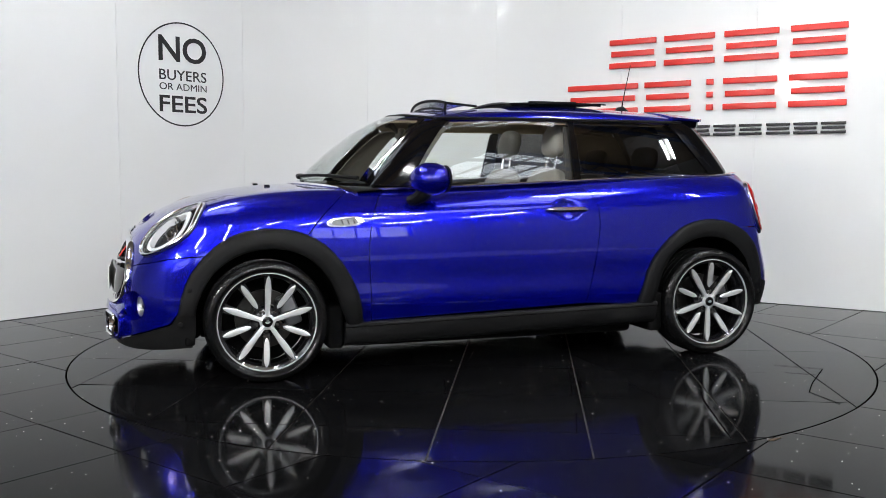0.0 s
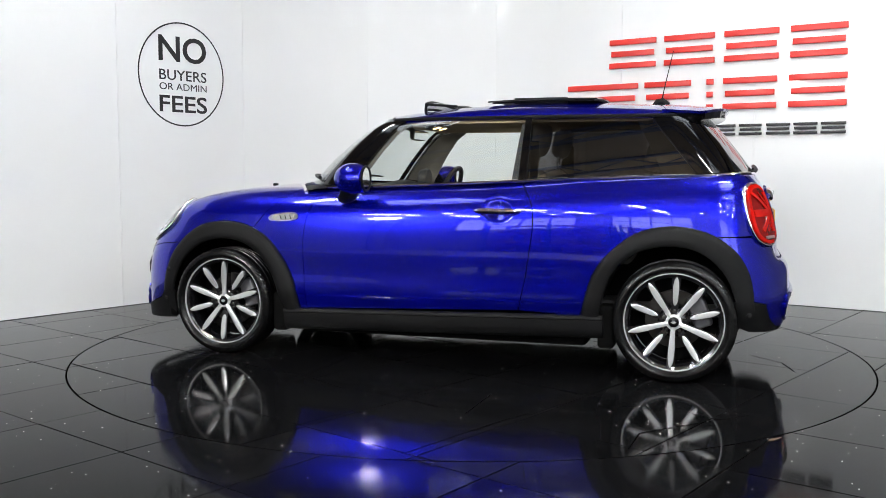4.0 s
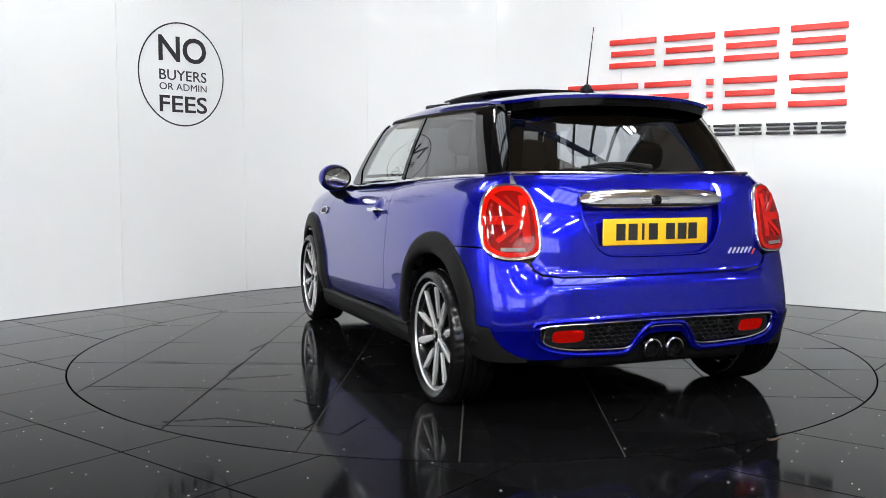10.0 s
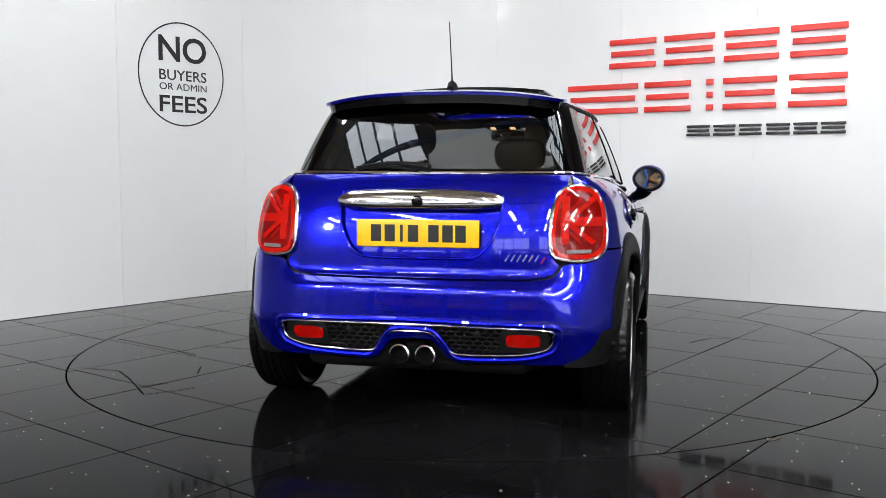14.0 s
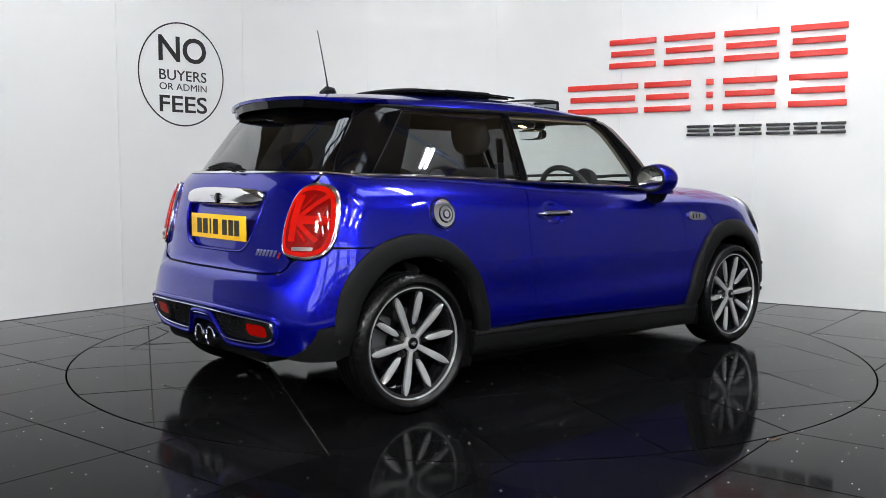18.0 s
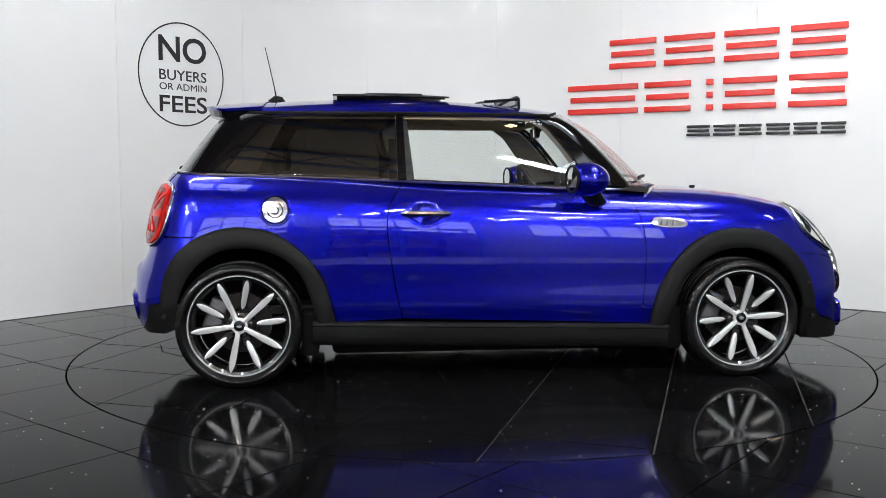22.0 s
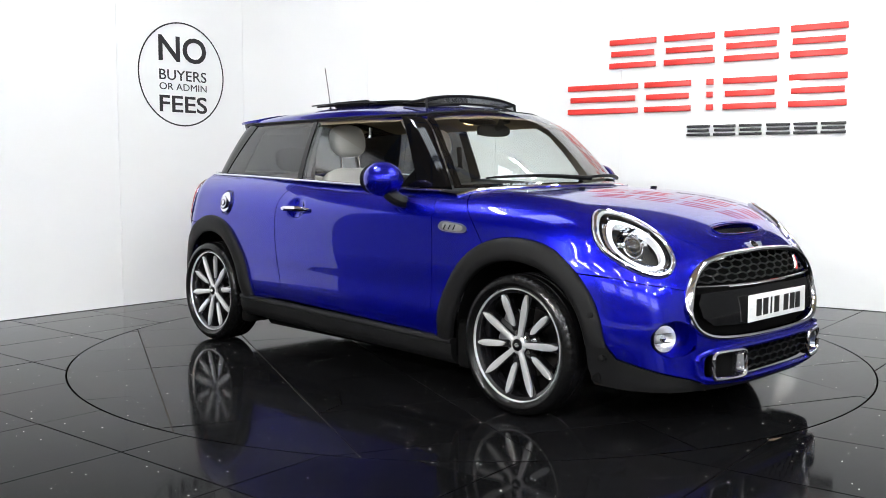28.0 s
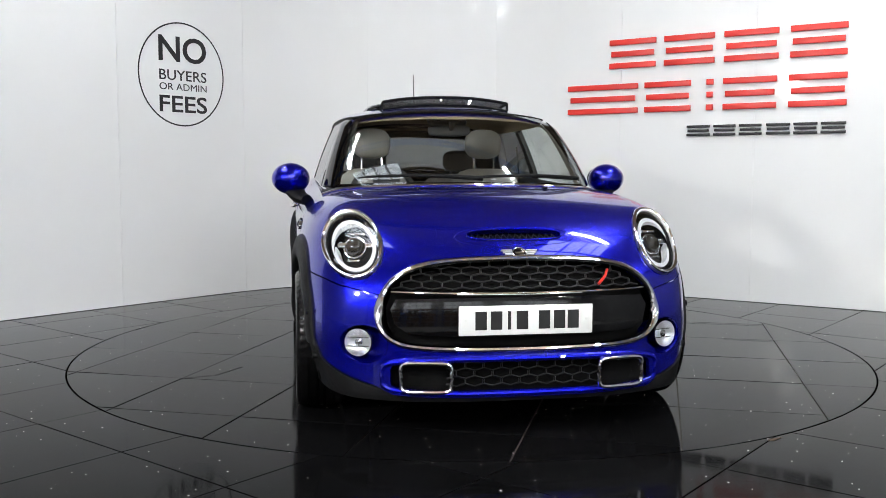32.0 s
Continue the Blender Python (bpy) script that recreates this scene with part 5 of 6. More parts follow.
def patch(F, kind, pts, holes=(), s=1, **kw):
    """A piece given by (y, z) points, on the nose or the tail."""
    L = {"f": FR, "r": R}[kind]
    out = flipped(lift(F, L(pts)), s)
    hs = [flipped(lift(F, L(h)), s) for h in holes]
    return skin(F, FRONT if kind == "f" else REAR, out, hs, **kw)


def loop_on(F, kind, pts, off, s=1):
    P = flipped(lift(F, (FR if kind == "f" else R)(pts)), s)
    return P + grad(F, P) * off


def make_headlamp(s):
    c = (0.632, 0.747)
    bezel = part("head_lamp", patch(body_f, "f", scaled(HEAD, 0.99, c), [scaled(HEAD, 0.885, c)], s, step=0.016, mat=BEZEL, off=0.010, thick=0.04, gap=0), car, "round head lamp with a chrome bezel")
    part("bezel_rim", mesh_of("bezel_rim", *tube_data(loop_on(body_f, "f", scaled(HEAD, 0.945, c), 0.010, s), 0.0075, True, 10), CHROME), bezel, "polished rim")
    part("bowl", patch(body_f, "f", scaled(HEAD, 0.90, c), (), s, step=0.02, mat=GRAPHITE, off=-0.045, thick=0, gap=0), bezel, "black lamp bowl")
    part("seal", patch(body_f, "f", scaled(HEAD, 0.895, c), [scaled(HEAD, 0.83, c)], s, step=0.016, mat=BLACK, off=0.004, thick=0.05, gap=0), bezel)
    part("light_ring", patch(body_f, "f", scaled(HEAD, 0.755, c), [scaled(HEAD, 0.645, c)], s, step=0.014, mat=LAMPRING, off=-0.006, thick=0.03, gap=0), bezel, "white daytime light ring")
    part("silver_band", patch(body_f, "f", scaled(HEAD, 0.83, c), [scaled(HEAD, 0.77, c)], s, step=0.014, mat=SILVERLAMP, off=-0.022, thick=0, gap=0), bezel, "silver inner band")
    P = flipped(lift(body_f, FR([c])), s)[0]
    n = np.array([0.86, s * 0.30, 0.40])
    n /= np.linalg.norm(n)
    m = Matrix.Translation(Vector(P - n * 0.045)) @ Vector(n).to_track_quat("Z", "Y").to_matrix().to_4x4()
    part("inner_bowl", mesh_of("inner_bowl", *moved(lathe_data([(0.083, 0.020), (0.078, 0.004), (0.060, -0.012), (0.050, -0.014), (0.0, -0.014)], 36, "z"), m), BLACK), bezel, "gloss black inner bowl")
    part("projector", mesh_of("projector", *moved(lathe_data([(0.040, -0.012), (0.040, 0.012), (0.034, 0.026), (0.022, 0.036), (0.010, 0.041), (0.0, 0.042)], 32, "z"), m), DARKLENS), bezel, "dark glass projector lens")
    ring_pts = [m @ Vector((0.043 * math.cos(q), 0.043 * math.sin(q), 0.010)) for q in np.linspace(0, 2 * math.pi, 41)[:-1]]
    part("projector_frame", mesh_of("projector_frame", *tube_data([p[:] for p in ring_pts], 0.0042, True, 8), SILVERLAMP), bezel, "silver projector frame")
    up = (m.inverted().to_3x3() @ Vector((0, 0, 1))).normalized()
    turn = m @ Matrix.Rotation(math.atan2(-up.x, up.y), 4, "Z")
    for q in (-1, 1):
        part("reflector_block", mesh_of("reflector_block", *moved(box_data(0.030, 0.020, 0.016, (q * 0.058, 0.010, 0.006), 0.003), turn), SILVERLAMP), bezel, "silver reflector block")
    part("reflector_block", mesh_of("reflector_block", *moved(box_data(0.070, 0.012, 0.014, (0, 0.056, 0.008), 0.003), turn), SILVERLAMP), bezel, "silver upper reflector")
    part("reflector_fin", mesh_of("reflector_fin", *moved(box_data(0.050, 0.008, 0.014, (0, -0.056, 0.008), 0.002), turn), SILVERLAMP), bezel, "silver lower reflector")
    lens = part("lens", patch(body_f, "f", scaled(HEAD, 0.885, c), (), s, step=0.03, mat=LENS, off=0.009, thick=0, gap=0), bezel, "clear lens")
    lens.visible_shadow = False


def make_taillamp(s):
    c = (0.643, 0.825)
    T = spline(TAIL, True, 4)
    ringp = part("tail_lamp", patch(body_f, "r", scaled(T, 0.995, c), [scaled(T, 0.905, c)], s, step=0.018, mat=CHROME, off=0.014, thick=0.04, gap=0), car, "red tail lamp with a chrome frame")
    part("chrome_rim", mesh_of("chrome_rim", *tube_data(loop_on(body_f, "r", scaled(T, 0.962, c), 0.008, s), 0.0095, True, 10, 0.8), CHROME), ringp, "polished chrome rim")
    part("lens", patch(body_f, "r", scaled(T, 0.915, c), (), s, step=0.02, mat=RED, off=0.019, thick=0.03, gap=0), ringp, "red lens")

    def strip(name, a, b, w, mat, off):
        a, b = np.array(a), np.array(b)
        t = (b - a) / np.linalg.norm(b - a)
        nrm = np.array([-t[1], t[0]]) * w / 2
        quad = [a - nrm, b - nrm, b + nrm, a + nrm]
        part(name, patch(body_f, "r", quad, (), s, step=0.02, mat=mat, off=off + 0.013, thick=0.006, gap=0), ringp)

    inner = scaled(T, 0.80, c)
    part("light_band", patch(body_f, "r", scaled(T, 0.905, c), [inner], s, step=0.016, mat=REDPALE, off=0.0225, thick=0.012, gap=0), ringp, "bright red border")
    part("dark_field", patch(body_f, "r", inner, (), s, step=0.02, mat=REDDARK, off=0.0210, thick=0.004, gap=0), ringp, "dark red field")
    strip("light_bar", (0.575, 0.832), (0.724, 0.832), 0.034, REDPALE, 0.0125)
    strip("light_bar", (0.592, 0.745), (0.592, 0.930), 0.030, REDPALE, 0.0128)
    for lift_z, tip in ((0.846, 0.928), (0.818, 0.748)):
        strip("light_bar", (0.612, lift_z), (0.700, tip), 0.018, REDPALE, 0.0122)
        strip("light_bar", (0.612, 0.832 + (lift_z - 0.832) * 3.0), (0.655, 0.832 + (tip - 0.832) * 1.02), 0.010, RED, 0.0120)
    strip("reverse_lamp", (0.602, 0.716), (0.690, 0.716), 0.014, REVERSE, 0.0145)


for s in (1, -1):
    make_headlamp(s)
    make_taillamp(s)


# ---- front grille ----
def hex_mesh(F, kind, keep, y0, y1, z0, z1, w, h, off, r, push=None):
    """A honeycomb of thin bars inside keep(y, z)."""
    segs = set()
    rows = int((z1 - z0) / (h * 0.75)) + 2
    cols = int((y1 - y0) / w) + 2
    for i in range(rows):
        for j in range(cols):
            cy = y0 + j * w + (w / 2 if i % 2 else 0)
            cz = z0 + i * h * 0.75
            q = [(cy, cz + h / 2), (cy + w / 2, cz + h / 4), (cy + w / 2, cz - h / 4), (cy, cz - h / 2), (cy - w / 2, cz - h / 4), (cy - w / 2, cz + h / 4)]
            for a, b in zip(q, q[1:] + q[:1]):
                a, b = (round(a[0], 4), round(a[1], 4)), (round(b[0], 4), round(b[1], 4))
                segs.add((min(a, b), max(a, b)))
    segs = sorted(segs)
    mid = np.array([((a[0] + b[0]) / 2, (a[1] + b[1]) / 2) for a, b in segs])
    good = keep(mid)
    segs = [q for q, g in zip(segs, good) if g]
    A = lift_many(F, kind, [a for a, _ in segs], off)
    B = lift_many(F, kind, [b for _, b in segs], off)
    if push is not None:
        A, B = A + push, B + push
    return merge(*[tube_data([a, b], r, seg=5) for a, b in zip(A, B)])


def lift_many(F, kind, q, off):
    P = (FRONT if kind == "f" else REAR).back(F, np.array(q, float))
    return P + grad(F, P) * off


GALL = np.array(whole(GL))


def make_grille():
    g = part("grille", mesh_of("grille", *tube_data(loop_on(body_f, "f", GALL, 0.006), 0.019, True, 10, 0.7), CHROME), car, "hexagonal grille in a chrome surround")
    inner = scaled(GALL, 0.97, (0, 0.53))
    part("backing", patch(body_f, "f", inner, (), 1, step=0.04, mat=DARK, off=-0.03, thick=0, gap=0), g)
    ok = lambda q: inside_poly(q, np.array(scaled(GALL, 0.965, (0, 0.53)))) & (q[:, 1] > 0.585)
    part("honeycomb", mesh_of("honeycomb", *hex_mesh(body_f, "f", ok, -0.54, 0.54, 0.585, 0.70, 0.076, 0.034, -0.010, 0.0040), GRAPHITE), g, "black honeycomb bars")["kind"] = "stuff"
    bar = [(y, 0.574 + 0.004 * (y / 0.45) ** 2) for y in np.linspace(-0.50, 0.50, 25)]
    part("cross_bar", mesh_of("cross_bar", *tube_data(loop_on(body_f, "f", bar, 0.002), 0.0065, False, 8), CHROME), g, "chrome cross bar")
    band = whole([(0.0, 0.560), (0.30, 0.558), (0.485, 0.552), (0.505, 0.515), (0.490, 0.46), (0.44, 0.425), (0.30, 0.418), (0.0, 0.416)])
    part("centre_bar", patch(body_f, "f", band, (), 1, step=0.03, mat=BLACK, off=0.006, thick=0.03, gap=0), g, "gloss black bumper bar")
    for mat, w, off in ((CHROME, 0.0085, -0.006), (SIGNRED, 0.0055, 0.000)):
        part("emblem", mesh_of("emblem", *tube_data(loop_on(body_f, "f", [(0.305, 0.602), (0.335, 0.628), (0.352, 0.655)], off), w, False, 6), mat), g, "small red emblem with a silver edge")


make_grille()


def plate(name, mat, centre, nrm, label):
    """A number plate with seven plain dark bars."""
    m = Matrix.Translation(centre) @ Matrix(((0, 0, 1), (1, 0, 0), (0, 1, 0))).to_4x4()
    if nrm < 0:
        m = Matrix.Translation(centre) @ Matrix(((0, 0, -1), (-1, 0, 0), (0, 1, 0))).to_4x4()
    ob = part(name, mesh_of(name, *moved(box_data(0.520, 0.112, 0.006, (0, 0, 0), 0.0028), m), mat), car, label)
    for k, x in enumerate((-0.175, -0.116, -0.066, -0.016, 0.070, 0.129, 0.183)):
        wide = 0.012 if k == 2 else 0.044
        part("bar", mesh_of("bar", *moved(box_data(wide, 0.070, 0.002, (x, 0, 0.0036)), m), PLATEBAR, False), ob)
    for x in (-0.235, 0.235):
        part("plate_screw", mesh_of("plate_screw", *moved(lathe_data([(0.0055, 0.003), (0.0055, 0.0055), (0, 0.006)], 12, "z"), m @ pose(x, 0, 0)), mat), ob)


plate("number_plate", PLATEWHITE, Vector((1.998, 0, 0.478)), 1, "white number plate with dark bars")


def make_lower_front():
    for s in (1, -1):
        rect = oval(0.373, 0.266, 0.090, 0.055, 40, power=6)
        P = loop_on(body_f, "f", rect, 0.036, s)
        d = part("brake_duct", mesh_of("brake_duct", *tube_data(P, 0.0085, True, 8), CHROME), car, "chrome-framed brake duct")
        Q = loop_on(body_f, "f", scaled(rect, 0.80, (0.373, 0.266)), -0.05, s)
        n = len(P)
        v = [tuple(p) for p in P] + [tuple(q) for q in Q]
        f = [(i, (i + 1) % n, n + (i + 1) % n, n + i) for i in range(n)]
        part("duct_wall", mesh_of("duct_wall", v, f, CHROME), d, "silver duct lining")
        part("duct_back", patch(body_f, "f", scaled(rect, 0.85, (0.373, 0.266)), (), s, step=0.03, mat=DARK, off=-0.045, thick=0, gap=0), d)
        # fog lamp
        fo = lift(body_f, FR(FOG)) * (1, s, 1)
        floor_pts = oval(0.607, 0.380, 0.076, 0.062, 32)
        deep = loop_on(body_f, "f", floor_pts, -0.085, s)
        n = len(fo)
        v = [tuple(p) for p in fo] + [tuple(p) for p in deep]
        f = [(i, (i + 1) % n, n + (i + 1) % n, n + i) for i in range(n)]
        hood = part("fog_lamp", mesh_of("fog_lamp", v, f, PAINT), car, "round front fog lamp in a blue recess")
        part("recess_floor", patch(body_f, "f", floor_pts, (), s, step=0.03, mat=PAINT, off=-0.085, thick=0, gap=0), hood)
        P0 = flipped(lift(body_f, FR([(0.632, 0.381)])), s)[0]
        nv = Vector((0.93, s * 0.34, 0.03)).normalized()
        m = Matrix.Translation(Vector(P0) - nv * 0.026) @ nv.to_track_quat("Z", "Y").to_matrix().to_4x4()
        part("lamp_body", mesh_of("lamp_body", *moved(lathe_data([(0.050, -0.075), (0.056, -0.010), (0.057, 0.002), (0.053, 0.004)], 32, "z"), m), BLACK), hood)
        part("reflector", mesh_of("reflector", *moved(lathe_data([(0.0535, 0.003), (0.046, -0.010), (0.032, -0.020), (0.0, -0.024)], 32, "z"), m), BEZEL), hood, "silver reflector")
        part("bulb_shield", mesh_of("bulb_shield", *moved(lathe_data([(0.016, -0.022), (0.015, -0.008), (0.0, -0.004)], 20, "z"), m), SILVERLAMP), hood)
        for dy in (-0.016, 0.018):
            part("reflector_rib", mesh_of("reflector_rib", *moved(box_data(0.084, 0.0045, 0.008, (0, dy, -0.010), 0.001), m), SILVERLAMP), hood)
        ln = part("lens", mesh_of("lens", *moved(lathe_data([(0.0535, 0.004), (0.035, 0.009), (0.0, 0.011)], 28, "z"), m), LENS), hood)
        ln.visible_shadow = False
        part("wheel_deflector", mesh_of("wheel_deflector", *box_data(0.05, 0.21, 0.17, (1.612, s * 0.665, 0.277), 0.012), DARK), car)
        # parking sensors
        for x, z in ((1.612, 0.470), (1.655, 0.300)):
            p = lift(body_f, S([(x, z)]))[0] * (1, s, 1)
            part("parking_sensor", mesh_of("parking_sensor", *moved(lathe_data([(0.013, -0.01), (0.013, 0.012), (0.009, 0.014), (0, 0.014)], 16, "y"), Matrix.Translation(Vector(p)) @ pose(0, s * 0.009, 0, 0, 0, 0 if s > 0 else 180)), TRIM), car)
    ok = lambda q: (np.abs(q[:, 0]) < 0.29) & (q[:, 1] > 0.215) & (q[:, 1] < 0.325)
    lower = part("lower_grille", mesh_of("lower_grille", *hex_mesh(body_f, "f", ok, -0.30, 0.30, 0.215, 0.325, 0.07, 0.040, -0.006, 0.0040), TRIM), car, "black honeycomb lower grille")
    lower["kind"] = "stuff"
    # a flat dark sheet paints the shade deep in the lower intake
    part("lower_backing", patch(body_f, "f", scaled(LOW_IN, 1.02, (0, 0.268)), (), 1, step=0.04, mat=DARK, off=-0.02, thick=0, gap=0), car, "dark sheet painted for the shade behind the lower grille")
    part("intake_lip", mesh_of("intake_lip", *tube_data(loop_on(body_f, "f", scaled(LOW_IN, 1.06, (0, 0.268)), 0.024), 0.013, True, 10), PAINT), front_bumper)
    # bonnet scoop and badge
    hole = lift(body_f, [("t", a, b) for a, b in SCOOP])
    edge = hole + (0, 0, 0.004)
    part("scoop_edge", mesh_of("scoop_edge", *tube_data(edge, 0.003, True, 8), PAINT), bonnet)
    groove = lift(body_f, [("t", a, b) for a, b in oval(1.800, 0.0, 0.047, 0.240, 48, power=2.4)])
    part("scoop_border", mesh_of("scoop_border", *tube_data(groove, 0.0018, True, 6), PAINT), bonnet)
    lip = [("t", 1.776 + 0.010 * (y / 0.2) ** 2, y) for y in np.linspace(-0.178, 0.178, 17)]
    L = lift(body_f, lip)
    v = [tuple(p) for p in L + (-0.035, 0, 0.003)] + [tuple(p) for p in L + (-0.006, 0, 0.008)] + [tuple(p) for p in L + (0.006, 0, 0.006)]
    n = len(L)
    f = [(r * n + i, r * n + i + 1, (r + 1) * n + i + 1, (r + 1) * n + i) for r in (0, 1) for i in range(n - 1)]
    part("scoop_hood", mesh_of("scoop_hood", v, f, PAINT), bonnet)
    sk = lambda P: body_f(P) + 0.014
    part("scoop_mesh", skin(sk, TOP, lift(sk, [("t", a, b) for a, b in SCOOP]), step=0.03, mat=DARK, thick=0, gap=0), bonnet, "black scoop mesh")
    for k in range(28):
        y = -0.168 + (k % 14) * 0.0252
        P = lift(body_f, [("t", 1.778, y), ("t", 1.816, y + (0.018 if k < 14 else -0.018))])
        part("scoop_bar", mesh_of("scoop_bar", *tube_data(P + (0, 0, -0.011), 0.0020, seg=5), TRIM), bonnet)
    P = lift(body_f, [("t", 1.880, 0.0)])[0]
    N = grad(body_f, np.array([P]))[0]
    m = Matrix.Translation(Vector(P)) @ Vector(N).to_track_quat("Z", "Y").to_matrix().to_4x4()
    b = part("bonnet_badge", mesh_of("bonnet_badge", *moved(lathe_data([(0.027, 0), (0.027, 0.006), (0.024, 0.008), (0, 0.009)], 28, "z"), m), BLACK), car, "round black badge with silver wings")
    part("badge_ring", mesh_of("badge_ring", *tube_data([(m @ Vector((0.0265 * math.cos(q), 0.0265 * math.sin(q), 0.007)))[:] for q in np.linspace(0, 2 * math.pi, 29)[:-1]], 0.003, True, 6), CHROME), b)
    for s in (1, -1):
        for k in range(4):
            part("wing_bar", mesh_of("wing_bar", *moved(box_data(0.044 - 0.007 * k, 0.0055, 0.006, (s * (0.050 - 0.0035 * k), 0.013 - 0.009 * k, 0.007)), m), SATIN, False), b)
    part("badge_bar", mesh_of("badge_bar", *moved(box_data(0.034, 0.009, 0.001, (0, 0, 0.0095)), m), CHROME, False), b, "plain silver bar")


make_lower_front()


# ---- tail: plate, handle, exhaust, diffuser ----
def make_tail():
    deep = lambda P: body_f(P) + 0.026
    rc = np.array(whole(RECESS))
    part("recess", patch(deep, "r", scaled(rc, 1.03, (0, 0.82)), (), 1, step=0.04, mat=PAINT, thick=0, gap=0), tailgate)
    edge = loop_on(body_f, "r", spline(rc, True, 3), 0.000)
    part("recess_lip", mesh_of("recess_lip", *tube_data(edge + (0.004, 0, 0), 0.007, True, 8), PAINT), tailgate)
    plate("number_plate", YELLOW, Vector((-1.724, 0, 0.784)), -1, "yellow number plate with dark bars")
    ys = np.linspace(-0.352, 0.352, 37)
    v, f = [], []
    prof = [(-0.004, 0.033), (0.010, 0.032), (0.022, 0.025), (0.031, 0.012), (0.036, -0.004), (0.037, -0.018), (0.032, -0.027), (0.012, -0.031)]
    P = REAR.back(body_f, np.stack([ys, 0 * ys + 0.917], 1))
    for k, y in enumerate(ys):
        e = (1 - abs(y / 0.3545) ** 7) ** 0.5
        for dx, dz in prof:
            v.append((P[k, 0] - dx * (0.35 + 0.65 * e) - 0.002, y, 0.917 + dz * 1.16 * (0.12 + 0.88 * e) + (0.010 * (1 - (y / 0.36) ** 2) if dz > 0 else 0.0)))
    m = len(prof)
    f = [(i * m + k, i * m + k + 1, (i + 1) * m + k + 1, (i + 1) * m + k) for i in range(len(ys) - 1) for k in range(m - 1)]
    h = part("tailgate_handle", mesh_of("tailgate_handle", v, [q[::-1] for q in f], CHROME, True, 60), car, "wide chrome tailgate handle")
    m = Matrix.Translation((-1.7225, 0, 0.915)) @ Matrix(((0, 0, -1), (-1, 0, 0), (0, 1, 0))).to_4x4()
    b = part("tail_badge", mesh_of("tail_badge", *moved(lathe_data([(0.024, -0.01), (0.024, 0.004), (0.021, 0.006), (0, 0.007)], 28, "z"), m), BLACK), h, "round black badge")
    for k in range(3):
        for q in (1, -1):
            part("wing_bar", mesh_of("wing_bar", *moved(box_data(0.05 - 0.008 * k, 0.004, 0.004, (q * (0.045 - 0.004 * k), 0.010 - 0.008 * k, 0.0)), m), SATIN, False), h)
    # script at the right of the tailgate: plain slanted bars
    for k in range(7):
        y = -0.375 - k * 0.0235
        mat = SIGNRED if k == 6 else SATIN
        p = REAR.back(body_f, np.array([[y, 0.690]]))[0]
        low = 0.008 if k == 6 else 0
        a, b2 = (p[0] - 0.003, y + 0.007, 0.680 - low), (p[0] - 0.003, y - 0.008, 0.704 - low)
        part("script_bar", mesh_of("script_bar", *tube_data([a, b2], 0.0065, seg=6, flat=0.5), mat), tailgate, "red bar" if k == 6 else "silver bar")
    # diffuser
    back = part("rear_diffuser", patch(body_f, "r", scaled(DIFF_ALL, 0.99, (0, 0.37)), (), 1, step=0.025, mat=TRIM, off=-0.012, thick=0, gap=0), car, "black honeycomb diffuser in a chrome frame")
    dl = np.array(DIFF_ALL)
    frame_pts = loop_on(body_f, "r", refine(dl, 0.02), 0.010)
    part("diffuser_frame", mesh_of("diffuser_frame", *tube_data(frame_pts, 0.0048, True, 8), CHROME), back, "chrome frame")
    lipl = loop_on(body_f, "r", refine(np.array([(a * 1.045, 0.372 + (b - 0.372) * 1.32) for a, b in DIFF_ALL]), 0.02), 0.004)
    part("diffuser_lip", mesh_of("diffuser_lip", *tube_data(lipl, 0.013, True, 10), PAINT), rear_bumper)
    sh = np.array(scaled(DIFF_ALL, 0.94, (0, 0.372)))
    ok = lambda q: (np.abs(q[:, 0]) < 0.36) & inside_poly(q, sh)
    hm = part("honeycomb", mesh_of("honeycomb", *hex_mesh(body_f, "r", ok, -0.36, 0.36, 0.30, 0.425, 0.036, 0.024, 0.002, 0.0026), TRIM), back, "black honeycomb bars")
    hm["kind"] = "stuff"
    for s in (1, -1):
        o = oval(0.451, 0.371, 0.070, 0.027, 32, power=4)
        part("fog_frame", patch(body_f, "r", oval(0.455, 0.367, 0.096, 0.046, 32, power=4), [o], s, step=0.02, mat=TRIM, off=0.006, thick=0.02, gap=0), back)
        part("rear_fog_lamp", patch(body_f, "r", scaled(o, 0.97, (0.451, 0.371)), (), s, step=0.015, mat=RED, off=0.004, thick=0.02, gap=0), back, "red rear fog lamp")
        p = REAR.back(body_f, np.array([[s * 0.27, 0.392]]))[0]
        part("parking_sensor", mesh_of("parking_sensor", *moved(lathe_data([(0.013, 0), (0.013, -0.012), (0, -0.014)], 16, "x"), Matrix.Translation(Vector(p))), TRIM), back)
        p = lift(body_f, S([(-1.600, 0.345)]))[0] * (1, s, 1)
        part("parking_sensor", mesh_of("parking_sensor", *moved(lathe_data([(0.013, -0.01), (0.013, 0.012), (0.009, 0.014), (0, 0.014)], 16, "y"), Matrix.Translation(Vector(p)) @ pose(0, s * 0.003, 0, 0, 0, 0 if s > 0 else 180)), TRIM), car)
        pipe = lathe_data([(0.032, 0.16), (0.0345, 0.004), (0.0375, -0.005), (0.0425, -0.002), (0.0445, 0.004), (0.0455, 0.16)], 36, "x")
        e = part("exhaust_pipe", mesh_of("exhaust_pipe", *moved(pipe, Matrix.Translation((-1.800, s * 0.0545, 0.295))), CHROME), car, "polished twin exhaust tip")
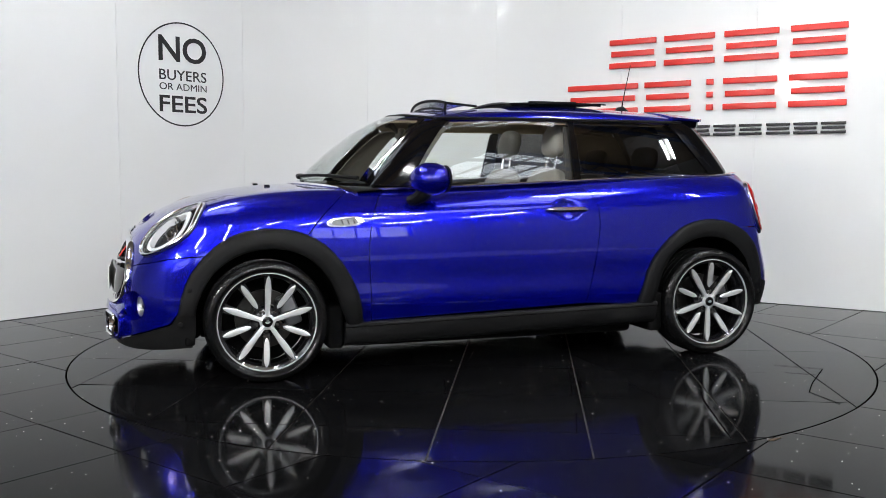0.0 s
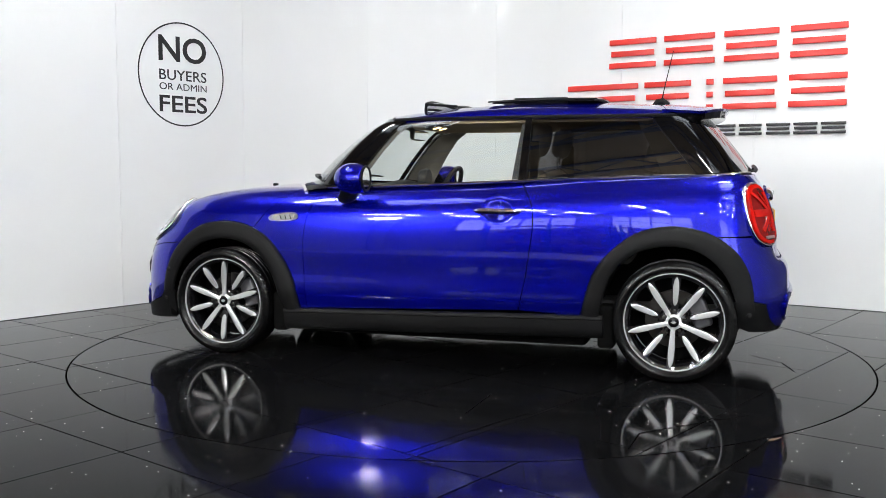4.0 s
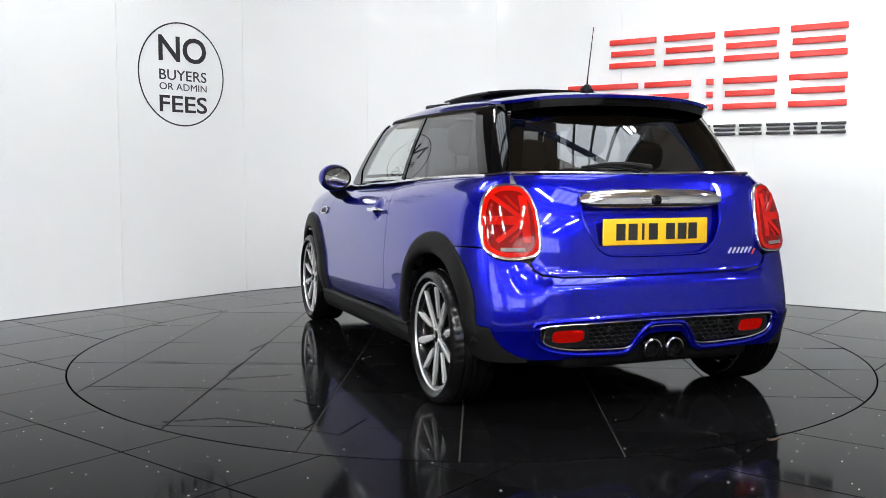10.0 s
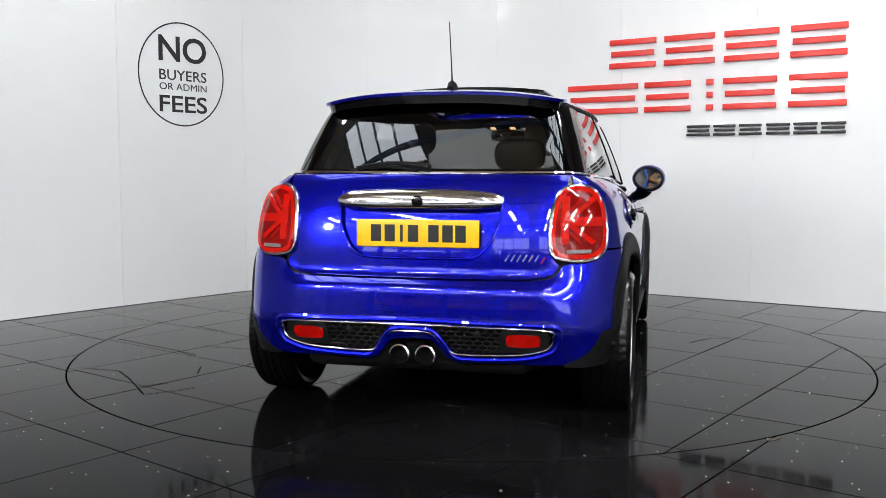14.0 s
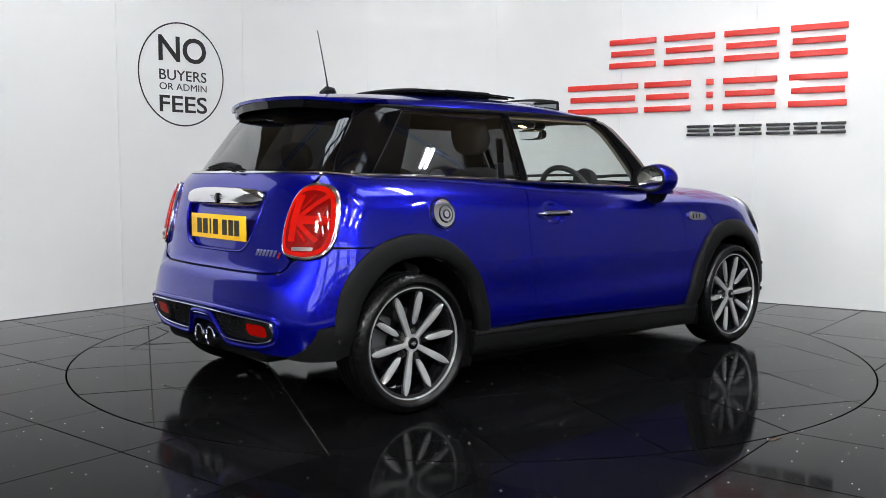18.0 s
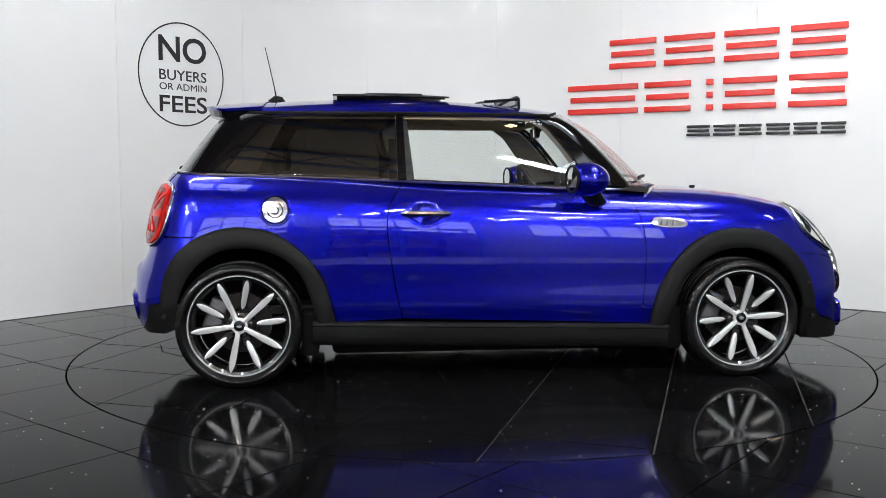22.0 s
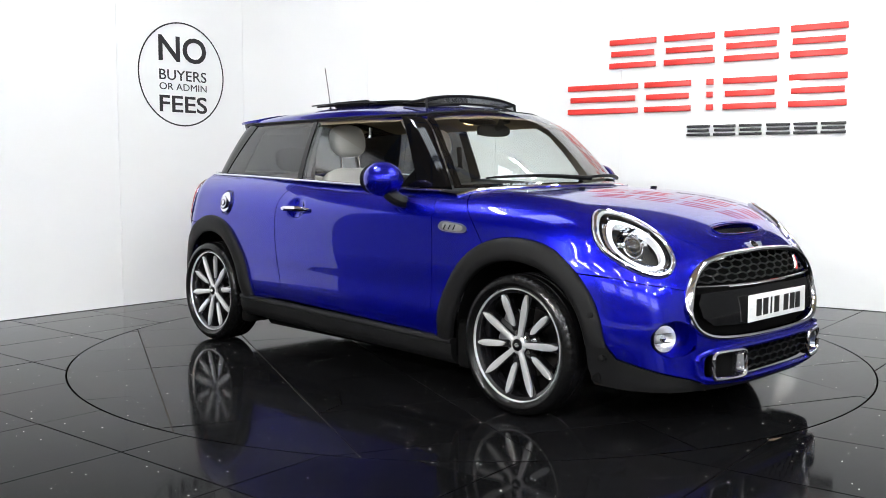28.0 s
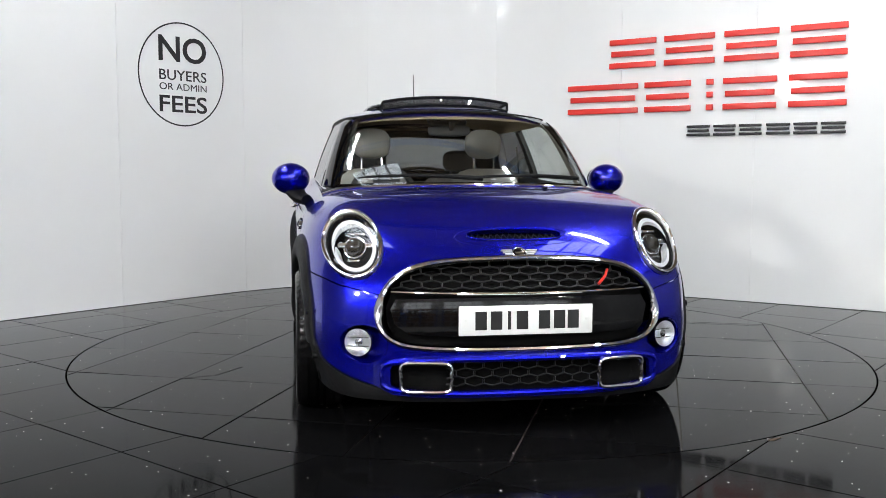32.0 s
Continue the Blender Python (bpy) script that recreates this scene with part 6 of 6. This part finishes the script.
        part("pipe_inside", mesh_of("pipe_inside", *moved(lathe_data([(0.0352, 0.000), (0.032, 0.006), (0.030, 0.10), (0.0, 0.10)], 28, "x"), Matrix.Translation((-1.794, s * 0.0545, 0.295))), DARK), e)
    part("exhaust_housing", patch(body_f, "r", [(-0.17, 0.30), (-0.12, 0.345), (-0.08, 0.370), (0.08, 0.370), (0.12, 0.345), (0.17, 0.30), (0.17, 0.235), (-0.17, 0.235)], (), 1, step=0.03, mat=DARK, off=-0.05, thick=0, gap=0), car, "dark exhaust housing")
    part("silencer", mesh_of("silencer", *box_data(0.22, 0.95, 0.14, (-1.66, 0, 0.29), 0.05), DARK), car)
    # wiper
    z = np.array([1.052, 1.060, 1.066, 1.070, 1.070, 1.066, 1.060, 1.054])
    q = REAR.back(cabin_f, np.stack([np.linspace(-0.03, 0.30, 8), z], 1)) + (-0.020, 0, 0)
    wp = part("rear_wiper", mesh_of("rear_wiper", *tube_data(q, [0.016, 0.014, 0.012, 0.010, 0.009, 0.008, 0.007, 0.006], seg=8), TRIM), car, "black rear wiper")
    q2 = REAR.back(cabin_f, np.stack([np.linspace(0.02, 0.34, 8), z - 0.014], 1)) + (-0.010, 0, 0)
    part("blade", mesh_of("blade", *tube_data(q2, 0.006, seg=6), TRIM), wp)


make_tail()


# ---- flank details ----
def make_flank_details():
    for s, door in zip((1, -1), doors):
        view = SIDE_L if s > 0 else SIDE_R
        # door handle in its dish
        xs = np.linspace(-0.476, -0.229, 17)
        P = lift(body_f, S([(x, 0.836) for x in xs]))
        bow = 0.034 * np.clip(1 - ((xs + 0.3525) / 0.128) ** 4, 0, 1)
        P[:, 1] += bow + handle_dish(xs, 0.836)
        r = 0.0150 * np.clip(1 - 0.75 * np.abs((xs + 0.3525) / 0.1235) ** 5, 0.3, 1)
        part("door_handle", mesh_of("door_handle", *tube_data(P * (1, s, 1), r, seg=10), CHROME), door, "chrome door handle")
        # side badge behind the front wheel
        shape = spline([(0.775, 0.800), (0.80, 0.812), (0.87, 0.808), (0.925, 0.800), (0.952, 0.782), (0.935, 0.764), (0.87, 0.762), (0.80, 0.768), (0.772, 0.782)], True, 4)
        out = lift(body_f, S(shape)) * (1, s, 1)
        b = part("side_badge", skin(body_f, view, out, step=0.02, mat=CHROME, off=0.008, thick=0.02, gap=0), car, "chrome side badge with a dark inlay")
        ins = lift(body_f, S(scaled(shape, 0.72, (0.86, 0.787)))) * (1, s, 1)
        part("inlay", skin(body_f, view, ins, step=0.02, mat=STEEL, off=0.0095, thick=0.006, gap=0), b, "dull steel inlay")
        for k in range(3):
            q = lift(body_f, S([(0.81 + 0.03 * k, 0.776), (0.82 + 0.03 * k, 0.797)])) * (1, s, 1)
            part("badge_bar", mesh_of("badge_bar", *tube_data(q + (0, s * 0.011, 0), 0.0026, seg=5), BLACK), b)
        # mirror
        c = Vector((0.425, s * 0.868, 1.000))
        v, f = [], []
        nu, nv = 28, 18
        for i in range(nv + 1):
            t = math.pi * i / nv
            for k in range(nu):
                q = 2 * math.pi * k / nu
                x = 0.108 * math.sin(t) * math.cos(q)
                y = 0.100 * math.sin(t) * math.sin(q)
                z = 0.083 * math.cos(t)
                x = max(x, -0.072)
                v.append((c.x + x - 0.10 * y * s * s, c.y + y, c.z + z - 0.006 * y * s))
        for i in range(nv):
            for k in range(nu):
                f.append((i * nu + k, i * nu + (k + 1) % nu, (i + 1) * nu + (k + 1) % nu, (i + 1) * nu + k))
        shell = part("door_mirror", mesh_of("door_mirror", v, f, PAINT, True, 60), car, "rounded blue door mirror")
        edge = [(c.x - 0.073 - 0.10 * 0.082 * math.cos(q), c.y + 0.082 * math.cos(q), c.z + 0.064 * math.sin(q)) for q in np.linspace(0, 2 * math.pi, 41)[:-1]]
        part("mirror_frame", mesh_of("mirror_frame", *tube_data(edge, 0.007, True, 8), TRIM), shell, "black mirror frame")
        fan = [(c.x - 0.075, c.y, c.z)] + [(p[0] - 0.001, p[1], p[2]) for p in edge]
        part("mirror_glass", mesh_of("mirror_glass", fan, [(0, 1 + (k + 1) % 40, 1 + k) for k in range(40)], MIRROR, False), shell, "mirror glass")
        foot = [(0.445, s * 0.850, 0.945), (0.462, s * 0.835, 0.918), (0.485, s * 0.812, 0.898), (0.505, s * 0.788, 0.890)]
        part("mirror_foot", mesh_of("mirror_foot", *tube_data(spline(foot, per=4), np.linspace(0.062, 0.046, 13), False, 12, 0.62), TRIM), shell, "black mirror foot")
        # black triangle at the window's front corner
        tri = lift(cabin_f, S([(0.38, 0.966), (0.50, 0.962), (0.452, 1.045)])) * (1, s, 1)
        part("window_corner", skin(cabin_f, view, tri, step=0.04, mat=BLACK, off=0.002, thick=0.01, gap=0), door)
    # filler cap on the right rear quarter
    ring_pts = [(-1.072 + 0.057 * math.cos(q), 0.853 + 0.057 * math.sin(q)) for q in np.linspace(0, 2 * math.pi, 37)[:-1]]
    P = lift(body_f, S(ring_pts)) * (1, -1, 1)
    cap = part("filler_cap", skin(body_f, SIDE_R, P, step=0.012, mat=CHROME, off=0.012, thick=0.02, gap=0, extra=lambda P: 0.016 * (1 - ((P[:, 0] + 1.072) ** 2 + (P[:, 2] - 0.853) ** 2) / 0.0033)), car, "round chrome fuel filler cap")
    ring2 = lift(body_f, S(scaled(ring_pts, 1.14, (-1.072, 0.853)))) * (1, -1, 1)
    part("cap_seal", mesh_of("cap_seal", *tube_data(ring2, 0.0035, True, 8), BLACK), cap, "black seal")
    ring3 = lift(body_f, S(scaled(ring_pts, 1.30, (-1.072, 0.853)))) * (1, -1, 1)
    part("cap_dish", mesh_of("cap_dish", *tube_data(ring3, 0.003, True, 8), PAINT), cap)
    for r in (0.62, 0.30):
        loop = lift(body_f, S(scaled(ring_pts, r, (-1.072, 0.853)))) * (1, -1, 1) + (0, -0.0162 - 0.0147 * (1 - r), 0)
        part("cap_ring", mesh_of("cap_ring", *tube_data(loop, 0.0032, True, 8), BLACK), cap)


make_flank_details()


# ---- roof: aerial, sunroof, wipers ----
def make_roof_details():
    z = roof_line(-1.104)
    a = part("aerial", mesh_of("aerial", *merge(tube_data([(-1.065, 0, z - 0.004), (-1.09, 0, z + 0.020), (-1.118, 0, z + 0.026), (-1.150, 0, z + 0.004)], [0.012, 0.022, 0.022, 0.018], seg=10)), TRIM), car, "black roof aerial")
    part("mast", mesh_of("mast", *tube_data([(-1.112, 0, z + 0.02), (-1.124, 0, z + 0.09), (-1.172, 0, 1.722)], [0.0055, 0.0032, 0.0022], seg=6), BLACK), a)

    def slab(x0, x1, half, dz0, dz1, thick, bulge=0.0):
        nx, ny = 10, 16
        v = []
        for lay in (0, -thick):
            for i in range(nx + 1):
                x = x0 + (x1 - x0) * i / nx
                for j in range(ny + 1):
                    y = -half + 2 * half * j / ny
                    v.append((x, y, roof_line(x) + dz0 + (dz1 - dz0) * i / nx - 0.052 * (abs(y) / 0.58) ** 2.2 + lay))
        m = ny + 1
        o = (nx + 1) * m
        f = []
        for i in range(nx):
            for j in range(ny):
                k = i * m + j
                f += [(k, k + m, k + m + 1, k + 1), (o + k, o + k + 1, o + k + m + 1, o + k + m)]
        rim = [j for j in range(m)] + [i * m + ny for i in range(1, nx + 1)] + [nx * m + j for j in range(ny - 1, -1, -1)] + [i * m for i in range(nx - 1, 0, -1)]
        for a2, b2 in zip(rim, rim[1:] + rim[:1]):
            f.append((a2, b2, o + b2, o + a2))
        return v, f

    pane = part("sunroof_panel", mesh_of("sunroof_panel", *slab(-0.80, -0.19, 0.385, 0.031, 0.023, 0.008), BLACK), car, "black glass sunroof panel slid open")
    part("panel_seal", mesh_of("panel_seal", *slab(-0.78, -0.21, 0.36, 0.022, 0.014, 0.009), TRIM), pane)
    for s in (1, -1):
        part("slide_arm", mesh_of("slide_arm", *box_data(0.30, 0.02, 0.035, (-0.48, s * 0.33, roof_line(-0.48) - 0.002), 0.004), TRIM), pane)
    # the raised front pane
    edge = []
    for t in np.linspace(-1, 1, 21):
        y = 0.355 * t
        edge.append((0.215 - 0.03 * t * t, y, 1.452 - 0.028 * abs(t) ** 2.4))
    foot = [(p[0] + 0.004, p[1], p[2] - 0.042) for p in edge]
    back = [(0.0, p[1] * 0.99, roof_line(0.0) + 0.010 - 0.052 * (abs(p[1]) / 0.58) ** 2.2) for p in edge]
    d = part("wind_deflector", mesh_of("wind_deflector", *tube_data(edge, 0.0085, seg=8), TRIM), car, "raised front sunroof pane with a black frame")
    part("lower_edge", mesh_of("lower_edge", *tube_data(foot, 0.007, seg=8), TRIM), d)
    n = len(edge)
    g = part("pane", mesh_of("pane", edge + foot, [(i, i + 1, n + i + 1, n + i) for i in range(n - 1)], SMOKE), d, "smoked pane")
    g.visible_shadow = False
    part("top_pane", mesh_of("top_pane", edge + back, [(i, i + 1, n + i + 1, n + i) for i in range(n - 1)], SMOKE), d, "tinted glass top")
    for k in (0, n - 1):
        part("side_frame", mesh_of("side_frame", *merge(tube_data([edge[k], foot[k]], 0.008, seg=8), tube_data([edge[k], back[k]], 0.007, seg=8)), TRIM), d)
    # front wipers
    for y0, y1, zz in ((0.05, -0.50, 0.0), (0.60, 0.02, 0.0)):
        ys = np.linspace(y0, y1, 12)
        P = FRONT.back(cabin_f, np.stack([ys, 0.992 + 0.016 * np.sin(np.linspace(0.1, 2.6, 12))], 1)) + (0.016, 0, 0.010)
        w = part("windscreen_wiper", mesh_of("windscreen_wiper", *tube_data(P, np.linspace(0.011, 0.006, 12), seg=8), TRIM), car, "black windscreen wiper")
        part("blade", mesh_of("blade", *tube_data(P + (-0.012, -0.04, -0.004), 0.005, seg=6), TRIM), w)
    for s in (1, -1):
        p = lift(body_f, [("t", 1.18, 0.30)])[0] * (1, s, 1)
        part("washer_jet", mesh_of("washer_jet", *box_data(0.03, 0.02, 0.012, (p[0], p[1], p[2] + 0.005), 0.004), TRIM), car)


make_roof_details()


# ---- cabin ----
def cushion(sx, sy, sz, power=3.5, nu=24, nv=12):
    """A soft padded block."""
    v, f = [], []
    for i in range(nv + 1):
        t = -math.pi / 2 + math.pi * i / nv
        for k in range(nu):
            q = 2 * math.pi * k / nu
            c = lambda a: math.copysign(abs(math.cos(a)) ** (2 / power), math.cos(a))
            s = lambda a: math.copysign(abs(math.sin(a)) ** (2 / power), math.sin(a))
            v.append((sx / 2 * c(t) * c(q), sy / 2 * c(t) * s(q), sz / 2 * s(t)))
    for i in range(nv):
        for k in range(nu):
            f.append((i * nu + k, i * nu + (k + 1) % nu, (i + 1) * nu + (k + 1) % nu, (i + 1) * nu + k))
    return v, f


def make_seat(y):
    base = part("front_seat", mesh_of("front_seat", *moved(cushion(0.52, 0.50, 0.16), pose(-0.08, y, 0.60, 0, -8, 0)), LEATHER), car, "pale grey leather front seat")
    part("backrest", mesh_of("backrest", *moved(cushion(0.15, 0.48, 0.58), pose(-0.39, y, 0.775, 0, -14, 0)), LEATHER), base)
    for s in (1, -1):
        part("bolster", mesh_of("bolster", *moved(cushion(0.19, 0.10, 0.46, 2.6), pose(-0.335, y + s * 0.21, 0.745, 0, -14, 0)), LEATHER), base)
        part("headrest_post", mesh_of("headrest_post", *tube_data([(-0.452, y + s * 0.065, 1.02), (-0.480, y + s * 0.065, 1.19)], 0.007, seg=8), CHROME), base)
    part("headrest", mesh_of("headrest", *moved(cushion(0.11, 0.24, 0.19, 2.7), pose(-0.485, y, 1.215, 0, -12, 0)), LEATHER), base)


def make_cabin():
    for y in (0.36, -0.36):
        make_seat(y)
    for y in (0.32, -0.32):
        b = part("rear_seat", mesh_of("rear_seat", *moved(cushion(0.16, 0.60, 0.50), pose(-1.02, y, 0.78, 0, -18, 0)), LEATHER), car, "pale grey leather rear seat")
        part("headrest", mesh_of("headrest", *moved(cushion(0.09, 0.24, 0.15, 3.0), pose(-1.10, y, 1.115, 0, -10, 0)), CABIN), b, "dark headrest")
        for s in (1, -1):
            part("headrest_post", mesh_of("headrest_post", *tube_data([(-1.085, y + s * 0.06, 1.0), (-1.10, y + s * 0.06, 1.09)], 0.006, seg=8), CHROME), b)
    part("cabin_floor", mesh_of("cabin_floor", *box_data(2.3, 1.40, 0.04, (-0.35, 0, 0.36)), CABIN, False), car)
    part("parcel_shelf", mesh_of("parcel_shelf", *box_data(0.40, 1.10, 0.03, (-1.33, 0, 0.955), 0.01), CABIN), car)
    # dashboard
    ys = np.linspace(-0.70, 0.70, 25)
    prof = [(0.98, 0.945), (0.80, 0.952), (0.62, 0.958), (0.50, 0.945), (0.45, 0.915), (0.44, 0.84), (0.47, 0.72), (0.52, 0.60)]
    v = []
    for y in ys:
        k = 1 - 0.10 * (y / 0.7) ** 2
        hood = 0.030 * math.exp(-((y + 0.36) / 0.16) ** 2)
        for j, (x, z) in enumerate(prof):
            v.append((x * (1 - 0.25 * (y / 0.7) ** 2 * (x > 0.6)) , y, z + (hood if 1 < j < 5 else 0)))
    m = len(prof)
    f = [(i * m + j, i * m + j + 1, (i + 1) * m + j + 1, (i + 1) * m + j) for i in range(len(ys) - 1) for j in range(m - 1)]
    d = part("dashboard", mesh_of("dashboard", v, f, CABIN), car, "dark dashboard")
    part("instrument_pod", mesh_of("instrument_pod", *moved(lathe_data([(0.0, 0.0), (0.07, 0.0), (0.075, 0.02), (0.065, 0.06), (0, 0.065)], 28, "x"), pose(0.40, -0.36, 0.985)), CABIN), d)
    part("centre_dial", mesh_of("centre_dial", *moved(lathe_data([(0.115, 0.0), (0.115, -0.02), (0.10, -0.024), (0.0, -0.02)], 36, "x"), pose(0.435, 0, 0.84)), BLACK), d)
    c = pose(0.27, -0.36, 0.895, 0, -24, 0)
    rimp = [(c @ Vector((0, 0.182 * math.cos(q), 0.182 * math.sin(q))))[:] for q in np.linspace(0, 2 * math.pi, 41)[:-1]]
    w = part("steering_wheel", mesh_of("steering_wheel", *tube_data(rimp, 0.016, True, 10), CABIN), car, "black leather steering wheel")
    part("wheel_boss", mesh_of("wheel_boss", *moved(lathe_data([(0.075, -0.02), (0.07, 0.03), (0.0, 0.035)], 28, "x"), c @ pose(0, 0, 0, 0, 0, 180)), CABIN), w)
    for a in (0, 180, 270):
        q = radians(a)
        part("wheel_spoke", mesh_of("wheel_spoke", *tube_data([(c @ Vector((0, 0.05 * math.cos(q), 0.05 * math.sin(q))))[:], (c @ Vector((0, 0.175 * math.cos(q), 0.175 * math.sin(q))))[:]], [0.022, 0.016], seg=8), SATIN), w)
    part("steering_column", mesh_of("steering_column", *tube_data([(0.30, -0.36, 0.88), (0.55, -0.36, 0.80)], 0.045, seg=12), CABIN), w)
    mir = part("rear_view_mirror", mesh_of("rear_view_mirror", *moved(cushion(0.035, 0.235, 0.068, 3.0), pose(0.355, -0.01, 1.262, 0, -6, -6)), CABIN), car, "dark rear-view mirror")
    part("mirror_glass", mesh_of("mirror_glass", *moved(box_data(0.002, 0.205, 0.050, (-0.019, 0, 0), 0.0008), pose(0.355, -0.01, 1.262, 0, -6, -6)), MIRROR), mir)
    part("mirror_stem", mesh_of("mirror_stem", *tube_data([(0.365, 0, 1.265), (0.41, 0, 1.31), (0.43, 0, 1.325)], [0.012, 0.02, 0.035], seg=10), CABIN), mir)
    # linings
    inner = lambda P: cabin_f(P) + 0.030
    rail = S([(x, 1.300) for x in np.linspace(0.26, -1.08, 12)])
    half = [("f", 0.0, 1.318), ("f", 0.25, 1.314), ("f", 0.48, 1.300)] + rail + R([(0.44, 1.305), (0.25, 1.335), (0.0, 1.34)])
    L = lift(inner, half)
    out = np.concatenate([L, (L[::-1] * (1, -1, 1))[1:-1]])
    hole = lift(inner, [("t", a, b) for a, b in oval(-0.10, 0.0, 0.30, 0.37, 40, power=8)])
    part("headlining", skin(inner, TOP, out, [hole], step=0.06, mat=CLOTH, thick=0.004, gap=0), car, "beige headlining")
    console = part("roof_console", mesh_of("roof_console", *moved(cushion(0.13, 0.22, 0.035, 4.0), pose(0.225, 0, 1.318, 0, 12, 0)), CABIN), car, "dark roof console with lit courtesy lamps")
    for s in (1, -1):
        part("courtesy_lamp", mesh_of("courtesy_lamp", *moved(box_data(0.045, 0.030, 0.006, (-0.01, s * 0.06, -0.019), 0.002), pose(0.225, 0, 1.318, 0, 12, 0)), COURTESY), console, "warm lit courtesy lamp")
    e = 0.012
    bp = S([(-0.40, belt(-0.40) + e), (-0.43, 1.29), (-0.49, 1.29), (-0.49, belt(-0.49) + e)])
    P = lift(inner, bp)
    both("pillar_trim", lambda s, v: skin(inner, v, flipped(P, s), step=0.05, mat=CABIN, thick=0.006, gap=0), car, "dark pillar trim")
    ap = S([(0.47, belt(0.47) + e), (0.43, 1.03), (0.35, 1.15), (0.27, 1.25), (0.20, 1.30), (0.28, 1.30)]) + [("f", 0.52, 1.285), ("f", 0.565, 1.20), ("f", 0.60, 1.10), ("f", 0.635, 0.99)]
    Q = lift(inner, ap)
    both("pillar_trim", lambda s, v: skin(inner, View("round", 0.1, 0.0, 1), flipped(Q, s), step=0.04, mat=TAN, thick=0.006, gap=0), car, "pale windscreen pillar trim")
    cp = S([(-1.17, belt(-1.17) + e), (-1.03, 1.30), (-1.12, 1.30)]) + R([(0.47, 1.28), (0.505, 1.17), (0.53, 1.05)])
    C = lift(inner, cp)
    both("pillar_trim", lambda s, v: skin(inner, View("round", -0.8, 0.0, 1), flipped(C, s), step=0.05, mat=CABIN, thick=0.006, gap=0), car, "dark rear pillar trim")
    for s in (1, -1):
        xs = np.linspace(-1.30, 0.55, 20)
        a = lift(inner, S([(x, belt(x) + 0.008) for x in xs])) * (1, s, 1)
        b = a * (1, 0.93, 1) + (0, 0, -0.02)
        c2 = a * (1, 0.95, 1) + (0, 0, -0.30)
        n = len(xs)
        v = [tuple(p) for p in a] + [tuple(p) for p in b] + [tuple(p) for p in c2]
        f = [(r * n + i, r * n + i + 1, (r + 1) * n + i + 1, (r + 1) * n + i) for r in (0, 1) for i in range(n - 1)]
        part("door_card", mesh_of("door_card", v, f, CABIN), car, "dark inner door card")
        belt_pts = [(-0.50, s * 0.585, 1.20), (-0.50, s * 0.60, 1.05), (-0.49, s * 0.62, 0.80)]
        part("seat_belt", mesh_of("seat_belt", *tube_data(belt_pts, 0.022, seg=6, flat=0.12, up=(0, 1, 0)), CABIN), car, "black seat belt")


make_cabin()


def motions():
    th0, om, ox, oy = 199.0922, 8.68620, 0.01292, -0.16833
    car_rows, table_rows = [], []
    for k in range(33):
        a = th0 - om * k
        c, s = math.cos(radians(a)), math.sin(radians(a))
        car_rows.append((float(k), pose(ox * c - oy * s, ox * s + oy * c, 0.001, 0, 0, a)))
        table_rows.append((float(k), pose(0, 0, 0, 0, 0, a)))
    walk(car, car_rows)
    walk(table, table_rows)


lay_tiles()
motions()
